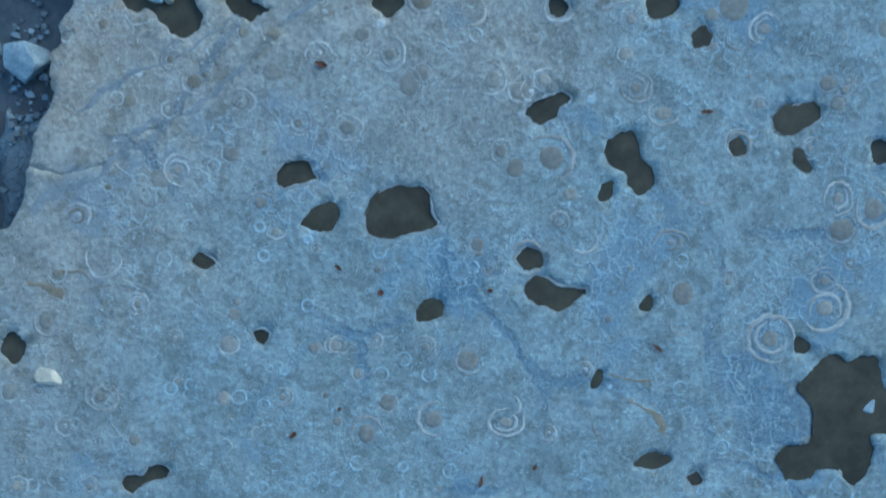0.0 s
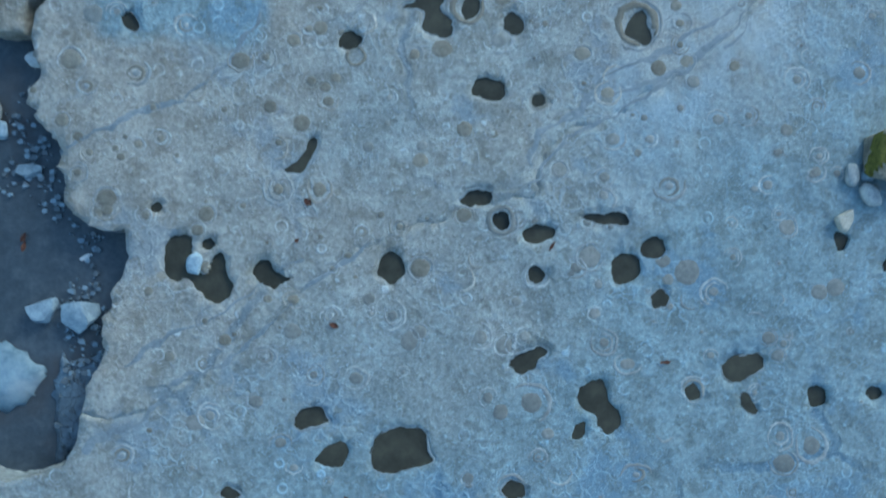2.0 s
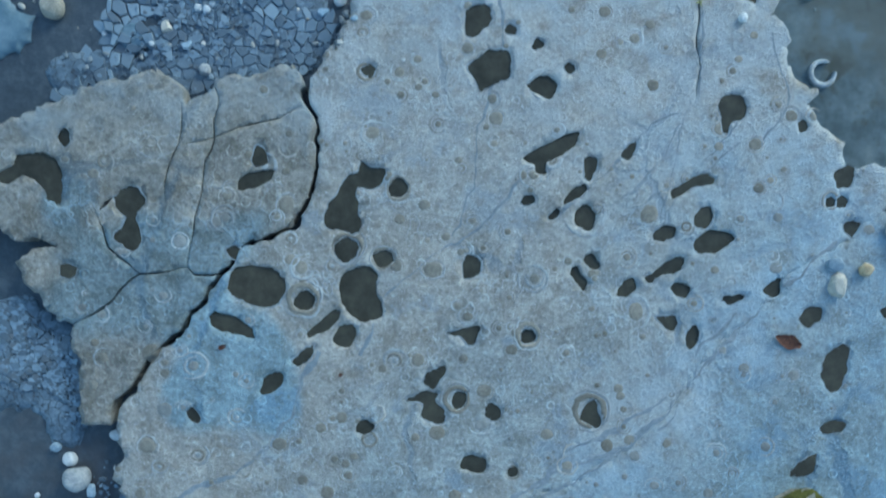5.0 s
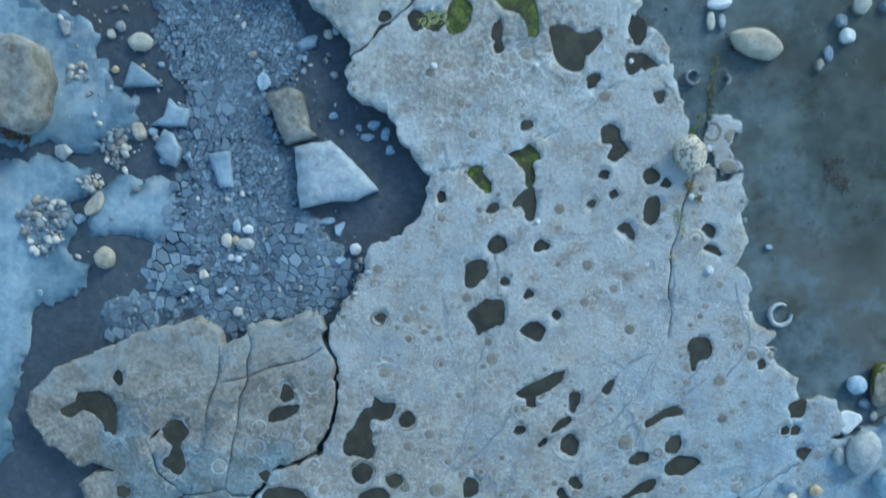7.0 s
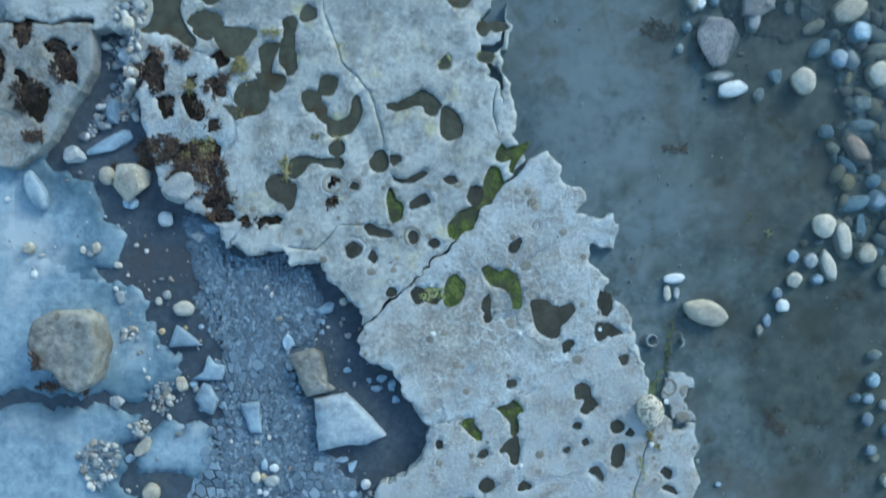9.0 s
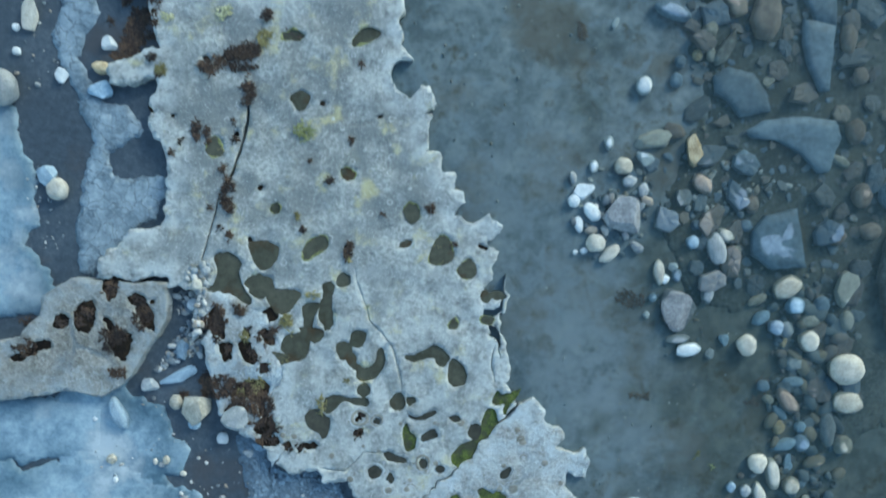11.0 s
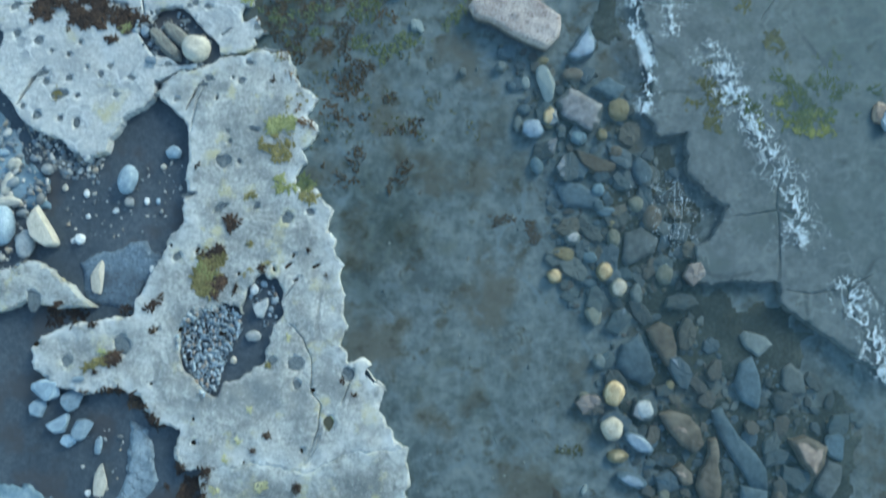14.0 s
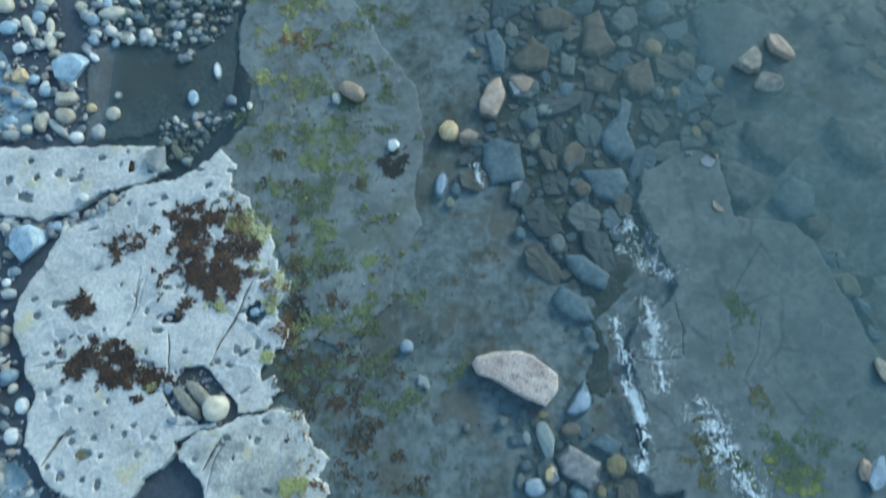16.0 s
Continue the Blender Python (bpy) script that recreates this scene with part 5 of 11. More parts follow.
crack([(-1.49, 4.72), (-1.44, 4.54), (-1.46, 4.43), (-1.45, 4.30), (-1.52, 4.15), (-1.54, 3.93), (-1.59, 3.75), (-1.63, 3.58), (-1.65, 3.42)], 0.012)
crack([(-1.68, 4.26), (-1.44, 4.32), (-1.22, 4.39), (-1.00, 4.45), (-0.87, 4.54)], 0.012)
crack([(-1.65, 3.42), (-1.83, 3.38), (-1.98, 3.36), (-2.03, 3.31), (-2.16, 3.18), (-2.30, 3.07), (-2.48, 3.00)], 0.018)
crack([(-1.98, 3.36), (-2.11, 3.47), (-2.20, 3.56), (-2.26, 3.69), (-2.31, 3.80)], 0.018)
crack([(-1.65, 3.42), (-1.59, 3.36), (-1.46, 3.36), (-1.34, 3.40)], 0.018)
crack([(-2.27, 3.81), (-2.22, 3.85), (-2.17, 3.89)], 0.040)
hollow("pool", 2.15, 0.33, 0.11, 0.11, 0)
hollow("pool", 0.80, -0.76, 0.10, 0.05, 71)
hollow("pool", 1.28, 0.87, 0.10, 0.10, 0)
hollow("pool", -1.19, 1.17, 0.07, 0.06, 0)
hollow("pool", -0.20, 1.04, 0.14, 0.15, -0)
hollow("pool", 0.40, 1.30, 0.10, 0.10, 0)
hollow("pool", 0.60, 1.00, 0.10, 0.10, -0)
hollow("pool", -1.47, 1.37, 0.06, 0.05, 0)
hollow("pool", 0.61, 1.96, 0.07, 0.07, 0)
hollow("pool", 2.47, 0.35, 0.09, 0.07, -0)
hollow("pool", -2.48, 3.39, 0.12, 0.10, -0)
hollow("pool", 0.72, 2.91, 0.11, 0.10, -0)
hollow("pool", 1.13, 3.74, 0.15, 0.17, 0)
hollow("pool", 2.95, 3.84, 0.08, 0.08, 0)
hollow("pool", 1.03, 4.79, 0.08, 0.08, -0)
hollow("pool", 0.11, 5.75, 0.07, 0.09, -0)
hollow("pool", 0.58, 6.94, 0.08, 0.11, -0)
hollow("pool", 1.69, 7.06, 0.12, 0.23, -0)
hollow("pool", 2.87, 3.84, 0.07, 0.07, -0)
hollow("pool", 0.57, 7.06, 0.09, 0.21, -0)
hollow("pool", 0.24, 8.24, 0.13, 0.09, -0)
hollow("pool", 0.69, 9.69, 0.19, 0.10, -0)
hollow("pool", -2.08, 9.75, 0.35, 0.25, -0)
hollow("weed", -1.98, 9.37, 0.18, 0.37, -60)
hollow("pool", -1.09, 9.82, 0.17, 0.17, -0)
hollow("weed", -3.78, 9.66, 0.21, 0.30, -0)
hollow("weed", -3.38, 9.36, 0.19, 0.37, 30)
hollow("weed", -3.49, 9.54, 0.21, 0.14, -0)
hollow("pool", -1.71, 12.62, 0.24, 0.13, 1)
hollow("pool", -1.89, 10.63, 0.11, 0.12, 2)
hollow("pool", -0.38, 10.26, 0.15, 0.08, 22)
hollow("pool", 0.58, 9.40, 0.16, 0.12, 2)
hollow("pocket", -3.32, 14.73, 0.85, 1.30, 1)
hollow("pocket", -2.89, 14.81, 0.84, 1.00, 1)
hollow("pocket", -2.63, 15.32, 0.53, 0.85, 1)
hollow("boring", -5.85, 18.41, 0.23, 0.16, 1)
hollow("boring", -5.54, 17.98, 0.10, 0.16, 1)
hollow("boring", -5.00, 18.43, 0.09, 0.09, 1)
hollow("pocket", -4.77, 20.60, 0.36, 0.19, 1)
hollow("pocket", -3.37, 20.70, 0.36, 0.34, 1)
hollow("boring", -3.33, 17.46, 0.22, 0.19, 1)
hollow("pocket", -4.12, 19.29, 1.12, 0.74, -24)
hollow("boring", -6.74, 18.45, 0.09, 0.09, 1)
hollow("boring", -6.37, 18.22, 0.07, 0.09, 1)
hollow("boring", -7.62, 22.68, 0.31, 0.17, -9)
hollow("boring", -7.49, 23.06, 0.12, 0.13, 1)
hollow("boring", -7.13, 23.14, 0.14, 0.15, 1)
hollow("boring", -7.66, 23.38, 0.12, 0.11, 1)
hollow("boring", -6.23, 19.25, 0.15, 0.13, 1)
hollow("boring", -6.57, 19.35, 0.11, 0.11, 1)
hollow("boring", -6.73, 20.78, 0.13, 0.12, 1)
hollow("boring", -7.00, 20.59, 0.13, 0.12, 1)
hollow("boring", -6.45, 19.94, 0.11, 0.11, 1)
hollow("boring", -7.98, 23.00, 0.12, 0.18, 1)
hollow("boring", -5.18, 20.71, 0.09, 0.10, 1)
hollow("boring", -3.63, 20.11, 0.09, 0.15, 1)
hollow("boring", -4.15, 22.79, 0.14, 0.11, 1)
hollow("boring", -5.18, 22.72, 0.12, 0.11, 1)
hollow("boring", -6.40, 23.46, 0.14, 0.11, 1)
hollow("boring", -6.74, 23.07, 0.12, 0.13, 1)
hollow("weed", -5.85, 23.30, 0.12, 0.24, 1)
hollow("boring", -3.28, 20.19, 0.09, 0.17, 1)
hollow("boring", -3.62, 18.71, 0.11, 0.09, 1)
hollow("boring", -3.13, 18.68, 0.11, 0.12, 1)
hollow("boring", -6.14, 18.08, 0.14, 0.12, 1)
hollow("boring", -5.72, 18.67, 0.11, 0.09, 1)
hollow("boring", -5.24, 18.73, 0.09, 0.10, 1)
hollow("boring", -5.24, 19.87, 0.11, 0.07, 1)
hollow("boring", -7.10, 20.87, 0.11, 0.08, 1)
hollow("pool", -1.28, 9.46, 0.16, 0.43, -0)
hollow("pool", -0.83, 8.55, 0.16, 0.16, -0)
hollow("weed", -1.92, 7.92, 0.27, 0.14, -1)
rnd = random.Random(8)
for _ in range(120):      # small borings in the white beds
    hollow("boring", rnd.uniform(-7.0, -2.8), rnd.uniform(16.5, 23.6), 0.05 + 0.17 * rnd.random() ** 2, rnd.uniform(0.045, 0.10), rnd.uniform(-20, 40))
for _ in range(70):       # small weed-lined pits in the upper beds
    hollow("weed", rnd.uniform(-6.0, 0.6), rnd.uniform(9.5, 17.0), 0.04 + 0.10 * rnd.random() ** 2, rnd.uniform(0.03, 0.07), rnd.uniform(0, 180))
crack([(2.19, 6.27), (2.11, 5.86), (1.97, 5.36), (1.92, 4.59)], 0.012)
crack([(0.69, 9.14), (0.64, 8.87), (0.68, 8.66)], 0.012)
crack([(-0.96, 9.95), (-0.80, 9.37), (-0.51, 9.10), (-0.38, 8.61), (-0.41, 8.40)], 0.008)
crack([(-1.35, 7.61), (-1.03, 7.61), (-0.82, 7.82), (-0.34, 7.81)], 0.010)
crack([(-2.22, 12.04), (-2.24, 11.51), (-2.39, 11.03), (-2.55, 10.69), (-2.65, 10.35), (-2.77, 9.74)], 0.020)
crack([(-1.73, 13.58), (-1.85, 13.18)], 0.010)
crack([(-5.40, 21.45), (-5.39, 20.87), (-5.47, 20.39)], 0.010)
crack([(-3.87, 17.79), (-3.78, 18.32), (-3.60, 18.77)], 0.015)
crack([(-3.86, 20.42), (-3.96, 19.95), (-4.16, 19.67)], 0.010)
crack([(-5.27, 21.29), (-5.35, 20.62), (-5.67, 20.23)], 0.010)
crack([(4.89, 17.55), (4.81, 17.00), (4.84, 16.46), (4.78, 15.87)], 0.014)
crack([(4.15, 16.79), (4.84, 16.92), (5.23, 16.82)], 0.014)
crack([(4.88, 15.72), (5.30, 15.71), (5.82, 15.84), (6.22, 16.02)], 0.014)
crack([(5.76, 15.86), (5.83, 15.47), (5.97, 15.17)], 0.014)
crack([(4.62, 21.18), (4.98, 21.77), (5.20, 22.08)], 0.010)
crack([(5.05, 20.80), (4.93, 20.24), (4.66, 19.83)], 0.010)
crack([(2.88, 20.05), (3.67, 20.11)], 0.014)
crack([(3.62, 21.05), (3.74, 20.58), (3.69, 20.11)], 0.014)
crack([(4.87, 16.63), (4.81, 15.89)], 0.014)
crack([(-3.27, 21.48), (-3.48, 21.23), (-3.66, 20.65), (-3.85, 20.27), (-4.06, 19.71)], 0.04)
crack([(-5.35, 21.24), (-5.40, 20.57)], 0.03)
crack([(-4.75, 20.34), (-4.67, 19.63)], 0.03)
crack([(-6.09, 18.84), (-6.28, 18.58), (-6.47, 18.22)], 0.06)
crack([(-3.66, 18.76), (-3.82, 18.50), (-3.94, 18.20)], 0.045)
crack([(-5.67, 20.23), (-6.34, 19.85), (-6.88, 19.75)], 0.03)
crack([(-4.39, 18.87), (-3.65, 18.97), (-2.71, 19.25)], 0.045)
crack([(-2.22, 12.03), (-2.22, 11.66), (-2.31, 11.29), (-2.48, 10.84)], 0.04)
crack([(-2.09, 15.81), (-2.39, 15.40), (-2.60, 14.84)], 0.02)
crack([(-2.24, 15.10), (-2.04, 14.88), (-1.89, 14.59), (-1.88, 14.15), (-1.73, 13.97), (-1.76, 13.64), (-1.90, 13.13)], 0.014)
crack([(-1.31, 14.50), (-1.35, 14.24), (-1.44, 13.94)], 0.012)

# ---- the rock ledge ----
edge = []
edge.append([(-2.67, -0.10), (-2.17, -0.09), (-2.02, -0.02), (-1.95, 0.06), (-1.88, 0.16)])
edge.append([(-1.85, 0.25), (-1.59, 0.22), (-1.30, 0.44), (-1.09, 0.53), (-0.88, 0.72), (-0.69, 0.91)])
edge.append([(-0.36, 1.15), (-0.18, 1.24), (0.13, 1.32), (0.44, 1.40), (0.61, 1.50), (0.66, 1.64), (0.77, 1.77), (1.03, 1.88), (1.32, 2.07), (1.57, 2.23)])
edge.append([(1.22, 2.05), (1.56, 2.23), (1.82, 2.55), (1.98, 2.70), (2.32, 3.04), (2.59, 3.31), (3.02, 3.61), (3.95, 4.03)])
edge.append([(3.44, -0.46)])
edge.append([(3.37, -0.91), (3.89, -1.59), (3.55, -2.22), (2.64, -2.56), (1.64, -2.43), (0.66, -2.61), (-0.40, -2.45), (-1.28, -2.61), (-2.25, -2.34), (-3.09, -2.10), (-3.17, -1.44), (-2.83, -0.98), (-3.02, -0.44)])
slab("wet blue-grey limestone bed studded with ammonite fossils", edge, 0, LIMESTONE)
edge = []
edge.append([(-1.82, 0.38)])
edge.append([(-1.85, 0.25), (-1.59, 0.22), (-1.30, 0.44), (-1.09, 0.53), (-0.88, 0.72), (-0.69, 0.91)])
edge.append([(-0.36, 1.15), (-0.18, 1.24), (0.13, 1.32), (0.44, 1.40), (0.61, 1.50), (0.66, 1.64), (0.77, 1.77), (1.03, 1.88), (1.32, 2.07), (1.57, 2.23)])
edge.append([(1.22, 2.05), (1.56, 2.23), (1.82, 2.55), (1.98, 2.70), (2.32, 3.04), (2.59, 3.31), (3.02, 3.61), (3.95, 4.03)])
edge.append(teeth([(3.38, 3.43), (3.29, 3.76), (3.27, 4.03), (2.99, 4.25), (2.83, 4.36), (2.80, 4.61), (2.67, 4.72), (2.58, 5.00), (2.46, 5.18), (2.55, 5.38), (2.51, 5.50), (2.57, 5.72), (2.55, 5.92), (2.30, 5.99), (2.12, 6.18), (2.01, 6.45)], 12))
edge.append([(1.99, 6.80), (1.65, 6.72), (1.29, 6.45), (0.92, 6.21), (0.56, 6.05), (0.11, 5.95), (0.00, 5.94), (-0.00, 5.76), (-0.05, 5.63), (-0.17, 5.49), (-0.30, 5.38), (-0.49, 5.34), (-0.53, 5.24), (-0.60, 4.98), (-0.71, 4.80), (-0.79, 4.64)])
edge.append([(-0.74, 4.43), (-0.74, 4.20), (-0.79, 3.80), (-0.87, 3.69), (-1.13, 3.55)])
edge.append([(-1.22, 3.53), (-1.37, 3.36), (-1.53, 3.16), (-1.82, 2.81), (-2.03, 2.53), (-2.12, 2.43), (-2.14, 2.31), (-2.07, 2.14), (-2.16, 1.96), (-2.04, 1.78), (-1.95, 1.72), (-2.02, 1.58), (-1.91, 1.32), (-1.81, 1.24), (-1.67, 1.25)])
edge.append([(-1.61, 1.11), (-1.66, 0.99), (-1.71, 0.83), (-1.75, 0.67), (-1.78, 0.49)])
slab("blue-grey limestone bed with many rock pools", edge, 0, LIMESTONE)
edge = []
edge.append([(-3.26, 4.02), (-3.24, 4.22), (-3.00, 4.40), (-2.59, 4.56), (-2.27, 4.67), (-1.92, 4.81), (-1.68, 4.66), (-1.65, 4.57), (-1.54, 4.60), (-1.47, 4.67), (-1.45, 4.73), (-1.20, 4.75), (-0.90, 4.82), (-0.84, 4.66), (-0.765, 4.43), (-0.765, 4.20), (-0.82, 3.81), (-0.90, 3.715), (-1.17, 3.58)])
edge.append([(-1.25, 3.56), (-1.41, 3.38), (-1.56, 3.18), (-1.85, 2.83), (-2.07, 2.56), (-2.17, 2.45), (-2.19, 2.33), (-2.38, 2.32), (-2.40, 2.76), (-2.43, 3.02), (-2.55, 3.05), (-2.70, 3.24), (-2.85, 3.43), (-2.77, 3.47), (-2.55, 3.57)])
edge.append([(-2.69, 3.59), (-2.97, 3.66), (-3.10, 3.76)])
slab("cracked tan-grey limestone bed at the channel", edge, 0, LIMESTONE_TAN)
edge = []
edge.append([(0.00, 5.94), (-0.09, 6.01), (-0.18, 6.19), (-0.27, 6.35), (-0.34, 6.44), (-0.52, 6.48), (-0.61, 6.56), (-0.63, 6.74), (-0.58, 6.85)])
edge.append([(-0.58, 6.85), (-0.18, 7.22), (0.19, 7.58), (0.41, 7.77), (0.73, 8.16), (0.98, 8.44), (1.14, 8.49), (1.27, 8.39), (1.32, 8.17), (1.45, 8.15), (1.48, 8.04), (1.42, 7.96), (1.56, 7.88), (1.75, 7.90), (1.81, 7.74), (1.77, 7.58), (1.58, 7.64), (1.55, 7.48), (1.74, 7.26), (1.68, 7.16), (1.82, 7.08), (1.95, 6.89), (1.97, 6.73), (1.89, 6.60)])
edge.append([(2.02, 6.45)])
edge.append([(1.99, 6.80), (1.65, 6.72), (1.29, 6.45), (0.92, 6.21), (0.56, 6.05), (0.11, 5.95)])
slab("pale limestone bed with green algae hollows", edge, 0, LIMESTONE_LIGHT)
edge = []
edge.append([(-0.60, 6.87), (-0.66, 7.04), (-0.77, 7.18), (-0.93, 7.29), (-1.01, 7.47), (-1.27, 7.45), (-1.35, 7.56), (-1.67, 7.53), (-1.83, 7.64), (-1.75, 7.85), (-1.88, 8.15), (-1.98, 8.36), (-1.77, 8.63)])
edge.append([(-1.85, 9.08), (-1.99, 9.42), (-2.53, 9.68), (-2.76, 9.70), (-3.14, 9.68), (-3.13, 9.80), (-3.92, 9.77), (-3.89, 10.01), (-3.56, 10.33), (-3.22, 10.40), (-3.15, 11.01), (-3.23, 11.35), (-3.40, 11.54), (-3.27, 11.95), (-3.31, 12.08), (-3.81, 12.00), (-3.85, 12.27), (-3.25, 12.45), (-3.39, 12.94), (-3.25, 13.05), (-3.66, 13.07), (-3.72, 13.33), (-3.68, 13.66)])
edge.append([(-3.62, 13.06), (-3.28, 13.03), (-2.64, 13.16), (-1.95, 13.03), (-1.21, 13.34), (-0.51, 13.40)])
edge.append(teeth([(-0.45, 12.95), (-0.43, 12.69), (-0.33, 12.39), (-0.56, 12.29), (-0.49, 12.02), (-0.12, 12.06), (-0.22, 11.76), (-0.08, 11.70), (-0.17, 11.29), (0.00, 11.10), (0.28, 10.90), (0.15, 10.63), (0.36, 10.50), (0.76, 10.51), (0.56, 10.30), (0.64, 10.03), (0.51, 9.76), (0.75, 9.69), (0.52, 9.42), (0.73, 9.15), (0.77, 8.94)], 33))
edge.append([(0.77, 9.94), (0.75, 9.78), (0.85, 9.67), (0.82, 9.51), (0.58, 9.44), (0.64, 9.35), (0.82, 9.19), (0.87, 8.87), (0.82, 8.66), (0.95, 8.47), (0.72, 8.17), (0.40, 7.78), (0.18, 7.59), (-0.19, 7.23)])
slab("weathered pale limestone bed with lichen stains", edge, 0, LIMESTONE_LICHEN)
edge = []
edge.append([(-1.86, 7.61), (-1.96, 7.83), (-2.25, 7.99), (-2.47, 8.21), (-2.62, 8.63), (-2.70, 9.06), (-2.54, 9.49)])
edge.append([(-2.88, 8.98), (-2.77, 9.69), (-2.54, 9.67), (-1.99, 9.42), (-1.85, 9.08)])
edge.append([(-1.77, 8.63), (-1.99, 8.36), (-1.88, 8.15), (-1.75, 7.85)])
slab("broken limestone bed hung with dark wrack", edge, -0.005, LIMESTONE_LIGHT)
edge = []
edge.append([(-5.24, 8.99), (-4.84, 9.07), (-4.60, 9.35), (-4.57, 9.55), (-4.23, 9.79), (-3.89, 9.75), (-3.13, 9.74), (-3.11, 9.39), (-3.19, 9.19), (-3.35, 9.00), (-3.54, 8.66), (-3.69, 8.50), (-3.88, 8.39), (-4.22, 8.45), (-4.56, 8.40), (-5.24, 8.29), (-5.65, 8.26), (-5.65, 8.94)])
slab("round-edged limestone slab with black weed pits", edge, 0, LIMESTONE_TAN, amp=0.014)
edge = []
edge.append([(-3.62, 13.06), (-3.71, 13.35), (-3.68, 13.59), (-3.98, 13.64), (-4.30, 14.02), (-4.65, 14.14), (-5.10, 14.06), (-5.49, 14.14), (-5.81, 14.36), (-5.90, 14.67), (-5.53, 14.98), (-5.00, 15.07), (-4.51, 15.16), (-4.37, 15.51), (-4.20, 15.86), (-4.06, 16.25), (-3.84, 16.49)])
edge.append([(-3.84, 17.45), (-3.87, 17.88), (-4.12, 18.23), (-4.37, 18.42), (-4.30, 18.64), (-3.83, 18.87), (-3.15, 19.11), (-2.45, 19.16)])
edge.append(teeth([(-2.34, 18.80), (-2.10, 18.27), (-1.95, 17.92), (-2.25, 17.14), (-2.15, 16.97), (-1.81, 16.90), (-1.71, 16.65), (-1.65, 16.23), (-1.55, 15.83), (-1.49, 15.34), (-1.39, 15.11), (-1.54, 14.79), (-1.21, 14.64), (-1.12, 14.41), (-0.83, 14.18)], 47))
edge.append([(-1.09, 14.47), (-0.86, 14.25), (-0.96, 13.94), (-0.77, 13.72), (-0.68, 13.49), (-0.51, 13.40), (-1.21, 13.34), (-1.95, 13.03), (-2.64, 13.16), (-3.28, 13.03)])
slab("pale limestone bed with a gravel pocket", edge, 0, LIMESTONE_NECK)
edge = []
edge.append([(-5.37, 17.41), (-5.74, 17.71), (-6.19, 17.87), (-6.54, 18.26), (-6.80, 18.52), (-6.82, 19.06)])
edge.append([(-6.79, 19.31), (-7.08, 19.84), (-7.38, 20.39), (-7.39, 20.87), (-7.11, 21.36), (-6.85, 22.07), (-6.36, 22.34), (-6.26, 22.60), (-5.71, 22.93), (-5.03, 23.05), (-4.65, 23.27), (-4.30, 23.66), (-4.01, 23.39), (-4.06, 22.96), (-3.69, 22.75), (-3.56, 22.44)])
edge.append(teeth([(-3.23, 22.03), (-2.98, 21.43), (-2.77, 21.24), (-3.02, 20.85), (-2.83, 20.29), (-3.03, 19.91), (-3.19, 19.73), (-2.80, 19.47), (-2.97, 19.38), (-3.04, 19.13)], 53))
edge.append([(-2.45, 19.19), (-3.15, 19.15), (-3.83, 18.91), (-4.34, 18.67), (-4.45, 18.66), (-4.44, 18.40), (-4.88, 18.03), (-5.09, 17.59)])
slab("whitish limestone bed with brown wrack patches", edge, 0, LIMESTONE_PALE)
edge = []
edge.append([(-9.56, 22.65), (-7.80, 22.34), (-7.29, 22.29), (-6.73, 22.49), (-6.20, 22.84), (-5.53, 23.02), (-5.21, 23.31), (-5.53, 23.69), (-6.75, 23.70), (-7.65, 23.60), (-9.84, 23.73)])
slab("whitish pocked limestone slab beside the cobbles", edge, 0, LIMESTONE_PALE)
edge = []
edge.append([(-6.87, 15.63), (-6.00, 15.93), (-5.55, 15.66), (-5.08, 15.26), (-5.58, 15.21), (-6.01, 15.32), (-6.80, 15.06)])
slab("small wedge-shaped limestone slab", edge, 0, LIMESTONE_LICHEN)
edge = []
edge.append([(3.72, 21.37), (3.51, 21.03), (3.01, 20.69), (2.84, 20.31), (2.97, 19.49)])
edge.append([(3.05, 18.84), (2.91, 18.39), (3.11, 17.96), (3.50, 18.05), (3.52, 17.45), (3.84, 17.11), (4.13, 16.95), (3.85, 16.44), (3.60, 16.35), (3.58, 15.82), (4.82, 15.87)])
edge.append([(4.84, 15.56), (5.47, 15.10), (6.08, 14.68), (7.34, 14.36), (7.82, 18.94)])
edge.append([(6.93, 20.11), (6.68, 20.85), (6.40, 21.42), (6.12, 22.12), (5.78, 22.47), (4.81, 22.56), (4.63, 23.68), (4.14, 23.84), (3.30, 23.44), (3.15, 22.79), (3.48, 21.97)])
slab("lilac-grey slate shelf just under the water", edge, -0.076, SHORE)
edge = []
edge.append([(-4.37, 23.66), (-3.63, 24.47), (-3.83, 25.03), (-4.17, 25.50), (-4.29, 26.12), (-4.15, 26.88), (-4.07, 27.68), (-3.34, 27.69)])
edge.append(teeth([(-3.20, 27.42), (-2.93, 26.14), (-3.06, 24.45), (-3.14, 23.00), (-3.17, 22.26)], 70))
edge.append([(-3.74, 22.04), (-4.08, 22.45)])
slab("drowned lilac-grey rock shelf carpeted with algae", edge, -0.072, SHELF)
edge = []
edge.append([(-4.24, 27.68), (-3.34, 27.70), (-2.44, 27.71), (-1.93, 26.67), (-1.34, 25.68), (-0.79, 24.96), (-0.65, 23.93), (-0.78, 23.04), (-0.66, 22.31), (-1.07, 21.59), (-1.14, 20.90), (-1.60, 20.51), (-1.95, 20.13), (-2.33, 20.31), (-2.77, 19.93), (-2.93, 20.67), (-2.90, 21.45), (-3.25, 22.06), (-3.24, 23.00), (-3.58, 24.45), (-4.02, 25.63)])
slab("drowned lilac-grey rock shelf with tufts of algae", edge, -0.08, SHELF)
edge = []
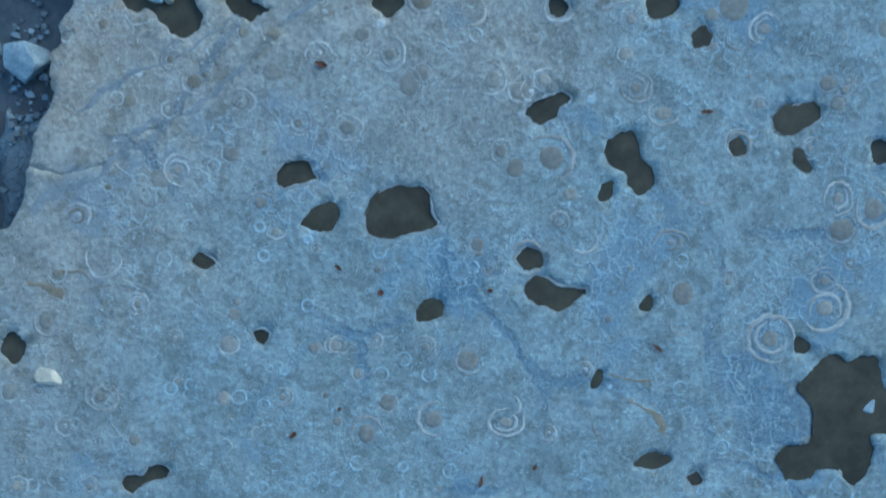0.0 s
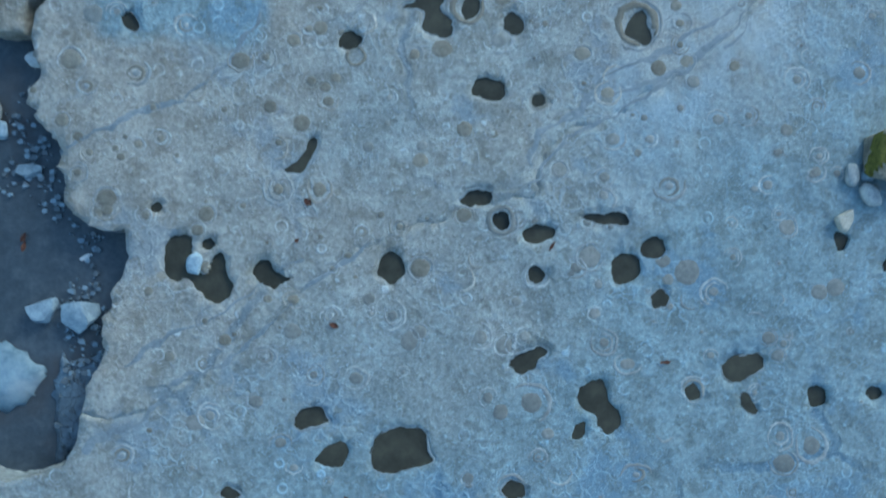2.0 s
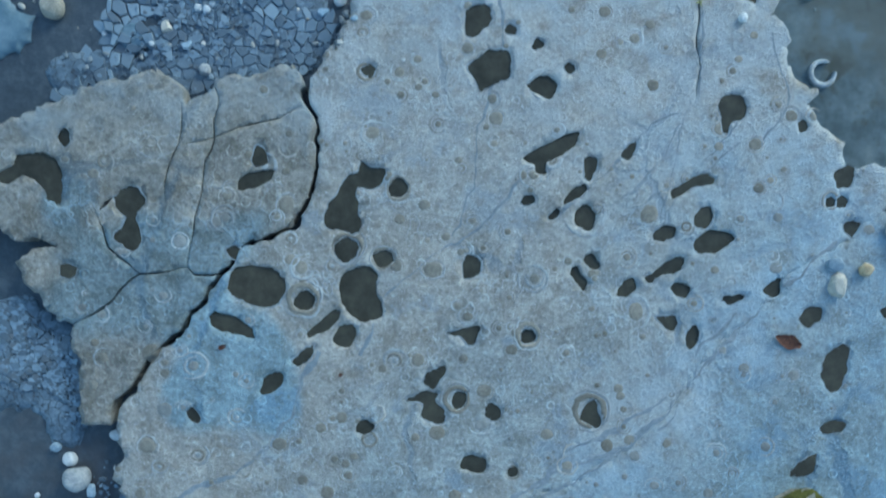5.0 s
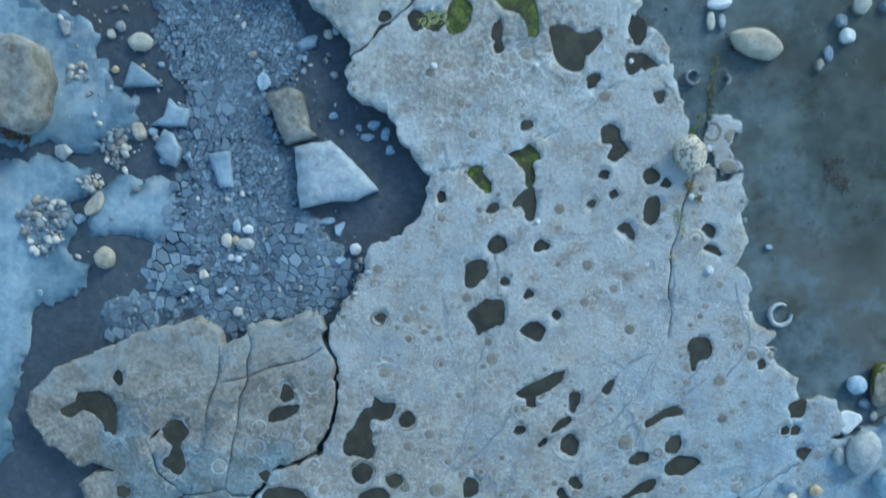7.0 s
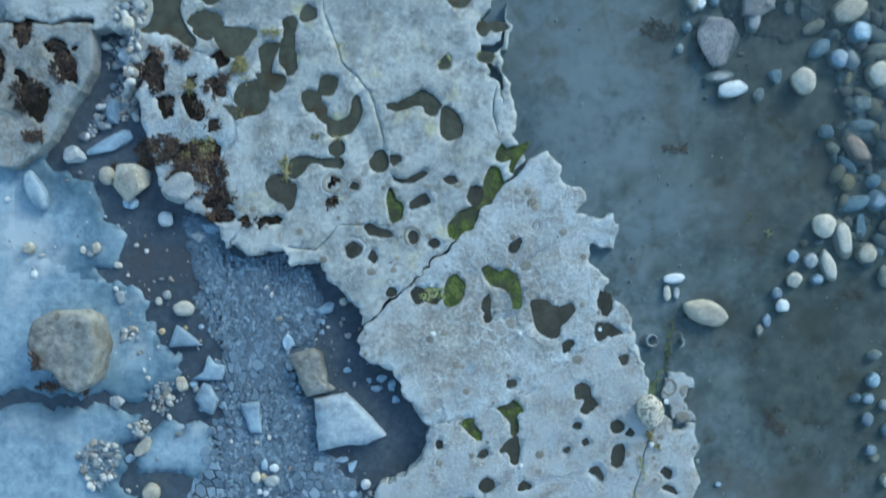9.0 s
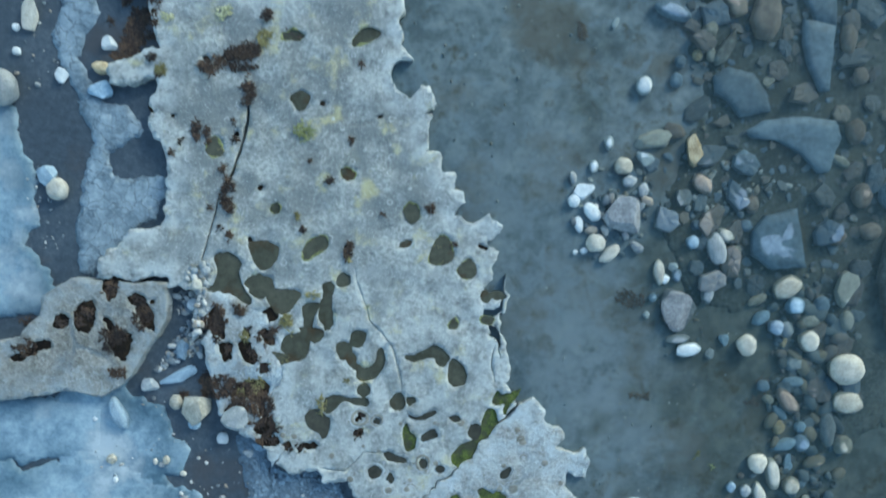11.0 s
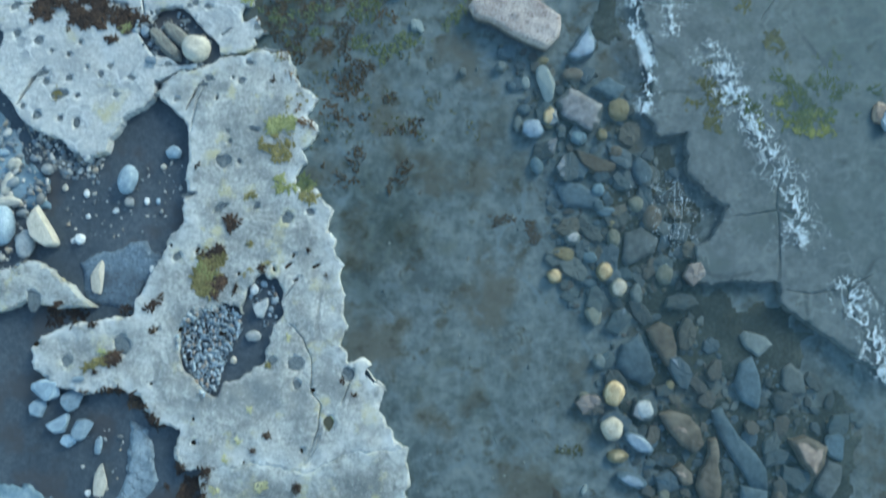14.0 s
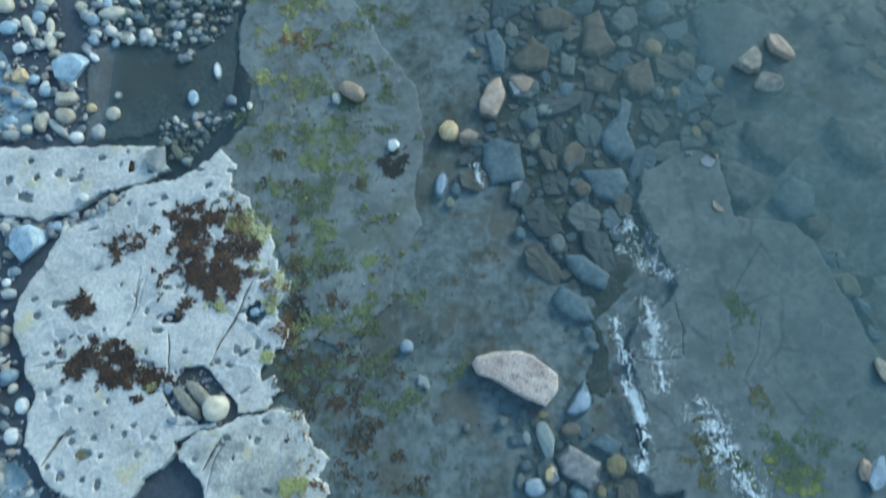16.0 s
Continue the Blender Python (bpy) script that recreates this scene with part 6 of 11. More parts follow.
edge.append([(2.24, 6.18), (2.25, 6.32), (2.30, 6.39), (2.36, 6.41), (2.44, 6.37), (2.53, 6.29), (2.53, 6.24), (2.46, 6.21), (2.42, 6.14), (2.47, 6.07), (2.49, 6.02), (2.57, 6.00), (2.58, 5.94), (2.49, 5.92), (2.40, 5.92), (2.34, 5.97), (2.30, 6.08)])
slab("low outer step of the limestone bed with fossil shells", edge, -0.05, LIMESTONE, grain=0.03)
# ---- kinds of things ----
def support(x, y):
    """Height of what lies under a thing at that place."""
    for a in SLABS:
        if a.holds(x, y):
            for h in HOLLOWS:
                if h.holds(x, y):
                    return a.z - (0.09 if h.kind == "pocket" else 0.03)
            return a.z + relief(x, y)
    for a in SHEETS:
        if a.holds(x, y):
            return a.z
    return bed_height(x, y)


def slab_at(x, y):
    for a in SLABS:
        if a.holds(x, y):
            return a.body, a.z
    return None, 0


STONE_SHAPES = {}


def stone_mesh(shape, tone, fine):
    """Unit stones: 'round' water-worn or 'block' broken, eight forms of each."""
    key = (shape, tone, fine)
    if key not in STONE_SHAPES:
        kind, seed = shape
        rnd = random.Random(seed * 7 + len(kind))
        bm = bmesh.new()
        bmesh.ops.create_icosphere(bm, subdivisions=4 if fine or kind == "block" else 3, radius=1)
        cuts = []
        for _ in range(5 if kind == "round" else 11):
            d = Vector((rnd.gauss(0, 1), rnd.gauss(0, 1), rnd.gauss(0, 0.5))).normalized()
            cuts.append((d, rnd.uniform(0.74, 0.95) if kind == "round" else rnd.uniform(0.50, 0.80)))
        cuts.append((Vector((rnd.uniform(-0.15, 0.15), rnd.uniform(-0.15, 0.15), 1)).normalized(), 0.8 if kind == "round" else 0.62))
        for v in bm.verts:
            p = v.co.copy()
            for d, r in cuts:
                over = p.dot(d) - r
                if over > 0:
                    p -= d * over * (0.72 if kind == "round" else 0.95)
            w = p * 1.3 + Vector((seed * 3.1, 0, 0))
            p *= 1 + (0.12 if kind == "round" else 0.08) * noise.noise(w) + (0.02 if kind == "round" else 0.025) * noise.noise(w * 3.6) + (0.022 if fine else 0.008) * noise.noise(w * 13)
            v.co = p
        ex = [max(abs(v.co[k]) for v in bm.verts) for k in range(2)]
        for v in bm.verts:
            v.co.x, v.co.y = v.co.x / ex[0], v.co.y / ex[1]
        me = bpy.data.meshes.new("stone")
        for f in bm.faces:
            f.smooth = True
        bm.to_mesh(me)
        bm.free()
        me.materials.append(STONES[tone][0])
        STONE_SHAPES[key] = me
    return STONE_SHAPES[key]


COUNT = [0]


def lay(name, kind, x, y, length, width, angle, tone, high, words, category, group=""):
    COUNT[0] += 1
    me = stone_mesh((kind, COUNT[0] % 8), tone, max(length, width) > 0.7)
    ob = new(name, me)
    h = high * min(length, width)
    z = support(x, y)
    if kind == "round" and y > 15 and x - shore_line(y) > 4.0:
        h = min(h, max(0.018, (-0.072 - z) / 0.8))       # the outer cobbles are wholly drowned
    ob.matrix_world = Matrix.LocRotScale((x, y, z + 0.30 * h), Euler((0, 0, radians(angle))), (length / 2, width / 2, h / 2))
    tagged(ob, "%s %s" % (STONES[tone][1], words), category, group)
    if tone == "mossy":
        index, V, F = {}, [], []
        for f in me.polygons:
            c = f.center
            g = Vector((c.x * math.cos(radians(angle)) - c.y * math.sin(radians(angle)), c.x * math.sin(radians(angle)) + c.y * math.cos(radians(angle)), 0))
            if c.z > -0.2 and 0.62 * g.y - 0.62 * g.x + 0.7 * noise.noise(c * 2.2) + 0.3 * noise.noise(c * 7.0) > 0.42:
                F.append([index.setdefault(i, len(index)) for i in f.vertices])
        for i in index:
            p, nn = me.vertices[i].co, me.vertices[i].normal
            V.append(p + nn * 0.012)
        mesh_object("moss_patch", V, F, MOSS, ob, "yellow-green moss on the upper side", True)
    return ob


def cobble(x, y, length, width, angle, tone="grey", high=0.75):
    wet = x > 1.1 - 0.09 * y
    small = max(length, width) < 0.12
    return lay("pebble" if small else "cobble", "round", x, y, length, width, angle, tone, high,
               "water-worn %s lying %s" % ("pebble" if small else "cobble", "in shallow water" if wet else "on the wet rock"),
               "pebble" if small else "cobble", "loose stones of the shore")


def boulder(x, y, length, width, angle, tone="grey", high=0.6):
    wet = x > 1.1 - 0.09 * y
    big = max(length, width) > 0.45
    return lay("boulder" if big else "broken_stone", "block", x, y, length, width, angle, tone, high,
               "%s resting %s" % ("weathered boulder" if big else "broken angular stone", "in shallow water" if wet else "on the wet shale"),
               "boulder" if big else "stone", "" if big else "loose stones of the shore")


def flagstone(points, tone="blue", thick=0.07, lift=0.0):
    """A flat broken plate with bevelled, chipped edges."""
    cx, cy = sum(p[0] for p in points) / len(points), sum(p[1] for p in points) / len(points)
    base = support(cx, cy) + lift
    rim = jag([(x - cx, y - cy) for x, y in points], 0.06, 0.012, cx)
    n, verts, faces = len(rim), [], []
    rings = [(1.0, 0), (1.01, 0.78 * thick), (0.975, thick), (0.6, thick * 1.04), (0.25, thick * 1.05)]
    if thick > 0.2:
        rings = [(0.97, 0), (1.0, 0.5 * thick), (0.985, 0.84 * thick), (0.95, 0.97 * thick), (0.86, thick), (0.74, thick), (0.6, thick), (0.45, thick), (0.3, thick), (0.15, thick)]
        SHEETS.insert(0, Area([(cx + 0.9 * (x - cx), cy + 0.9 * (y - cy)) for x, y in points], base + thick))
    for k, (s, z) in enumerate(rings):
        for x, y in rim:
            q = (0.004 + 0.07 * max(0, thick - 0.1)) * noise.noise(Vector(((x * s + cx) * 6, (y * s + cy) * 6, 1.0))) + (0.006 if thick > 0.2 else 0.002) * noise.noise(Vector(((x * s + cx) * 18, (y * s + cy) * 18, 1.0))) if k > 1 else 0
            verts.append((x * s, y * s, z + q))
    verts.append((0, 0, thick * 1.1))
    last = len(rings) - 1
    for k in range(last):
        faces += [(k * n + i, k * n + (i + 1) % n, (k + 1) * n + (i + 1) % n, (k + 1) * n + i) for i in range(n)]
    faces += [(last * n + i, last * n + (i + 1) % n, (last + 1) * n) for i in range(n)]
    ob = mesh_object("flagstone" if thick < 0.2 else "boulder", verts, faces, STONES[tone][0], smooth=thick > 0.2)
    ob.data.polygons.foreach_set("use_smooth", [thick > 0.2 or i >= 2 * n for i in range(len(faces))])
    ob.location = (cx, cy, base - 0.02)
    PLATES.append(Area([(cx + 1.06 * (x - cx), cy + 1.06 * (y - cy)) for x, y in points]))
    wet = cx > 1.1 - 0.09 * cy
    tagged(ob, "%s %s %s" % (STONES[tone][1], "flat broken flagstone" if thick < 0.2 else "flat-topped boulder", "in shallow water" if wet else "lying on wet shale"), "flagstone" if thick < 0.2 else "boulder", "flat stones of the shore" if thick < 0.2 else "")
    return ob


MARLS = []


def patch(kind, points, z):
    """A low sheet of pale marl or bedded shale on the channel floor, with a crumbling edge."""
    from mathutils.geometry import delaunay_2d_cdt
    mat, words, name = {"marl": (MARL, "smooth pale blue marl on the channel floor", "marl_sheet"), "shale": (SHALE, "dark blue crumbling shale bed", "shale_bed"), "crumb": (CRUMB, "crackled grey-blue marl on the channel floor", "marl_sheet"), "pool": (POOL_SKY_TONE, "silt floor of a shallow pool, lightened in colour for reflected sky", "pool_floor"), "silt": (DARK_BED, "dark sheet over the bed between drowned stones", "silt_bed")}[kind]
    rim = jag(points, 0.05, 0.24, 2.0, 1.1) if kind == "silt" else jag(points, 0.03, 0.05 if kind == "marl" else 0.04, 2.0)
    A = np.array(rim)
    lo, hi = A.min(0), A.max(0)
    g = 0.07
    gx, gy = np.meshgrid(np.arange(lo[0], hi[0], g), np.arange(lo[1], hi[1], g))
    gx, gy = gx.ravel(), gy.ravel()
    ok = inside(gx, gy, rim)
    verts = [Vector(p) for p in rim] + [Vector(p) for p in zip(gx[ok].tolist(), gy[ok].tolist())]
    v2, _, f2, _, _, _ = delaunay_2d_cdt(verts, [(i, (i + 1) % len(rim)) for i in range(len(rim))], [], 0, 1e-5)
    V, F = np.array([tuple(v) for v in v2]), np.array([tuple(f) for f in f2])
    mid = V[F].mean(1)
    F = F[inside(mid[:, 0], mid[:, 1], rim)].tolist()
    seen_ = {(a, b) for f in F for a, b in zip(f, f[1:] + f[:1])}
    edge = {a for a, b in seen_ if (b, a) not in seen_}
    base = (lambda u, v: bed_height(u, v) + 0.012) if kind == "silt" else (lambda u, v: z)
    top = [(x, y, base(x, y) - (0.022 if i in edge else 0) + 0.010 * noise.noise(Vector((x * 2.2, y * 2.2, 5))) + 0.005 * noise.noise(Vector((x * 8, y * 8, 5)))) for i, (x, y) in enumerate(V.tolist())]
    low = {}
    for a, b in list(seen_):
        if (b, a) not in seen_:
            for c in (a, b):
                if c not in low:
                    low[c] = len(top)
                    top.append((top[c][0], top[c][1], top[c][2] - 0.13))
            F.append((b, a, low[a], low[b]))
    ob = mesh_object(name, top, F, mat, smooth=True)
    MARLS.append((ob, rim, Area(rim)))
    if kind != "silt":
        SHEETS.insert(0, Area(rim, z))
    tagged(ob, words, "rock floor", kind="structure")
    return ob


def dry_sheets():
    """Sheets dry from their middle; where two join there is no edge."""
    for ob, rim, own in MARLS:
        P = np.array([v.co[:2] for v in ob.data.vertices])
        free = np.array([p for p in rim[::2] if not any(a is not own and a.holds(*p) for _, _, a in MARLS)] or [(99.0, 99.0)])
        g = np.sqrt(((P[:, None, :] - free[None, :, :]) ** 2).sum(2)).min(1)
        fade = min(0.30, 0.6 * float(g.max()))
        wet = ob.data.attributes.new("wet", "FLOAT", "POINT")
        wet.data.foreach_set("value", [max(0.0, min(1.0, 1.05 - d / fade + 0.9 * noise.noise(Vector((u * 1.6, v * 1.6, 2.0))) + 0.4 * noise.noise(Vector((u * 5, v * 5, 2.0))))) for (u, v), d in zip(P.tolist(), g.tolist())])


def scatter(points, count, seed, gap=0.0, mask=None):
    """Places inside an outline, biggest first, keeping apart."""
    rnd = np.random.RandomState(seed)
    A = np.array(points)
    lo, hi = A.min(0), A.max(0)
    p = rnd.uniform(lo, hi, (count * 6, 2))
    p = p[inside(p[:, 0], p[:, 1], points)][:count]
    if mask:
        p = np.array([q for q in p.tolist() if mask(*q)]).reshape(-1, 2)
    return p


def gravel(points, count, small, large, mat, words, seed=1, lift=0.0, broken=False):
    """Loose pebbles too many to count, in one heap."""
    bm = bmesh.new()
    bmesh.ops.create_icosphere(bm, subdivisions=2, radius=1)
    unit = np.array([v.co[:] for v in bm.verts])
    tri = np.array([[v.index for v in f.verts] for f in bm.faces])
    bm.free()
    rnd = np.random.RandomState(seed)
    forms = []
    for k in range(6):
        u = unit.copy()
        for _ in range(12 if broken else 7):
            d = rnd.normal(size=3) * ((1, 1, 0.35) if broken else (1, 1, 1))
            d /= np.linalg.norm(d)
            over = np.maximum(0, u @ d - (rnd.uniform(0.5, 0.8) if broken else rnd.uniform(0.55, 0.9)))
            u -= over[:, None] * d * (1.0 if broken else 0.9)
        forms.append(u)
    V, F, n = [], [], 0
    for x, y in scatter(points, count, seed).tolist():
        if any(a.holds(x, y) for a in PLATES):
            continue
        s = small * (large / small) ** (rnd.uniform() ** 2.0) / 2
        a = rnd.uniform(0, 6.28)
        u = forms[rnd.randint(6)] * (s * rnd.uniform(1.0, 1.5), s * rnd.uniform(0.75, 1.0), s * rnd.uniform(0.45, 0.75))
        r = np.array([[math.cos(a), -math.sin(a), 0], [math.sin(a), math.cos(a), 0], [0, 0, 1]])
        V.append(u @ r.T + (x, y, support(x, y) + 0.3 * s + lift + rnd.uniform(0, 0.3) * s))
        F.append(tri + n)
        n += len(unit)
    ob = mesh_object("gravel", np.vstack(V).tolist(), np.vstack(F).tolist(), mat, smooth=True)
    return tagged(ob, words, "gravel", kind="stuff")


def flag_field(points, count, small, large, mat, words, seed=1, lift=0.0):
    """Packed angular plates and blocks, lying close without overlapping."""
    rnd = np.random.RandomState(seed)
    kept = []
    for i, (x, y) in enumerate(scatter(points, count * 5, seed).tolist()):
        s = small * (large / small) ** (1 - min(1.0, i / (count * 1.2)) * rnd.uniform(0.5, 1.0))
        if any(a.holds(x + dx, y + dy) for a in PLATES for dx, dy in ((0, 0), (0.4 * s, 0), (-0.4 * s, 0), (0, 0.4 * s), (0, -0.4 * s))):
            continue
        if all((x - u) ** 2 + (y - v) ** 2 > (0.46 * (s + t)) ** 2 for u, v, t in kept):
            kept.append((x, y, s))
        if len(kept) >= count:
            break
    V, F = [], []
    for x, y, s in kept:
        k, b = rnd.randint(5, 9), len(V)
        a0, turn, lean = rnd.uniform(0, 6.28), rnd.uniform(0, 3.14), rnd.normal(0, 0.10, 2)
        long = rnd.uniform(1.0, 1.5)
        high = min(0.10, 0.30 * s) * rnd.uniform(0.6, 1.1)
        ring = []
        for i in range(k):
            a, r = a0 + 6.283 * (i + rnd.uniform(-0.3, 0.3)) / k, 0.52 * s * rnd.uniform(0.78, 1.12)
            u, v = r * math.cos(a) * long, r * math.sin(a) / long ** 0.6
            ring.append((u * math.cos(turn) - v * math.sin(turn), u * math.sin(turn) + v * math.cos(turn)))
        fine = []
        for (ax, ay), (bx, by) in zip(ring, ring[1:] + ring[:1]):
            for j in range(3):
                g = rnd.normal(0, 0.018, 2) * s * (j > 0)
                fine.append((ax + (bx - ax) * j / 3 + g[0], ay + (by - ay) * j / 3 + g[1]))
        n, z = len(fine), support(x, y) + lift
        for c, h in ((1.0, -0.05), (1.0, 0.62 * high), (0.93, 0.92 * high), (0.72, high), (0.35, 1.03 * high)):
            for u, v in fine:
                V.append((x + c * u, y + c * v, z + h + (c * (lean[0] * u + lean[1] * v) + 0.05 * s * noise.noise(Vector((x + 4 * u / s, y + 4 * v / s, c))) if h > 0 else 0)))
        F += [(b + j * n + i, b + j * n + (i + 1) % n, b + (j + 1) * n + (i + 1) % n, b + (j + 1) * n + i) for j in range(4) for i in range(n)]
        F.append(tuple(b + 4 * n + i for i in range(n)))
    ob = mesh_object("broken_stones", V, F, mat)
    return tagged(ob, words, "stones", kind="stuff")


def rubble(points, count, size, seed=3):
    """Thin platy shale flakes, packed close."""
    rnd = np.random.RandomState(seed)
    V, F = [], []
    points = jag(points, 0.1, 0.16, 3.0, 1.3)
    for x, y in scatter(points, count, seed, mask=lambda x, y: noise.noise(Vector((x * 1.6, y * 1.6, 4.0))) > -0.12 - 0.25 * rnd.uniform()).tolist():
        if slab_at(x, y)[0]:
            continue
        k, s, b = rnd.randint(4, 7), size * (0.35 + 1.3 * rnd.uniform() ** 2.2) / 2, len(V)
        z = support(x, y) + 0.002 + rnd.uniform(0, 0.008)
        tx, ty = rnd.normal(0, 0.05, 2)
        a0 = rnd.uniform(0, 6.28)
        ring = []
        for i in range(k):
            a, r = a0 + 6.283 * (i + rnd.uniform(-0.25, 0.25)) / k, s * rnd.uniform(0.75, 1.15)
            ring.append((r * math.cos(a) * 1.2, r * math.sin(a)))
        V += [(x + u, y + v, z - 0.02) for u, v in ring] + [(x + u * 0.9, y + v * 0.9, z + 0.006 + tx * u + ty * v) for u, v in ring]
        F.append(tuple(b + k + i for i in range(k)))
        F += [(b + i, b + (i + 1) % k, b + k + (i + 1) % k, b + k + i) for i in range(k)]
    ob = mesh_object("shale_rubble", V, F, FLAKES)
    return tagged(ob, "small blue-grey shale flakes covering the channel floor", "rubble", kind="stuff")


def mosaic(points, beds):
    """A flat shale bed split by its joints into small close-fitting plates, coarse in places and fine in others."""
    A = np.array(points)
    lo, hi = A.min(0), A.max(0)
    V, F = [], []
    for seed, (size, keep) in enumerate(beds):
        w, h, rnd = 0.5 * size, 0.36 * size, random.Random(seed)

        def corner(i, j):
            r = noise.cell_vector(Vector((i + 0.5, j + 0.5, seed + 0.5)))
            x, y = i * w, j * h
            v = noise.noise_vector(Vector((x * 1.3, y * 1.3, seed)))
            f = noise.noise_vector(Vector((x * 6.0, y * 6.0, seed)))
            return lo[0] + x + 1.5 * w * (r.x - 0.5) + 0.14 * v.x + 0.05 * f.x, lo[1] + y + 1.5 * h * (r.y - 0.5) + 0.14 * v.y + 0.05 * f.y

        for j in range(-2, int((hi[1] - lo[1]) / (3 * h)) + 3):
            for i in range(-2, int((hi[0] - lo[0]) / (2 * w)) + 3):
                a, c = 2 * i + (j & 1), 3 * j
                ring = [corner(a + u, c + v) for u, v in ((0, -2), (1, -1), (1, 1), (0, 2), (-1, 1), (-1, -1))]
                cx, cy = sum(p[0] for p in ring) / 6, sum(p[1] for p in ring) / 6
                if rnd.random() < 0.10 or not inside(np.array([cx]), np.array([cy]), points)[0] or not keep(cx, cy) or slab_at(cx, cy)[0]:
                    continue
                z, b = support(cx, cy) + 0.004 + rnd.uniform(0, 0.006), len(V)
                tx, ty, near = rnd.gauss(0, 0.05), rnd.gauss(0, 0.05), 1 - rnd.uniform(0.06, 0.20)
                for k, d in ((near, -0.02), (near, 0.0), (near - 0.12, 0.0025)):
                    V += [(cx + k * (x - cx), cy + k * (y - cy), z + d + (tx * (x - cx) + ty * (y - cy)) * (d >= 0)) for x, y in ring]
                F += [(b + 6 * k + q, b + 6 * k + (q + 1) % 6, b + 6 * k + 6 + (q + 1) % 6, b + 6 * k + 6 + q) for k in (0, 1) for q in range(6)]
                F.append(tuple(b + 12 + q for q in range(6)))
    ob = mesh_object("shale_plates", V, F, PLATING)
    return tagged(ob, "blue-grey shale bed split into small flat plates", "shale", kind="stuff")


def fronds(name, places, blade, mat, words, category, seed=2, high=0.05, kind="", wide=1.0):
    """Seaweed: short crinkled straps that lie over one another."""
    rnd = np.random.RandomState(seed)
    V, F = [], []
    for x, y in places:
        z = support(x, y)
        a = rnd.uniform(0, 6.283)
        l, w, b = blade * rnd.uniform(0.6, 1.6), wide * blade * rnd.uniform(0.05, 0.12), len(V)
        bend = rnd.normal(0, 0.9)
        px, py = x, y
        for i in range(5):
            s = i / 4
            ww = w * (0.5 + 1.1 * math.sin(math.pi * min(0.93, s * 0.9 + 0.1)))
            zz = z + (0.003 if z < -0.055 else 0.012) + high * rnd.uniform(0.1, 0.9) * math.sin(math.pi * min(1, s + 0.1))
            dx, dy = math.cos(a), math.sin(a)
            V += [(px - dy * ww, py + dx * ww, zz + rnd.uniform(-0.006, 0.006)), (px + dy * ww, py - dx * ww, zz + rnd.uniform(-0.006, 0.006))]
            px, py, a = px + dx * l / 4, py + dy * l / 4, a + bend / 4
        F += [(b + 2 * i, b + 2 * i + 1, b + 2 * i + 3, b + 2 * i + 2) for i in range(4)]
    ob = mesh_object(name, V, F, mat, smooth=True)
    return tagged(ob, words, category, "" if kind else "seaweed on the rocks", kind)


CLUMPS = [0]


def wrack_clump(x, y, length, width, angle, tone="brown", dense=1.0):
    CLUMPS[0] += 1
    k, ca, sa, spots = CLUMPS[0], math.cos(radians(angle)), math.sin(radians(angle)), []
    rnd = random.Random(40 + k)
    for _ in range(int(min(5200, max(60, dense * (2400 if y > 13 else 5200) * length * width)))):
        r, q = 1.45 * math.sqrt(rnd.random()), rnd.uniform(0, 6.283)
        u, v = 0.5 * length * r * math.cos(q), 0.5 * width * r * math.sin(q)
        px, py = x + u * ca - v * sa, y + u * sa + v * ca
        w = Vector((px, py, 0.37 * k))
        if noise.noise(w * 4.0) + 0.7 * noise.noise(w * 11.0) > -0.06 + 0.9 * max(0.0, r - 0.6):
            spots.append((px, py))
    if len(spots) < 4:
        spots += [(x + rnd.uniform(-0.2, 0.2) * length, y + rnd.uniform(-0.2, 0.2) * width) for _ in range(12)]
    mat, words = {"deep": (WEED_DEEP, "drowned dark green weed on the slate shelf"), "drowned": (WEED_BROWN, "drowned brown weed on the seabed"), "brown": (WRACK, "dark brown bladder wrack draped on rock"), "green": (WEED_GREEN, "bright green weed growing on rock"), "olive": (WEED_OLIVE, "olive brown weed tuft on rock"), "yellow": (LICHEN, "pale yellow lichen crust on the rock edge"), "rust": (WEED_RUST, "rust-brown weed tuft on the drowned shelf")}[tone]
    fronds("seaweed_clump", spots, 0.04 if tone == "deep" else min(0.065 if y > 13 else 0.038, 0.02 + 0.2 * min(length, width)), mat, words, "seaweed", k, kind="stuff", wide=1.8 if y > 13 else 1.5, high=0.006 if support(x, y) < -0.055 else 0.016)


def damp_band(u, v, seed, low, reach=1.7):
    """Where weed grows on the drowned rock seaward of the ledge."""
    d = u - shore_line(v)
    if not -0.5 < d < reach * 1.3:
        return False
    w = Vector((u, v, seed))
    return noise.noise(w * 2.3) + 0.55 * noise.noise(w * 6.5) > low + 0.55 * (d / reach - 0.35) ** 2


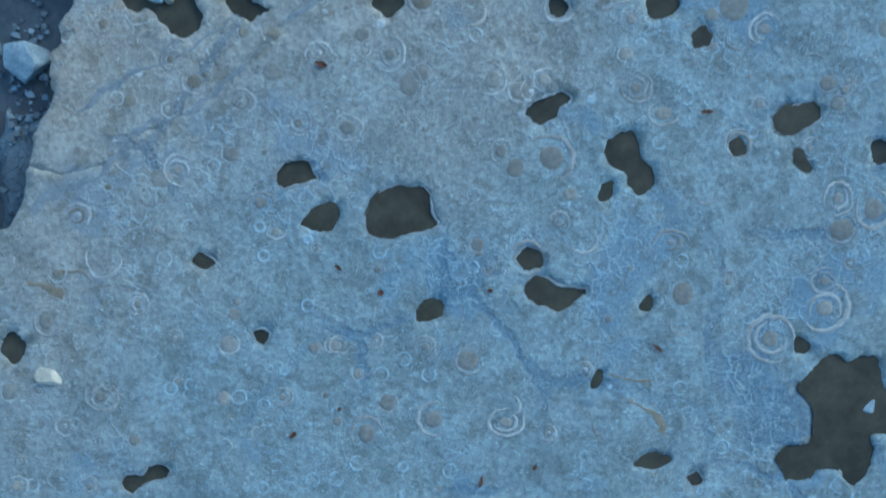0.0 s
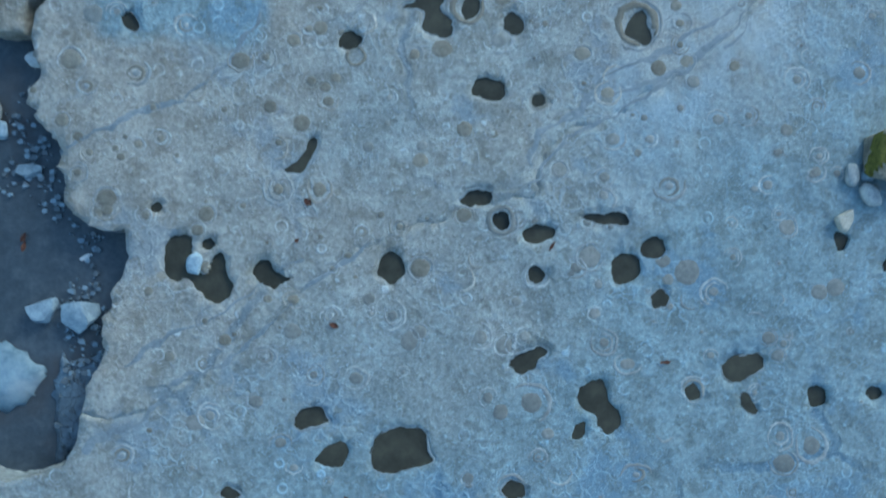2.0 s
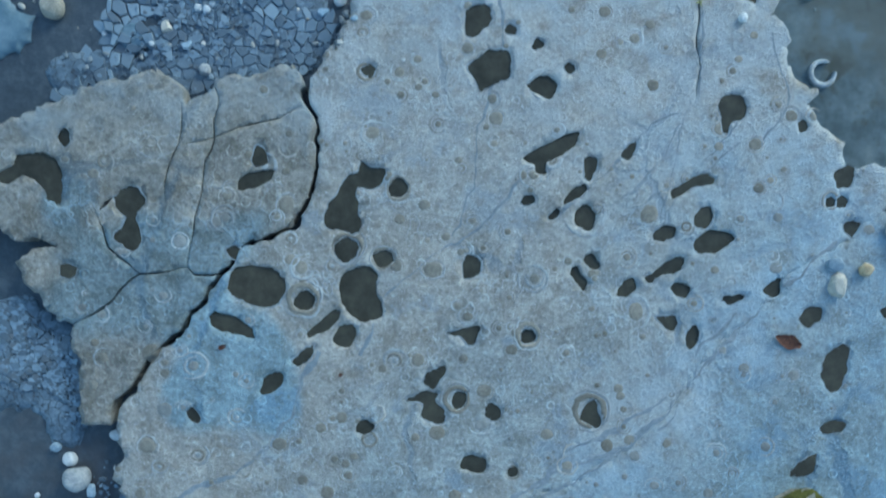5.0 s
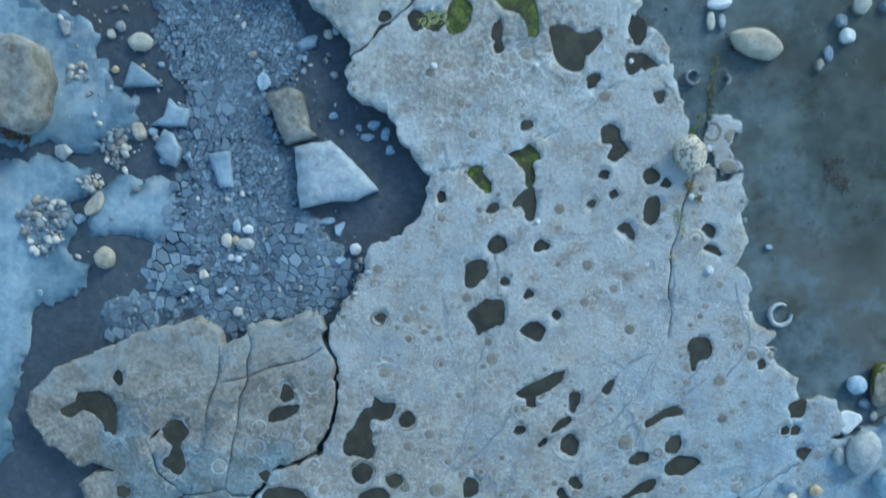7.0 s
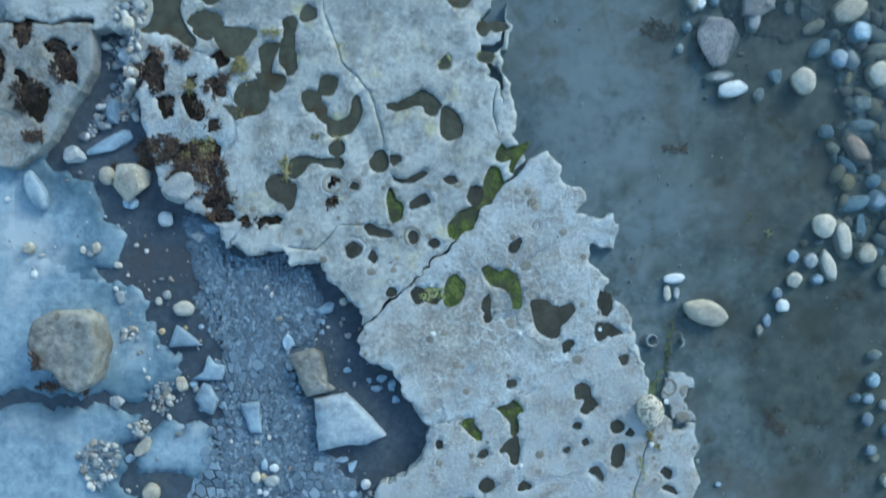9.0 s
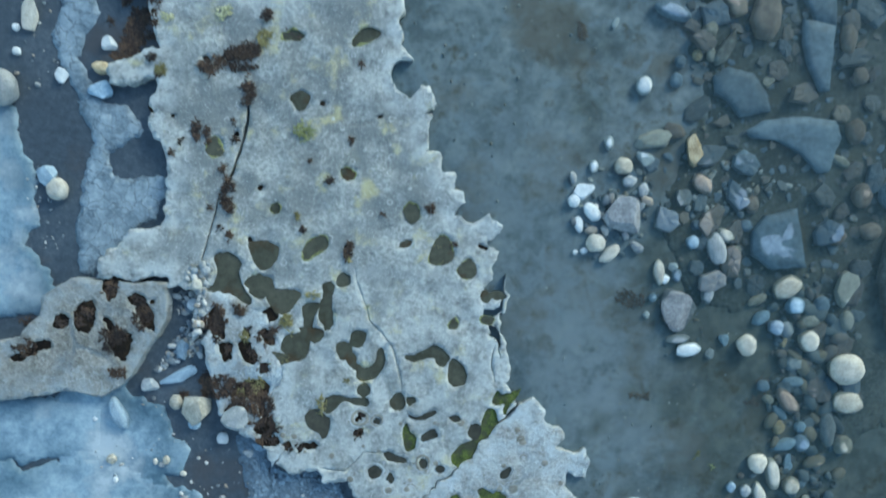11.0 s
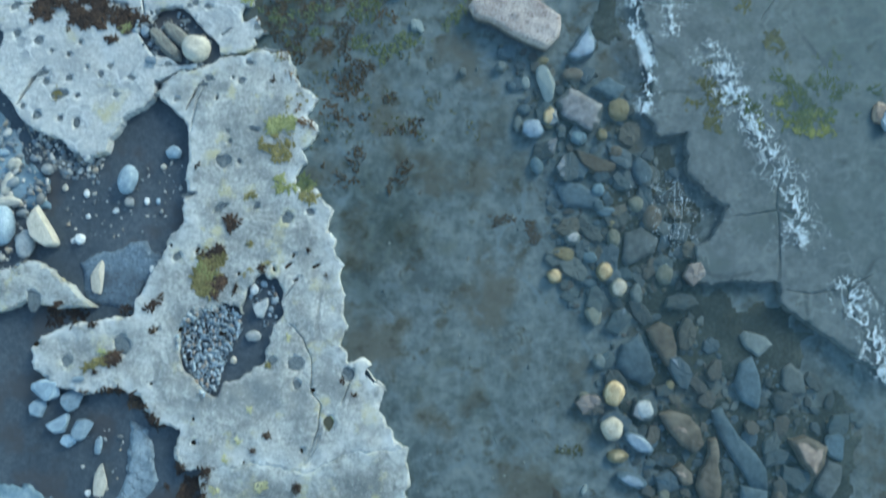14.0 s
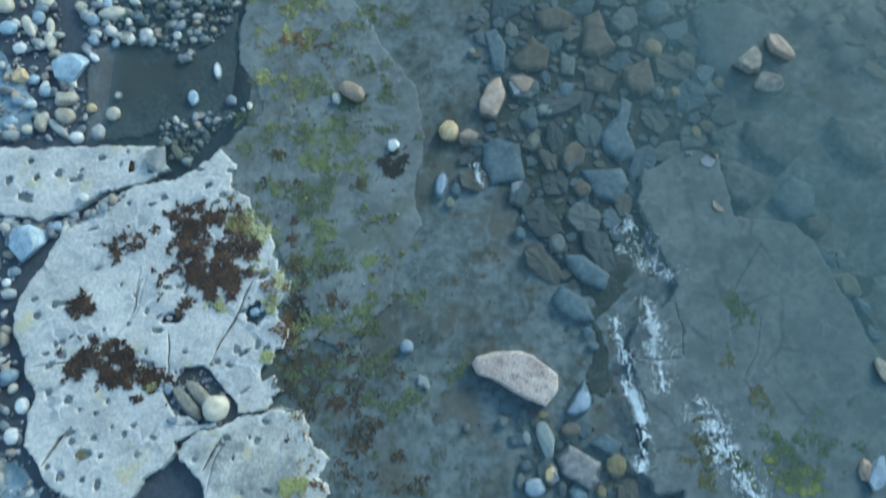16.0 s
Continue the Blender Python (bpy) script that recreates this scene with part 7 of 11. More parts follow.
def leaf_scrap(x, y, length, width, angle):
    """A dead, curled scrap of leaf."""
    COUNT[0] += 1
    rnd = random.Random(COUNT[0])
    z = support(x, y)
    V, F = [], []
    for i in range(6):
        s = i / 5
        w = 0.5 * width * math.sin(math.pi * (0.08 + 0.84 * s)) * rnd.uniform(0.7, 1.1)
        for o in (-1, 0, 1):
            V.append(((s - 0.5) * length, o * w, 0.004 + 0.25 * width * o * o * rnd.uniform(0.2, 0.8) + 0.1 * length * (s - 0.5) ** 2))
    F = [(3 * i + j, 3 * i + j + 1, 3 * i + j + 4, 3 * i + j + 3) for i in range(5) for j in range(2)]
    ob = mesh_object("leaf_scrap", V, F, LEAF, smooth=True)
    ob.matrix_world = pose(x, y, z, 0, 0, angle)
    return tagged(ob, "dead reddish-brown scrap of leaf on the rock", "leaf", "dead leaves on the rock")


FORMS = {      # belts of a worn shell: inner and outer radius, height, material (0 pale shell, 1 tan core), share of the round
    0: [(0.26, 0.42, 0.05, 1, 1.0), (0.42, 0.50, 0.03, 0, 0.7)],                                 # collar round a hole
    1: [(0.00, 0.17, 0.03, 1, 1.0), (0.21, 0.33, 0.04, 0, 0.7), (0.36, 0.50, 0.04, 0, 0.8)],     # coil of two whorls
    2: [(0.34, 0.50, 0.05, 0, 0.55)],                                                            # crescent
    3: [(0.00, 0.26, 0.03, 1, 1.0), (0.34, 0.50, 0.03, 0, 0.75)],                                # tan core in a pale ring
    4: [(0.00, 0.38, 0.02, 1, 1.0), (0.39, 0.50, 0.04, 0, 0.9)],                                 # tan disc with a rim
    5: [(0.00, 0.12, 0.03, 0, 1.0), (0.15, 0.30, 0.03, 1, 0.9), (0.31, 0.49, 0.03, 0, 0.7)],     # ringed disc
    6: [(0.00, 0.40, 0.02, 1, 1.0)],                                                             # bare core
}


def fossil(x, y, length, width, angle, form=-1):
    """A worn ammonite lying almost flush in the rock and following its surface."""
    host = next((q for q in SLABS if q.holds(x, y)), None)
    COUNT[0] += 1
    k = COUNT[0]
    rnd = random.Random(k)
    shape = form % 5 if form >= 0 else rnd.choice((1, 1, 2, 3, 3, 4, 4, 5, 6))
    turn, ca, sa = rnd.uniform(0, 6.283), math.cos(radians(angle)), math.sin(radians(angle))
    V, F, M = [], [], []
    for r0, r1, high, mat, share in FORMS[shape]:
        share = 1.0 if share == 1.0 else min(1.0, share * rnd.uniform(0.7, 1.15))
        seg = max(9, int((26 if length > 0.07 else 16) * share))
        start, base = turn + rnd.uniform(0, 6.283) * (share < 1), len(V)
        w = r1 - r0
        lift = 0.0012 + 0.2 * high * length
        prof = [(r0, -0.002), (r0 + 0.3 * w, lift), (r0 + 0.7 * w, lift), (r0 + w, -0.002)]
        if r0 == 0:
            prof = [(0.01, lift), (0.5 * w, lift), (0.86 * w, 0.0012), (w, -0.002)]
        for i in range(seg + 1):
            q = start + 6.283 * share * i / seg
            wob = 1 + 0.11 * noise.noise(Vector((math.cos(q) * 1.1 + k, math.sin(q) * 1.1, 0.5))) + 0.10 * noise.noise(Vector((math.cos(q) * 3.2, math.sin(q) * 3.2, k * 1.7)))
            thin = 1.0 if share == 1.0 else max(0.12, math.sin(math.pi * min(0.97, max(0.03, i / seg))) ** 0.5)
            for j, (r, h) in enumerate(prof):
                r = (r1 - (r1 - r) * thin if r0 else r) * wob
                u, v = r * length * math.cos(q), r * width * math.sin(q)
                px, py = x + u * ca - v * sa, y + u * sa + v * ca
                V.append((px, py, (surface(host, px, py) if host else bed_height(px, py)) + h))
        for i in range(seg):
            for j in range(3):
                F.append((base + 4 * i + j, base + 4 * i + j + 1, base + 4 * i + j + 5, base + 4 * i + j + 4))
                M.append(mat)
    dry = dampness(x, y) < 0.35
    ob = mesh_object("ammonite", V, F, [FOSSIL_FAINT if length > 0.16 else FOSSIL_TAN if dry and k % 2 else FOSSIL, FOSSIL_CORE if dry else FOSSIL_DAMP], host.body if host else GROUND, smooth=True)
    ob.data.polygons.foreach_set("material_index", M)
    return ob


def shell_ring(x, y, radius, start, sweep):
    """A broken ring of fossil shell that stands out of the rock at the water's edge."""
    V, F, n = [], [], 40
    bed = support(x, y)
    for i in range(n + 1):
        a = radians(start + sweep * i / n)
        taper = 0.45 + 0.55 * math.sin(math.pi * i / n) ** 0.5
        w = 0.19 * radius * taper * (1 + 0.25 * noise.noise(Vector((math.cos(a) * 2, math.sin(a) * 2, x))))
        for o, h in ((-1.0, bed - 0.02), (-0.8, -0.050), (0.0, -0.040), (0.8, -0.050), (1.0, bed - 0.02)):
            r = 0.82 * radius + o * w
            V.append((x + r * math.cos(a), y + r * math.sin(a), h + 0.006 * noise.noise(Vector((r * 60, a * 3, x)))))
    F = [(5 * i + j, 5 * i + j + 1, 5 * i + j + 6, 5 * i + j + 5) for i in range(n) for j in range(4)]
    ob = mesh_object("fossil_ring", V, F, FOSSIL, smooth=True)
    return tagged(ob, "pale broken ring of fossil shell in the rock", "fossil")


def foam(path, width, count, seed):
    """Lacy white foam of a small breaking wave: thin strands and bubbles."""
    rnd = np.random.RandomState(seed)
    V, F = [], []
    seg = list(zip(path, path[1:]))
    size = np.array([math.hypot(b[0] - a[0], b[1] - a[1]) for a, b in seg])
    for _ in range(count):
        (ax, ay), (bx, by) = seg[rnd.choice(len(seg), p=size / size.sum())]
        s = rnd.uniform()
        x, y = ax + (bx - ax) * s, ay + (by - ay) * s
        span = width * (0.35 + 1.3 * abs(noise.noise(Vector((x * 1.7, y * 1.7, 8)))))
        off = rnd.normal(0, 0.5)
        x, y = x + off * span, y + rnd.normal(0, 0.12) * width
        w = Vector((x * 6.5, y * 6.5, 1 + seed))
        v = abs(noise.noise(w + 0.6 * noise.noise_vector(w * 1.7)))
        lump = noise.noise(w * 0.7 + Vector((4, 0, 0))) + 0.6 * noise.noise(w * 2.6)
        core = math.exp(-(off / 0.22) ** 2)
        if not (lump > 0.30 - 0.35 * core + 0.7 * rnd.uniform() or (lump > -0.3 - 0.3 * core and v < (0.10 + 0.08 * core) * rnd.uniform())):
            continue
        g = noise.noise_vector(w * 0.8)
        a0 = math.atan2(g.y, g.x)
        r, b = 0.002 + 0.0045 * rnd.uniform() ** 2, len(V)
        long = rnd.uniform(1.0, 2.2)
        z = -0.042 + rnd.uniform(0, 0.014)
        V.append((x, y, z + 0.5 * r))
        for i in range(6):
            q = r * rnd.uniform(0.6, 1.3)
            u, t = q * long * math.cos(i * 1.047), q * math.sin(i * 1.047)
            V.append((x + u * math.cos(a0) - t * math.sin(a0), y + u * math.sin(a0) + t * math.cos(a0), z))
        F += [(b, b + 1 + i, b + 1 + (i + 1) % 6) for i in range(6)]
    ob = mesh_object("foam", V, F, FOAM, smooth=True)
    return tagged(ob, "white sea foam of a small breaking wave", "foam", kind="stuff")


patch("shale", [(-2.12, 7.41), (-1.25, 7.40), (-1.22, 6.81), (-1.31, 6.63), (-1.22, 6.22), (-1.09, 6.08), (-1.07, 5.71), (-0.91, 5.62), (-0.82, 5.48), (-0.64, 5.29), (-0.69, 4.88), (-0.92, 4.79), (-1.29, 4.72), (-1.52, 4.67), (-1.66, 4.56), (-1.75, 4.65), (-1.98, 4.79), (-2.26, 4.66), (-2.68, 4.57), (-2.74, 4.80), (-2.58, 4.94), (-1.98, 4.98), (-1.88, 5.21), (-2.06, 5.44), (-1.96, 5.99), (-1.93, 6.45), (-1.99, 7.00)], -0.140)
patch("marl", [(-3.45, 7.47), (-3.18, 7.37), (-2.77, 7.19), (-2.68, 7.10), (-2.66, 6.87), (-2.59, 6.64), (-2.34, 6.55), (-2.42, 6.39), (-2.72, 6.25), (-2.70, 6.16), (-2.97, 6.18), (-3.48, 6.23), (-4.03, 6.24), (-4.67, 6.19), (-5.40, 6.48), (-5.84, 7.12), (-5.41, 7.66), (-4.82, 7.52), (-3.99, 7.65)], -0.126)
patch("marl", [(-4.86, 6.02), (-4.12, 6.13), (-3.02, 6.07), (-2.79, 6.00), (-2.69, 5.82), (-2.93, 5.73), (-2.97, 5.31), (-2.81, 5.17), (-2.95, 4.99), (-3.23, 4.90), (-3.33, 4.53), (-3.43, 4.16), (-3.51, 3.69), (-3.96, 3.23), (-4.74, 3.42), (-5.05, 4.17), (-5.63, 4.83), (-5.24, 5.47)], -0.127)
patch("marl", [(-2.76, 5.80), (-2.55, 5.93), (-2.22, 5.97), (-2.05, 5.82), (-2.02, 5.46), (-2.18, 5.40), (-2.60, 5.48), (-2.86, 5.50)], -0.128)
patch("marl", [(-2.21, 5.21), (-1.98, 5.16), (-1.84, 4.98), (-2.12, 4.98), (-2.30, 5.08)], -0.129)
patch("marl", [(-4.49, 8.69), (-3.74, 8.67), (-3.55, 8.38), (-3.26, 8.30), (-3.10, 7.95), (-2.92, 7.73), (-2.97, 7.54), (-3.21, 7.46), (-3.05, 7.30), (-2.73, 7.08), (-2.59, 6.81), (-2.46, 6.54), (-2.33, 6.43), (-2.41, 6.27), (-2.73, 6.22), (-3.00, 6.33), (-3.02, 6.76), (-3.26, 7.09), (-3.53, 7.03), (-3.75, 6.77), (-3.70, 6.55), (-4.08, 6.55), (-4.51, 6.56)], -0.128)
patch("shale", [(-2.83, 3.18), (-2.61, 3.03), (-2.42, 2.99), (-2.40, 2.73), (-2.42, 2.32), (-2.47, 2.13), (-2.67, 2.13), (-2.71, 2.32), (-2.82, 2.39), (-3.15, 2.39), (-3.16, 3.21)], -0.136)
patch("marl", [(-2.81, 1.60), (-2.66, 1.51), (-2.53, 1.36), (-2.52, 1.21), (-2.59, 0.95), (-3.23, 0.63), (-3.25, 1.66)], -0.127)
patch("marl", [(-2.37, 0.65), (-2.25, 0.49), (-2.16, 0.39), (-2.28, 0.27), (-2.37, 0.21), (-2.56, 0.21), (-2.56, 0.65)], -0.128)
patch("shale", [(-2.06, 0.52), (-1.91, 0.52), (-1.81, 0.58), (-1.86, 0.27), (-1.91, 0.11), (-2.06, -0.11), (-2.12, 0.33)], -0.132)
patch("marl", [(-5.76, 12.74), (-5.53, 12.60), (-5.29, 12.02), (-4.99, 11.73), (-4.86, 11.21), (-4.74, 10.85), (-4.73, 10.33), (-4.87, 10.18), (-4.57, 9.82), (-4.48, 9.38), (-6.10, 9.12), (-7.29, 9.46), (-7.92, 10.62), (-8.83, 11.19), (-8.19, 12.24), (-7.10, 12.86)], -0.124)
patch("marl", [(-5.86, 8.25), (-4.69, 8.32), (-3.93, 8.30), (-3.86, 8.23), (-3.99, 7.74), (-4.48, 7.59), (-5.86, 7.55)], -0.125)
patch("crumb", [(-4.45, 13.68), (-4.18, 13.55), (-4.01, 12.89), (-4.24, 12.34), (-4.07, 11.94), (-3.62, 11.75), (-3.48, 11.48), (-3.89, 11.20), (-3.92, 10.93), (-3.27, 11.01), (-3.20, 10.81), (-3.33, 10.46), (-3.67, 10.32), (-3.95, 10.03), (-4.22, 9.89), (-4.29, 10.30), (-4.02, 10.99), (-4.10, 11.67), (-4.37, 12.07), (-4.58, 12.60), (-4.45, 13.08)], -0.130)
patch("shale", [(-5.41, 15.94), (-4.42, 16.28), (-4.17, 15.97), (-4.46, 15.49), (-4.60, 15.18), (-5.23, 15.40)], -0.122)
patch("marl", [(-6.96, 18.28), (-6.47, 17.85), (-6.33, 17.41), (-5.96, 17.16), (-5.95, 16.73), (-6.76, 16.71), (-7.44, 16.70), (-7.66, 18.26)], -0.128)
patch("marl", [(-8.79, 25.69), (-7.92, 24.62), (-7.89, 23.93), (-8.38, 23.81), (-9.31, 23.79), (-9.76, 25.68)], -0.128)


patch("crumb", [(-4.25, 11.84), (-3.94, 11.85), (-3.83, 11.51), (-3.90, 11.16), (-3.82, 10.88), (-3.31, 11.00), (-3.20, 10.76), (-3.51, 10.34), (-3.82, 10.05), (-4.06, 9.77), (-4.23, 9.83), (-4.27, 10.32), (-4.17, 10.94), (-4.10, 11.36)], -0.128)
# sheet whose lighter colour imitates sky mirrored in the shallow pool
patch("pool", [(-7.16, 25.70), (-6.12, 26.10), (-5.25, 26.30), (-4.36, 26.66), (-4.04, 25.66), (-3.85, 24.70), (-4.49, 24.05), (-5.34, 24.05), (-6.84, 23.75)], -0.125)
# darker sheets over the bed: the seaward gully, then the stone fields
patch("silt", [(6.36, 22.02), (6.53, 21.82), (6.88, 21.63), (7.04, 21.04), (7.08, 20.52), (7.03, 20.09), (6.94, 20.08), (6.86, 20.71), (6.64, 21.09), (6.43, 21.62), (6.28, 21.88)], -0.15)
patch("silt", [(2.56, 14.14), (5.74, 14.22), (5.91, 10.70), (5.10, 10.41), (5.22, 8.04), (4.39, 7.88), (4.01, 8.71), (4.46, 9.56), (3.62, 9.68), (2.93, 9.87), (2.62, 10.62), (2.92, 11.86), (2.95, 12.87)], -0.15)
patch("silt", [(2.34, 17.64), (3.51, 17.67), (3.67, 16.48), (3.76, 15.77), (5.54, 15.03), (5.38, 14.56), (3.61, 14.36), (2.60, 14.18), (2.91, 15.12), (2.35, 16.05)], -0.15)
patch("silt", [(0.59, 27.56), (4.62, 27.62), (4.87, 24.63), (4.67, 23.72), (3.22, 23.36), (3.04, 22.19), (2.57, 20.79), (2.31, 19.48), (1.94, 19.30), (2.19, 20.78), (1.46, 21.96), (0.88, 23.00), (0.38, 23.42), (0.58, 24.80)], -0.15)


dry_sheets()
boulder(6.61, 21.43, 0.53, 0.37, -55, "tan")
boulder(6.94, 19.93, 0.50, 0.28, -50, "tan")
boulder(6.85, 21.03, 0.37, 0.25, -60, "dark")
boulder(6.96, 20.58, 0.37, 0.22, -60, "dark")
boulder(6.40, 21.85, 0.31, 0.19, -50, "dark")
boulder(6.52, 18.37, 0.56, 0.31, 60, "dark")
boulder(6.35, 18.42, 0.25, 0.37, 0, "brown")
boulder(-1.94, 0.77, 0.20, 0.21, 0, "blue", 0.8)
boulder(-1.81, -0.73, 0.15, 0.09, -16, "cream", 0.4)
boulder(-0.25, -0.02, 0.04, 0.04, -0, "white", 0.5)
boulder(2.14, -0.91, 0.09, 0.10, -0, "blue", 0.5)
boulder(-2.16, 0.80, 0.19, 0.15, -0, "blue", 0.7)
boulder(-1.93, 1.10, 0.08, 0.03, 20, "white")
boulder(-2.24, 1.59, 0.16, 0.09, 0, "blue")
boulder(-1.27, 1.07, 0.11, 0.13, -0, "blue", 0.4)
boulder(2.61, 1.64, 0.41, 0.47, -60, "mossy", 0.6)
cobble(2.33, 1.55, 0.08, 0.13, -0, "grey")
cobble(2.43, 1.44, 0.15, 0.10, -50, "grey")
cobble(2.42, 1.55, 0.08, 0.07, -0, "blue")
boulder(2.29, 1.30, 0.11, 0.13, -1, "cream")
cobble(2.95, 1.50, 0.17, 0.22, -1, "grey")
cobble(2.92, 1.32, 0.11, 0.10, -1, "grey")
boulder(2.89, 3.26, 0.14, 0.19, -0, "cream")
boulder(2.89, 3.40, 0.13, 0.11, -0, "blue")
cobble(-2.54, 2.04, 0.10, 0.10, -0, "white")
cobble(-2.48, 1.91, 0.19, 0.19, -0, "grey")
cobble(-2.39, 1.81, 0.07, 0.11, -0, "blue")
cobble(-2.20, 2.21, 0.12, 0.09, -0, "white")
cobble(-2.78, 1.78, 0.04, 0.04, -0, "white")
cobble(-2.63, 2.13, 0.09, 0.07, -0, "blue")
cobble(-2.34, 7.04, 0.22, 0.15, -0, "cream")
cobble(-2.50, 7.17, 0.08, 0.09, -0, "grey")
cobble(-2.58, 7.11, 0.07, 0.08, -0, "cream")
boulder(-2.93, 7.16, 0.11, 0.14, -0, "grey")
cobble(-2.36, 6.31, 0.12, 0.16, 19, "tan")
cobble(-2.25, 6.31, 0.08, 0.07, -0, "blue")
cobble(-2.23, 6.26, 0.06, 0.06, -0, "grey")
boulder(-2.73, 5.72, 0.24, 0.13, 47, "tan", 0.4)
cobble(-2.66, 5.28, 0.18, 0.19, -0, "tan")
boulder(-2.98, 6.15, 0.14, 0.15, -0, "grey")
boulder(-1.85, 5.13, 0.09, 0.09, -0, "cream")
cobble(-2.30, 5.09, 0.04, 0.04, -0, "white")
cobble(-1.57, 4.82, 0.09, 0.09, -0, "grey")
cobble(-1.95, 5.01, 0.04, 0.04, -0, "white")
cobble(-2.55, 6.82, 0.06, 0.06, -0, "ochre")
cobble(-1.99, 6.83, 0.05, 0.05, -0, "grey")
cobble(-2.18, 6.86, 0.06, 0.05, -0, "blue")
cobble(-2.33, 6.85, 0.04, 0.04, -0, "ochre")
boulder(-2.87, 5.60, 0.11, 0.08, 29, "blue")
boulder(-3.19, 5.00, 0.06, 0.06, -0, "blue")
boulder(-1.96, 6.11, 0.06, 0.07, -0, "blue")
cobble(-2.17, 6.07, 0.07, 0.06, -0, "blue")
flagstone([(-2.48, 6.68), (-2.39, 6.89), (-2.28, 6.80), (-2.18, 6.69)], "blue")
flagstone([(-2.27, 6.36), (-2.14, 6.43), (-2.10, 6.58), (-2.04, 6.51), (-1.94, 6.48), (-1.98, 6.36), (-2.14, 6.35)], "blue")
flagstone([(-2.23, 6.18), (-2.15, 6.33), (-2.08, 6.29), (-2.02, 6.16), (-2.06, 6.01), (-2.14, 6.05)], "blue")
flagstone([(-1.78, 6.11), (-1.60, 6.14), (-1.59, 5.86), (-1.69, 5.85)], "blue")
flagstone([(-1.31, 6.59), (-1.10, 6.65), (-1.00, 6.61), (-0.96, 6.33), (-0.89, 6.26), (-1.16, 6.18), (-1.25, 6.45)], "drab", 0.13)
flagstone([(-1.07, 6.17), (-0.79, 6.22), (-0.61, 6.05), (-0.40, 5.82), (-0.59, 5.75), (-1.04, 5.67)], "pale blue", 0.12)
boulder(-1.33, 6.71, 0.11, 0.16, 9, "blue")
boulder(-1.20, 6.82, 0.06, 0.14, 14, "blue")
boulder(-0.99, 7.02, 0.23, 0.11, 21, "blue")
cobble(-0.80, 7.09, 0.08, 0.08, -0, "cream")
cobble(-0.74, 7.13, 0.06, 0.09, -0, "blue")
boulder(-1.00, 6.90, 0.06, 0.06, -0, "blue")
boulder(-1.01, 6.79, 0.06, 0.07, -0, "blue")
cobble(-0.76, 6.76, 0.07, 0.06, -0, "grey")
boulder(-0.77, 6.43, 0.08, 0.06, -0, "blue")
boulder(-0.44, 6.35, 0.11, 0.09, -0, "blue")
boulder(-0.35, 6.28, 0.09, 0.12, -0, "blue")
boulder(-0.49, 6.25, 0.12, 0.07, -0, "blue")
boulder(-0.31, 6.14, 0.09, 0.08, -0, "blue")
boulder(-0.56, 6.33, 0.06, 0.06, -0, "blue")
boulder(-0.82, 5.56, 0.16, 0.07, 5, "blue")
boulder(-0.73, 5.50, 0.09, 0.13, -10, "blue")
cobble(-0.60, 5.33, 0.10, 0.10, -0, "white")
boulder(-0.72, 5.24, 0.09, 0.07, -0, "blue")
cobble(-1.32, 6.49, 0.09, 0.11, -0, "grey")
boulder(-1.29, 6.38, 0.06, 0.10, -0, "blue")
boulder(-1.25, 6.26, 0.06, 0.06, -0, "blue")
boulder(-0.48, 5.15, 0.06, 0.04, 20, "blue")
boulder(-1.53, 4.77, 0.06, 0.08, 39, "blue")
boulder(-1.70, 5.00, 0.09, 0.07, -0, "blue")
boulder(-1.84, 4.98, 0.06, 0.06, -0, "blue")
cobble(-1.57, 5.53, 0.07, 0.11, -0, "blue")
cobble(-1.48, 5.50, 0.10, 0.08, -0, "white")
cobble(-1.65, 5.41, 0.09, 0.12, -0, "cream")
cobble(-1.58, 5.41, 0.06, 0.07, -0, "ochre")
cobble(-1.50, 5.38, 0.15, 0.12, -0, "grey")
cobble(-1.62, 5.27, 0.06, 0.06, -0, "white")
cobble(-1.56, 5.30, 0.06, 0.05, -0, "grey")
cobble(-1.56, 5.26, 0.06, 0.06, -0, "white")
cobble(-1.52, 5.30, 0.05, 0.05, -0, "white")
cobble(2.65, 6.97, 0.46, 0.24, -17, "tan", 0.6)
cobble(2.37, 7.29, 0.21, 0.10, 5, "white")
cobble(2.30, 7.15, 0.08, 0.16, -0, "cream")
cobble(2.39, 7.15, 0.07, 0.14, -0, "grey")
cobble(3.40, 7.02, 0.13, 0.13, -0, "white")
cobble(3.25, 6.88, 0.09, 0.14, -0, "dark")
cobble(3.18, 6.79, 0.08, 0.11, -0, "tan")
cobble(3.52, 7.27, 0.15, 0.16, -0, "cream")
cobble(2.25, 5.14, 0.07, 0.07, -0, "white")
cobble(2.23, 6.13, 0.05, 0.05, -0, "white")
cobble(2.11, 5.73, 0.05, 0.05, -0, "white")
cobble(0.88, 6.79, 0.04, 0.04, -0, "white")
cobble(0.06, 6.79, 0.06, 0.05, -0, "white")
cobble(0.88, 5.54, 0.04, 0.04, -0, "white")
cobble(2.09, 6.06, 0.25, 0.31, 14, "speckled")
boulder(3.39, 3.90, 0.21, 0.23, -0, "white")
cobble(3.46, 3.68, 0.25, 0.36, -21, "grey")
cobble(3.48, 4.19, 0.16, 0.16, -0, "blue")
boulder(3.68, 4.19, 0.29, 0.42, -0, "mossy")
cobble(3.55, 4.04, 0.11, 0.09, -0, "dark")
cobble(3.70, 3.91, 0.10, 0.10, -0, "blue")
cobble(3.29, 3.63, 0.09, 0.15, -0, "grey")
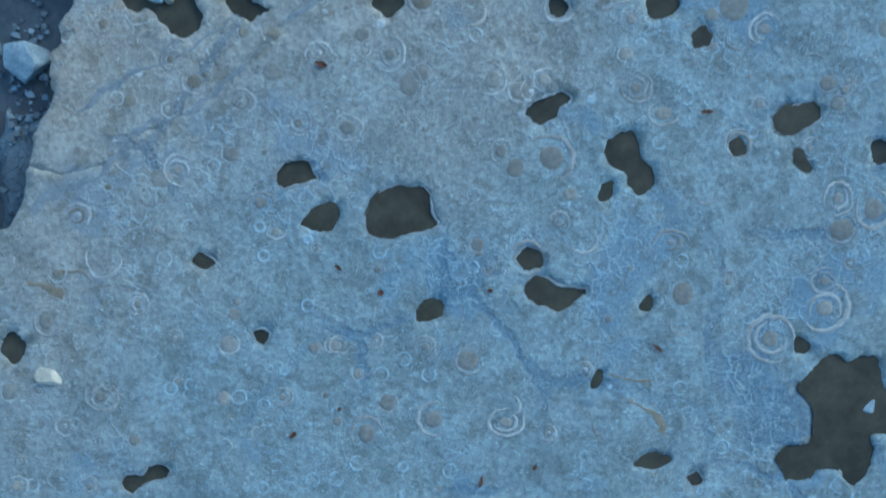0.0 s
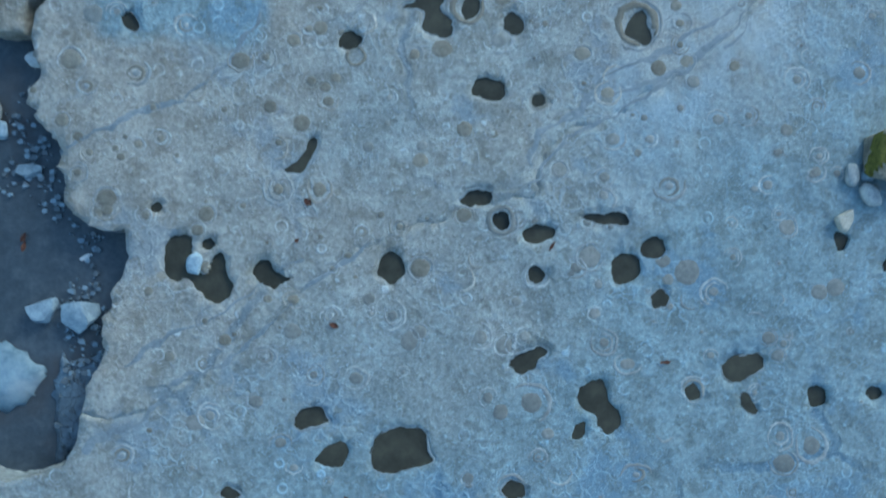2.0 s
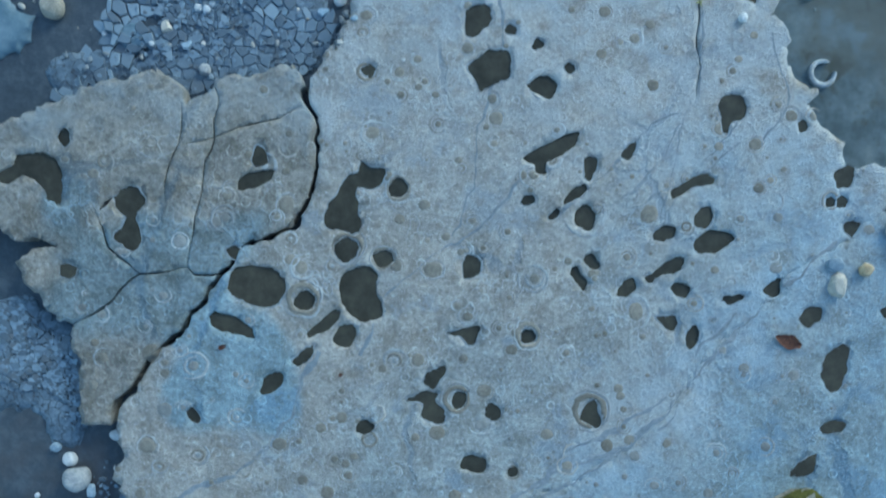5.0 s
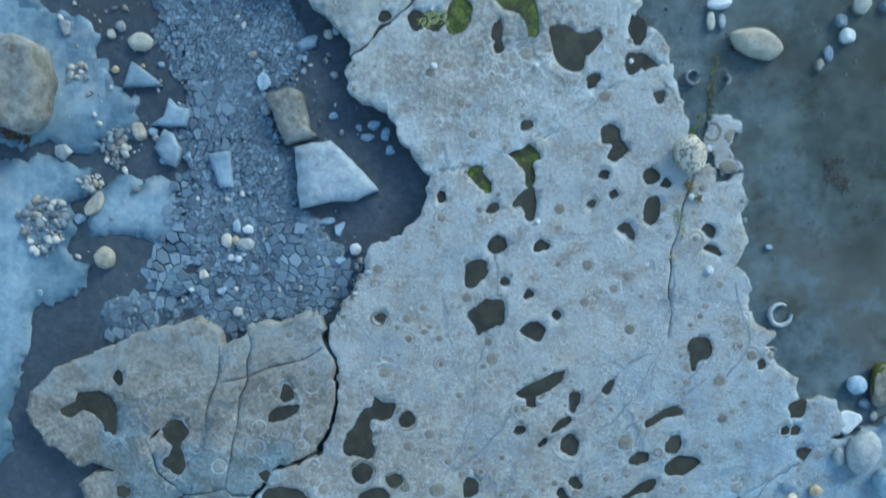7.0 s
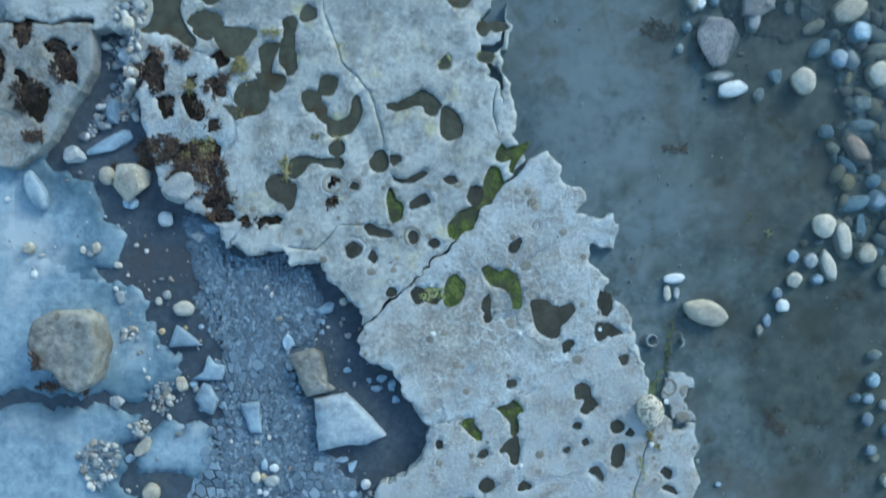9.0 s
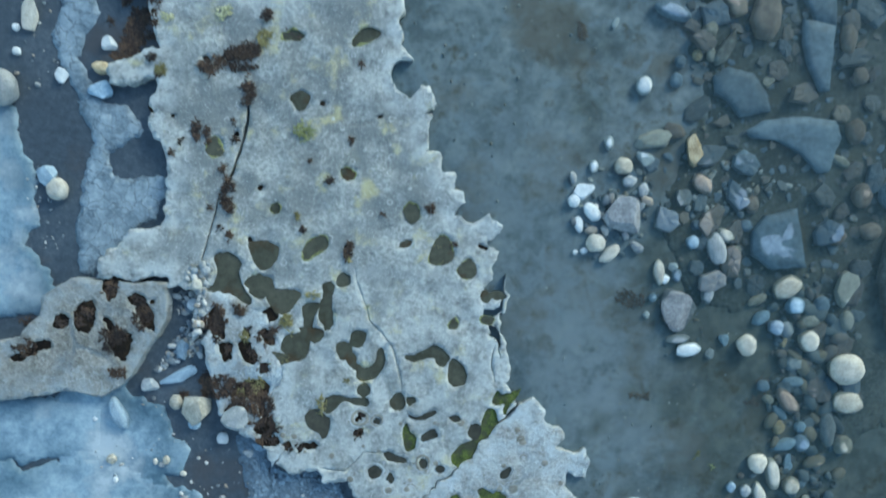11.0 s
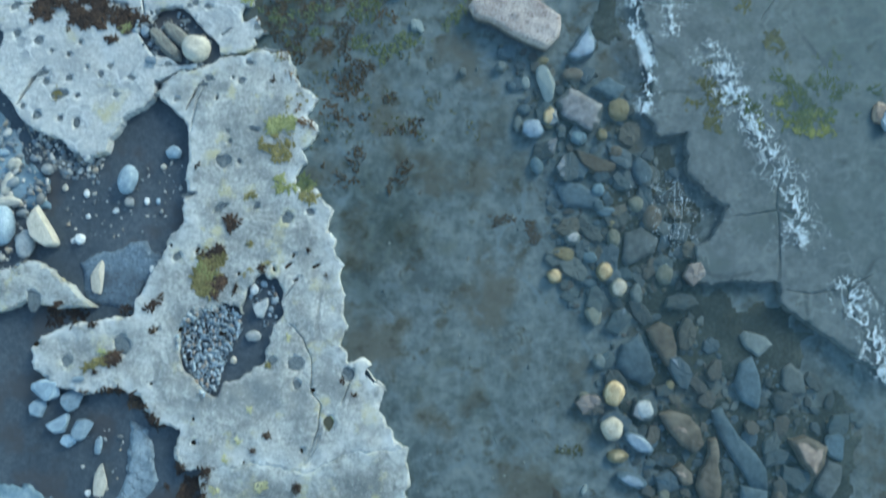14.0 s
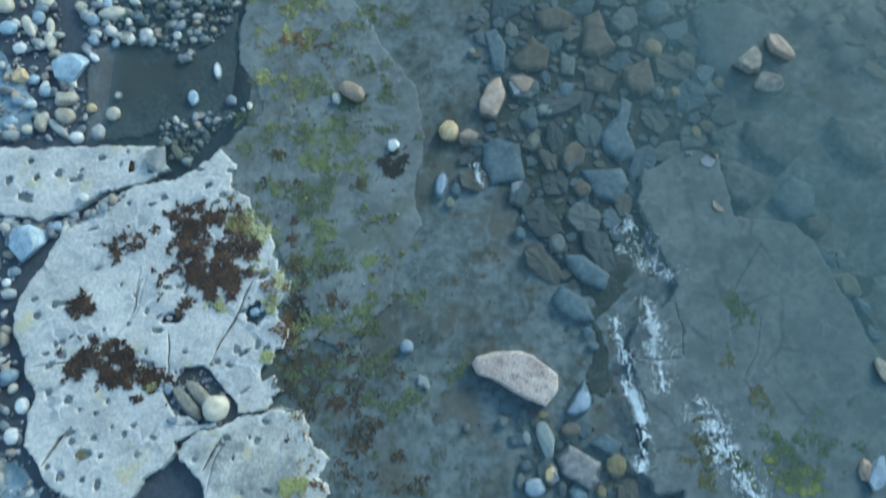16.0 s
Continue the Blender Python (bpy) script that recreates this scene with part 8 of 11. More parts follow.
cobble(3.67, 3.43, 0.24, 0.25, -0, "blue")
cobble(3.10, 3.36, 0.10, 0.10, -0, "ochre")
cobble(3.62, 3.93, 0.07, 0.09, -0, "grey")
boulder(-2.80, 8.26, 0.32, 0.42, -10, "tan", 0.8)
cobble(-3.06, 8.32, 0.15, 0.18, -0, "tan")
cobble(-2.84, 8.06, 0.15, 0.12, -0, "blue")
cobble(-2.50, 7.90, 0.15, 0.15, -0, "white")
cobble(-3.72, 8.18, 0.41, 0.19, -65, "blue")
cobble(-4.01, 8.10, 0.06, 0.05, -0, "white")
cobble(-3.80, 7.63, 0.13, 0.12, -0, "tan")
boulder(-3.01, 8.96, 0.19, 0.28, -0, "blue")
cobble(-2.87, 9.48, 0.14, 0.15, -0, "white")
boulder(-3.38, 8.52, 0.24, 0.18, -0, "grey")
boulder(-3.00, 8.65, 0.56, 0.16, 28, "blue", 0.5)
cobble(-2.77, 9.73, 0.13, 0.14, -0, "cream")
cobble(-2.67, 9.90, 0.11, 0.10, -0, "grey")
cobble(-3.16, 7.63, 0.09, 0.11, -0, "tan")
cobble(-3.29, 7.61, 0.06, 0.08, -0, "cream")
cobble(-3.22, 7.57, 0.08, 0.06, -0, "grey")
cobble(-3.76, 7.38, 0.06, 0.08, -0, "white")
cobble(-2.97, 7.46, 0.08, 0.06, -0, "cream")
boulder(-2.19, 7.73, 0.16, 0.10, -0, "grey")
boulder(-2.29, 8.16, 0.38, 0.35, -0, "grey", 0.4)
boulder(-2.05, 7.81, 0.24, 0.13, -10, "blue", 0.4)
flagstone([(-3.69, 6.76), (-3.64, 6.98), (-3.48, 7.06), (-3.23, 7.06), (-3.07, 6.98), (-3.00, 6.72), (-3.08, 6.38), (-3.24, 6.28), (-3.36, 6.33), (-3.47, 6.48), (-3.62, 6.50)], "drab", 0.28)
boulder(2.80, 9.58, 0.42, 0.52, 30, "lilac", 0.35)
cobble(2.64, 9.92, 0.14, 0.13, -0, "white")
cobble(2.45, 9.50, 0.08, 0.09, -0, "white")
cobble(2.83, 9.22, 0.29, 0.12, 5, "grey")
cobble(2.95, 9.10, 0.32, 0.16, 12, "white")
boulder(3.38, 9.23, 0.14, 0.16, -0, "blue")
boulder(3.22, 9.04, 0.12, 0.16, -0, "grey")
cobble(3.63, 9.17, 0.24, 0.27, 10, "cream")
cobble(2.52, 9.70, 0.10, 0.11, -0, "blue")
cobble(3.16, 9.75, 0.15, 0.23, -0, "grey")
cobble(3.80, 9.49, 0.25, 0.15, 39, "blue")
cobble(3.76, 9.70, 0.25, 0.12, 25, "tan")
cobble(4.09, 9.86, 0.39, 0.25, 30, "tan")
cobble(3.98, 9.39, 0.20, 0.20, -0, "dark")
cobble(4.20, 9.64, 0.23, 0.22, -0, "blue")
cobble(4.37, 9.23, 0.25, 0.27, -0, "cream")
cobble(4.39, 9.47, 0.24, 0.16, -0, "tan")
cobble(4.08, 9.22, 0.09, 0.16, -0, "ochre")
boulder(4.19, 8.97, 0.25, 0.21, 20, "grey")
cobble(4.22, 8.74, 0.26, 0.14, -0, "blue")
cobble(3.86, 8.69, 0.16, 0.14, -0, "dark")
cobble(4.15, 8.52, 0.38, 0.19, -48, "brown")
cobble(3.93, 8.53, 0.14, 0.10, -30, "tan")
cobble(4.07, 8.37, 0.23, 0.10, -42, "blue")
cobble(4.06, 8.20, 0.15, 0.17, -0, "ochre")
cobble(4.15, 8.00, 0.30, 0.15, 15, "blue")
cobble(4.32, 8.21, 0.14, 0.14, -0, "blue")
cobble(4.34, 8.02, 0.19, 0.22, -0, "dark")
boulder(4.19, 7.77, 0.14, 0.26, -0, "blue")
cobble(3.81, 7.79, 0.23, 0.25, -0, "cream")
cobble(4.00, 7.65, 0.40, 0.17, -79, "cream")
cobble(3.85, 7.40, 0.33, 0.14, -71, "cream")
cobble(3.68, 7.45, 0.14, 0.15, -0, "grey")
cobble(3.51, 7.49, 0.11, 0.14, -0, "blue")
cobble(3.74, 7.27, 0.14, 0.11, -0, "blue")
cobble(4.23, 7.51, 0.20, 0.22, -0, "tan")
cobble(4.42, 7.29, 0.13, 0.22, -0, "cream")
cobble(4.37, 7.54, 0.11, 0.12, -0, "blue")
cobble(3.35, 7.14, 0.11, 0.12, -0, "dark")
cobble(3.78, 7.62, 0.10, 0.05, 19, "grey")
cobble(3.63, 7.62, 0.09, 0.07, -0, "brown")
cobble(4.30, 6.54, 0.14, 0.11, -1, "grey")
cobble(4.27, 6.30, 0.14, 0.16, -1, "blue")
cobble(4.22, 6.12, 0.13, 0.12, -1, "dark")
cobble(4.39, 6.06, 0.11, 0.10, -1, "white")
cobble(4.21, 5.93, 0.13, 0.15, -1, "dark")
cobble(4.24, 5.63, 0.13, 0.12, -1, "dark")
boulder(4.29, 5.55, 0.11, 0.08, -1, "cream")
cobble(4.40, 5.34, 0.13, 0.14, -1, "cream")
cobble(4.11, 6.13, 0.11, 0.10, -1, "dark")
cobble(4.40, 5.82, 0.10, 0.13, -1, "blue")
cobble(2.58, 5.54, 0.04, 0.05, -1, "white")
cobble(2.27, 6.12, 0.05, 0.05, -1, "white")
cobble(1.64, 6.82, 0.05, 0.05, -1, "white")
cobble(2.77, 5.32, 0.07, 0.05, -1, "blue")


cobble(2.37, 13.73, 0.33, 0.34, 1, "tan")
cobble(2.46, 13.35, 0.31, 0.19, 1, "ochre")
cobble(2.75, 13.54, 0.48, 0.24, -33, "dark")
cobble(3.09, 12.84, 0.18, 0.19, 1, "tan")
cobble(2.34, 12.16, 0.19, 0.23, 1, "white")
cobble(1.99, 12.88, 0.15, 0.07, 67, "white")
cobble(2.76, 12.46, 0.14, 0.16, 1, "dark")
cobble(2.72, 12.24, 0.15, 0.18, 1, "dark")
cobble(3.10, 13.05, 0.18, 0.18, 1, "dark")
cobble(2.96, 12.54, 0.12, 0.14, 1, "ochre")
boulder(3.79, 12.25, 0.15, 0.15, 1, "tan")
flagstone([(3.66, 10.51), (3.79, 10.68), (4.16, 10.79), (4.29, 10.11), (3.88, 10.06), (3.67, 10.23)], "dark", 0.10, 0.02)
boulder(2.44, 11.55, 0.55, 0.23, 11, "cream", 0.5)
boulder(2.72, 11.65, 0.27, 0.20, -18, "brown")
boulder(2.95, 11.41, 0.27, 0.41, 12, "ochre")
boulder(2.39, 11.31, 0.26, 0.18, -18, "white")
cobble(2.12, 11.22, 0.22, 0.21, 1, "tan")
cobble(1.95, 11.49, 0.12, 0.18, 1, "white")
cobble(1.78, 11.21, 0.11, 0.15, 1, "white")
boulder(1.66, 10.93, 0.25, 0.22, 2, "white")
cobble(1.55, 10.81, 0.15, 0.16, 2, "white")
cobble(1.77, 10.68, 0.25, 0.16, -48, "white")
boulder(2.11, 10.66, 0.56, 0.45, -28, "lilac", 0.6)
cobble(1.62, 10.54, 0.11, 0.21, 12, "white")
cobble(1.82, 10.32, 0.23, 0.22, 2, "cream")
cobble(1.99, 10.20, 0.30, 0.15, 42, "cream")
cobble(1.69, 10.23, 0.10, 0.08, 2, "white")
cobble(1.59, 10.21, 0.07, 0.07, 2, "white")
cobble(2.58, 9.99, 0.33, 0.14, 97, "cream")
boulder(2.75, 10.07, 0.12, 0.12, 2, "white")
cobble(3.24, 10.29, 0.41, 0.22, 107, "grey")
cobble(3.35, 10.45, 0.23, 0.16, -28, "cream")
cobble(3.48, 10.29, 0.14, 0.09, 2, "tan")
cobble(2.96, 10.36, 0.16, 0.17, 2, "blue")
cobble(2.36, 10.95, 0.14, 0.18, 2, "grey")
cobble(2.20, 11.05, 0.18, 0.15, 2, "grey")
cobble(2.71, 10.67, 0.15, 0.12, 2, "dark")
cobble(3.65, 10.81, 0.16, 0.21, 2, "brown")
cobble(3.59, 10.57, 0.16, 0.14, 2, "dark")
cobble(2.79, 9.97, 0.12, 0.17, 2, "dark")
cobble(3.00, 10.56, 0.12, 0.12, 2, "dark")
cobble(3.53, 11.36, 0.16, 0.19, 1, "blue")
cobble(3.05, 11.04, 0.28, 0.19, -48, "brown")
boulder(4.79, 9.88, 0.26, 0.50, -4, "cream", 0.7)
cobble(4.82, 9.48, 0.17, 0.24, 2, "cream")
cobble(4.81, 8.91, 0.41, 0.38, 2, "cream")
cobble(4.85, 8.52, 0.40, 0.27, 2, "tan")
cobble(4.65, 8.20, 0.19, 0.45, 2, "grey")
cobble(4.84, 8.00, 0.22, 0.24, 2, "tan")
cobble(4.84, 11.70, 0.23, 0.31, 1, "brown")
cobble(4.94, 10.95, 0.23, 0.30, 2, "brown")
cobble(4.66, 10.46, 0.23, 0.21, 2, "brown")
cobble(4.68, 11.36, 0.28, 0.11, -28, "tan")
cobble(4.52, 9.66, 0.18, 0.21, 2, "dark")
cobble(4.88, 12.35, 0.19, 0.20, 1, "brown")
cobble(4.72, 12.78, 0.20, 0.41, 1, "brown")
cobble(4.98, 13.06, 0.20, 0.16, 1, "grey")
cobble(5.06, 10.54, 0.27, 0.21, 2, "brown")
cobble(5.28, 10.96, 0.27, 0.34, 2, "dark")
flagstone([(5.35, 10.56), (5.60, 10.79), (6.04, 10.90), (6.70, 10.63), (7.07, 10.06), (6.65, 9.25), (5.92, 9.01), (5.34, 9.29), (5.18, 9.94), (5.24, 10.38)], "drab", 0.16)
cobble(2.41, 14.22, 0.31, 0.39, 1, "ochre")
cobble(2.20, 14.66, 0.19, 0.22, 1, "grey")
cobble(1.99, 14.17, 0.15, 0.12, 1, "tan")
cobble(2.84, 14.01, 0.28, 0.28, 1, "grey")
boulder(2.14, 15.32, 0.28, 0.30, 1, "cream")
boulder(1.70, 16.17, 0.39, 0.28, -14, "ochre")
cobble(1.56, 15.87, 0.23, 0.22, 1, "ochre")
cobble(2.29, 15.95, 0.25, 0.28, 1, "ochre")
cobble(2.49, 15.72, 0.26, 0.31, 1, "tan")
cobble(2.75, 15.63, 0.19, 0.33, 1, "grey")
cobble(3.17, 15.95, 0.26, 0.35, 1, "tan")
cobble(2.08, 16.16, 0.23, 0.17, 1, "blue")
cobble(2.07, 15.78, 0.22, 0.14, 1, "dark")
cobble(2.43, 16.45, 0.20, 0.28, 1, "tan")
cobble(2.77, 16.97, 0.23, 0.24, 1, "tan")
cobble(2.34, 16.84, 0.30, 0.16, 1, "dark")
boulder(5.53, 13.56, 0.31, 0.45, 31, "dark")
cobble(3.22, 14.35, 0.14, 0.15, 1, "ochre")
cobble(2.65, 13.03, 0.46, 0.20, -19, "dark")
cobble(3.12, 12.55, 0.12, 0.18, 1, "tan")
boulder(-5.64, 14.11, 0.46, 0.36, 11, "blue", 0.7)
boulder(-5.30, 13.91, 0.36, 0.43, -28, "blue", 0.6)
boulder(-5.45, 13.61, 0.38, 0.26, 16, "blue", 0.6)
boulder(-5.12, 13.56, 0.33, 0.28, 42, "blue", 0.6)
boulder(-5.30, 13.39, 0.23, 0.20, 1, "blue", 0.6)
boulder(-5.81, 13.83, 0.31, 0.28, 1, "blue", 0.6)
boulder(-4.81, 12.85, 0.46, 0.20, 88, "cream")
cobble(-4.88, 13.32, 0.26, 0.11, 88, "blue")
cobble(-4.98, 12.67, 0.09, 0.10, 1, "white")
cobble(-4.97, 12.39, 0.11, 0.10, 1, "white")
cobble(-3.97, 12.22, 0.24, 0.15, -9, "ochre")
boulder(-4.44, 12.13, 0.15, 0.20, 31, "white")
cobble(-5.10, 11.95, 0.41, 0.45, 1, "grey")
cobble(-4.47, 10.80, 0.26, 0.27, 1, "cream")
boulder(-4.59, 10.95, 0.22, 0.30, 21, "blue")
boulder(-3.90, 12.50, 0.20, 0.18, 1, "white")
boulder(-3.96, 11.97, 0.33, 0.23, 21, "blue")
boulder(-5.16, 14.25, 0.23, 0.09, 1, "blue")
boulder(-5.93, 16.37, 0.74, 0.36, -69, "cream", 0.9)
cobble(-6.18, 16.16, 0.27, 0.42, 1, "grey")
cobble(-4.75, 17.16, 0.45, 0.30, 75, "blue")
cobble(-4.12, 17.59, 0.26, 0.20, 1, "blue")
cobble(-6.56, 16.42, 0.39, 0.61, 1, "blue")
boulder(-5.07, 15.66, 0.59, 0.19, 91, "cream", 0.5)
cobble(-5.40, 16.26, 0.15, 0.17, 1, "white")
cobble(-4.72, 16.82, 0.16, 0.15, 1, "grey")
cobble(-5.37, 16.94, 0.09, 0.12, 1, "white")
cobble(-6.51, 16.79, 0.43, 0.15, 1, "cream")
cobble(-6.45, 17.36, 0.22, 0.18, 22, "cream")
cobble(-5.70, 17.02, 0.09, 0.11, 1, "cream")
cobble(-5.97, 17.29, 0.17, 0.17, 1, "grey")
cobble(-7.01, 19.14, 0.21, 0.26, 1, "white")
cobble(-4.47, 16.85, 0.08, 0.12, 1, "white")
cobble(-4.30, 16.85, 0.07, 0.10, 1, "blue")
cobble(-3.87, 16.86, 0.12, 0.10, 1, "white")
cobble(-4.26, 17.37, 0.09, 0.09, 1, "cream")
cobble(-5.32, 16.60, 0.08, 0.08, 1, "white")
cobble(-4.92, 16.69, 0.11, 0.08, 32, "white")
cobble(-5.51, 16.23, 0.07, 0.08, 1, "white")
cobble(-6.54, 17.06, 0.14, 0.37, -18, "cream")
cobble(-6.69, 17.53, 0.26, 0.12, 1, "blue")
cobble(-4.30, 15.83, 0.08, 0.12, 1, "white")
boulder(-2.66, 15.31, 0.25, 0.29, 1, "grey")
cobble(-2.78, 15.57, 0.13, 0.15, 1, "white")
cobble(-3.02, 14.56, 0.10, 0.11, 1, "cream")
cobble(-2.76, 14.91, 0.25, 0.16, 1, "grey")
cobble(-4.32, 19.22, 0.70, 0.22, -46, "drab")
cobble(-4.13, 19.36, 0.67, 0.22, -40, "drab")
cobble(-3.84, 19.17, 0.42, 0.44, 1, "cream")
cobble(-4.50, 18.96, 0.18, 0.12, 1, "dark")
cobble(-4.66, 19.44, 0.15, 0.18, 1, "dark")
cobble(-3.39, 20.73, 0.19, 0.15, 1, "blue")
cobble(-3.27, 20.79, 0.10, 0.12, 1, "white")
cobble(-4.82, 20.61, 0.13, 0.10, 1, "grey")
boulder(-7.44, 21.88, 0.57, 0.71, 1, "blue", 0.7)
cobble(-7.08, 18.67, 0.23, 0.26, 1, "white")
cobble(-7.32, 19.62, 0.30, 0.24, 1, "blue")
cobble(-7.62, 20.98, 0.29, 0.18, 1, "grey")
cobble(-7.71, 21.17, 0.15, 0.16, 1, "white")
cobble(-7.60, 21.37, 0.19, 0.18, 1, "blue")
boulder(-5.40, 23.46, 0.38, 0.50, 12, "grey", 0.5)
cobble(-5.13, 23.65, 0.39, 0.18, -56, "tan")
cobble(-4.92, 23.47, 0.16, 0.16, 1, "white")
cobble(-6.78, 22.43, 0.16, 0.15, 1, "white")
cobble(-6.57, 22.68, 0.18, 0.17, 1, "white")
cobble(-7.03, 22.20, 0.18, 0.19, 1, "blue")
cobble(-6.76, 26.54, 0.56, 0.29, 10, "cream")
cobble(-8.36, 26.25, 0.56, 0.21, -59, "cream")
cobble(-7.94, 26.26, 0.39, 0.16, 101, "cream")
cobble(-7.87, 25.91, 0.43, 0.22, 101, "cream")
cobble(-8.20, 26.45, 0.22, 0.34, 1, "blue")
cobble(-7.04, 25.96, 0.20, 0.25, 1, "blue")
cobble(-7.12, 26.39, 0.28, 0.27, -21, "blue")
cobble(-7.32, 24.68, 0.45, 0.27, 18, "tan")
cobble(-7.28, 24.33, 0.40, 0.31, -20, "tan")
cobble(-6.81, 24.49, 0.19, 0.18, 1, "ochre")
cobble(-6.37, 24.37, 0.27, 0.28, 1, "cream")
cobble(-6.60, 24.00, 0.27, 0.30, 1, "grey")
cobble(-6.99, 23.90, 0.25, 0.23, 1, "white")
cobble(-7.71, 24.21, 0.23, 0.35, 1, "tan")
cobble(-7.39, 24.10, 0.52, 0.17, -39, "grey")
cobble(-8.18, 24.61, 0.35, 0.18, -10, "blue")
cobble(-4.95, 24.73, 0.34, 0.20, 106, "blue")
cobble(-4.57, 25.31, 0.37, 0.15, 101, "white")
cobble(-7.10, 25.69, 0.32, 0.11, -39, "grey")
cobble(-6.96, 25.57, 0.27, 0.13, -39, "white")
boulder(-7.33, 25.34, 0.68, 0.63, 25, "blue", 0.5)
boulder(-8.29, 25.14, 0.38, 0.32, 1, "ochre")
cobble(-6.36, 24.76, 0.14, 0.18, 1, "grey")
cobble(-4.24, 24.68, 0.21, 0.21, 1, "dark")
cobble(-5.43, 26.05, 0.18, 0.21, 1, "grey")
cobble(-8.42, 25.75, 0.28, 0.23, 1, "white")
cobble(-8.72, 26.19, 0.37, 0.28, 1, "blue")
cobble(-7.75, 24.85, 0.23, 0.24, 1, "blue")
cobble(-7.96, 24.56, 0.21, 0.17, 1, "white")
cobble(-8.89, 26.69, 0.33, 0.34, 1, "cream")
cobble(-8.01, 25.09, 0.21, 0.20, 1, "blue")
cobble(-6.25, 26.48, 0.18, 0.18, 1, "blue")
cobble(-8.07, 26.77, 0.27, 0.24, 1, "cream")
cobble(-6.02, 26.04, 0.26, 0.30, 1, "grey")
cobble(-6.39, 25.97, 0.28, 0.20, 1, "tan")
cobble(-6.59, 25.87, 0.17, 0.20, 1, "blue")
cobble(-7.45, 26.72, 0.18, 0.21, 1, "tan")
cobble(-6.91, 26.79, 0.18, 0.26, 1, "blue")
cobble(-8.19, 23.92, 0.31, 0.21, 1, "grey")
cobble(-7.92, 24.04, 0.21, 0.19, 1, "cream")
cobble(-8.25, 24.20, 0.25, 0.19, 1, "blue")
boulder(1.43, 18.78, 0.59, 0.28, -80, "white")
cobble(1.38, 19.15, 0.19, 0.13, 1, "ochre")
cobble(1.47, 18.26, 0.23, 0.36, -9, "ochre")
cobble(2.53, 18.40, 0.33, 0.36, 1, "ochre")
cobble(1.12, 18.79, 0.14, 0.20, 1, "white")
cobble(1.92, 17.96, 0.26, 0.23, 1, "blue")
cobble(2.27, 18.01, 0.17, 0.18, 1, "ochre")
boulder(2.17, 17.56, 0.75, 0.30, -28, "brown")
cobble(1.30, 17.51, 0.19, 0.28, 21, "blue")
cobble(2.41, 16.66, 0.15, 0.14, 1, "ochre")
cobble(1.82, 16.44, 0.25, 0.23, 1, "grey")
cobble(2.21, 17.17, 0.19, 0.19, 1, "blue")
cobble(2.21, 16.93, 0.17, 0.19, 1, "dark")
cobble(0.75, 19.04, 0.18, 0.18, 1, "grey")
cobble(0.92, 18.73, 0.12, 0.14, 1, "dark")
cobble(1.10, 18.37, 0.21, 0.18, 1, "dark")
cobble(1.01, 18.15, 0.14, 0.25, 1, "grey")
cobble(0.74, 19.27, 0.12, 0.17, 1, "dark")
cobble(1.66, 18.07, 0.14, 0.18, 1, "grey")
cobble(1.84, 18.93, 0.32, 0.22, 1, "brown")
cobble(-0.59, 19.66, 0.11, 0.19, 1, "white")
boulder(-0.51, 19.64, 0.16, 0.26, 22, "white")
cobble(-0.83, 20.20, 0.23, 0.23, 1, "dark")
cobble(2.26, 20.28, 0.20, 0.15, 1, "blue")
cobble(2.17, 20.50, 0.18, 0.19, 1, "dark")
cobble(3.01, 16.76, 0.29, 0.42, 1, "brown")
cobble(2.86, 17.44, 0.31, 0.51, 21, "dark")
cobble(2.48, 17.74, 0.22, 0.21, 1, "brown")
cobble(1.23, 18.06, 0.35, 0.30, 1, "dark")
cobble(1.45, 17.72, 0.17, 0.16, 1, "grey")
cobble(0.17, 18.94, 0.12, 0.15, 1, "grey")
flagstone([(2.10, 18.73), (2.37, 18.89), (2.63, 18.74), (2.47, 18.55)], "dark", 0.10, 0.02)
boulder(5.43, 25.66, 0.66, 0.56, 22, "drab", 0.85)
boulder(5.74, 25.22, 0.50, 0.56, -35, "drab", 0.9)
boulder(6.01, 25.96, 0.68, 0.40, -59, "brown", 1.2)
cobble(-0.22, 24.14, 0.39, 0.41, 1, "ochre")
boulder(-1.19, 23.82, 0.21, 0.25, 1, "white")
cobble(-2.00, 24.87, 0.51, 0.32, -26, "brown")
cobble(-2.29, 24.75, 0.17, 0.24, 1, "grey")
cobble(3.66, 25.99, 0.37, 0.40, 1, "ochre")
boulder(4.13, 26.38, 0.67, 0.53, 1, "dark", 0.3)
cobble(4.86, 25.27, 0.21, 0.24, 1, "ochre")
boulder(4.58, 25.43, 0.36, 0.49, 1, "dark")
boulder(6.64, 21.45, 0.59, 0.46, -68, "tan")
cobble(7.00, 19.91, 0.25, 0.47, 20, "tan")
cobble(6.26, 22.45, 0.41, 0.36, 1, "brown")
boulder(1.17, 25.14, 0.55, 0.41, 1, "brown")
cobble(1.58, 24.62, 0.38, 0.26, 1, "grey")
cobble(1.35, 23.98, 0.23, 0.36, 1, "tan")
boulder(2.07, 23.73, 0.39, 0.59, -10, "brown")
cobble(-0.32, 23.08, 0.24, 0.56, -4, "dark")
cobble(-0.17, 22.76, 0.18, 0.23, 1, "tan")
cobble(-0.05, 23.00, 0.18, 0.28, 1, "dark")
cobble(1.17, 22.52, 0.16, 0.15, 1, "white")
cobble(1.71, 22.06, 0.29, 0.39, 1, "grey")
boulder(1.54, 21.55, 0.16, 0.46, 1, "dark")
boulder(4.52, 22.74, 0.30, 0.14, -60, "brown", 0.3)
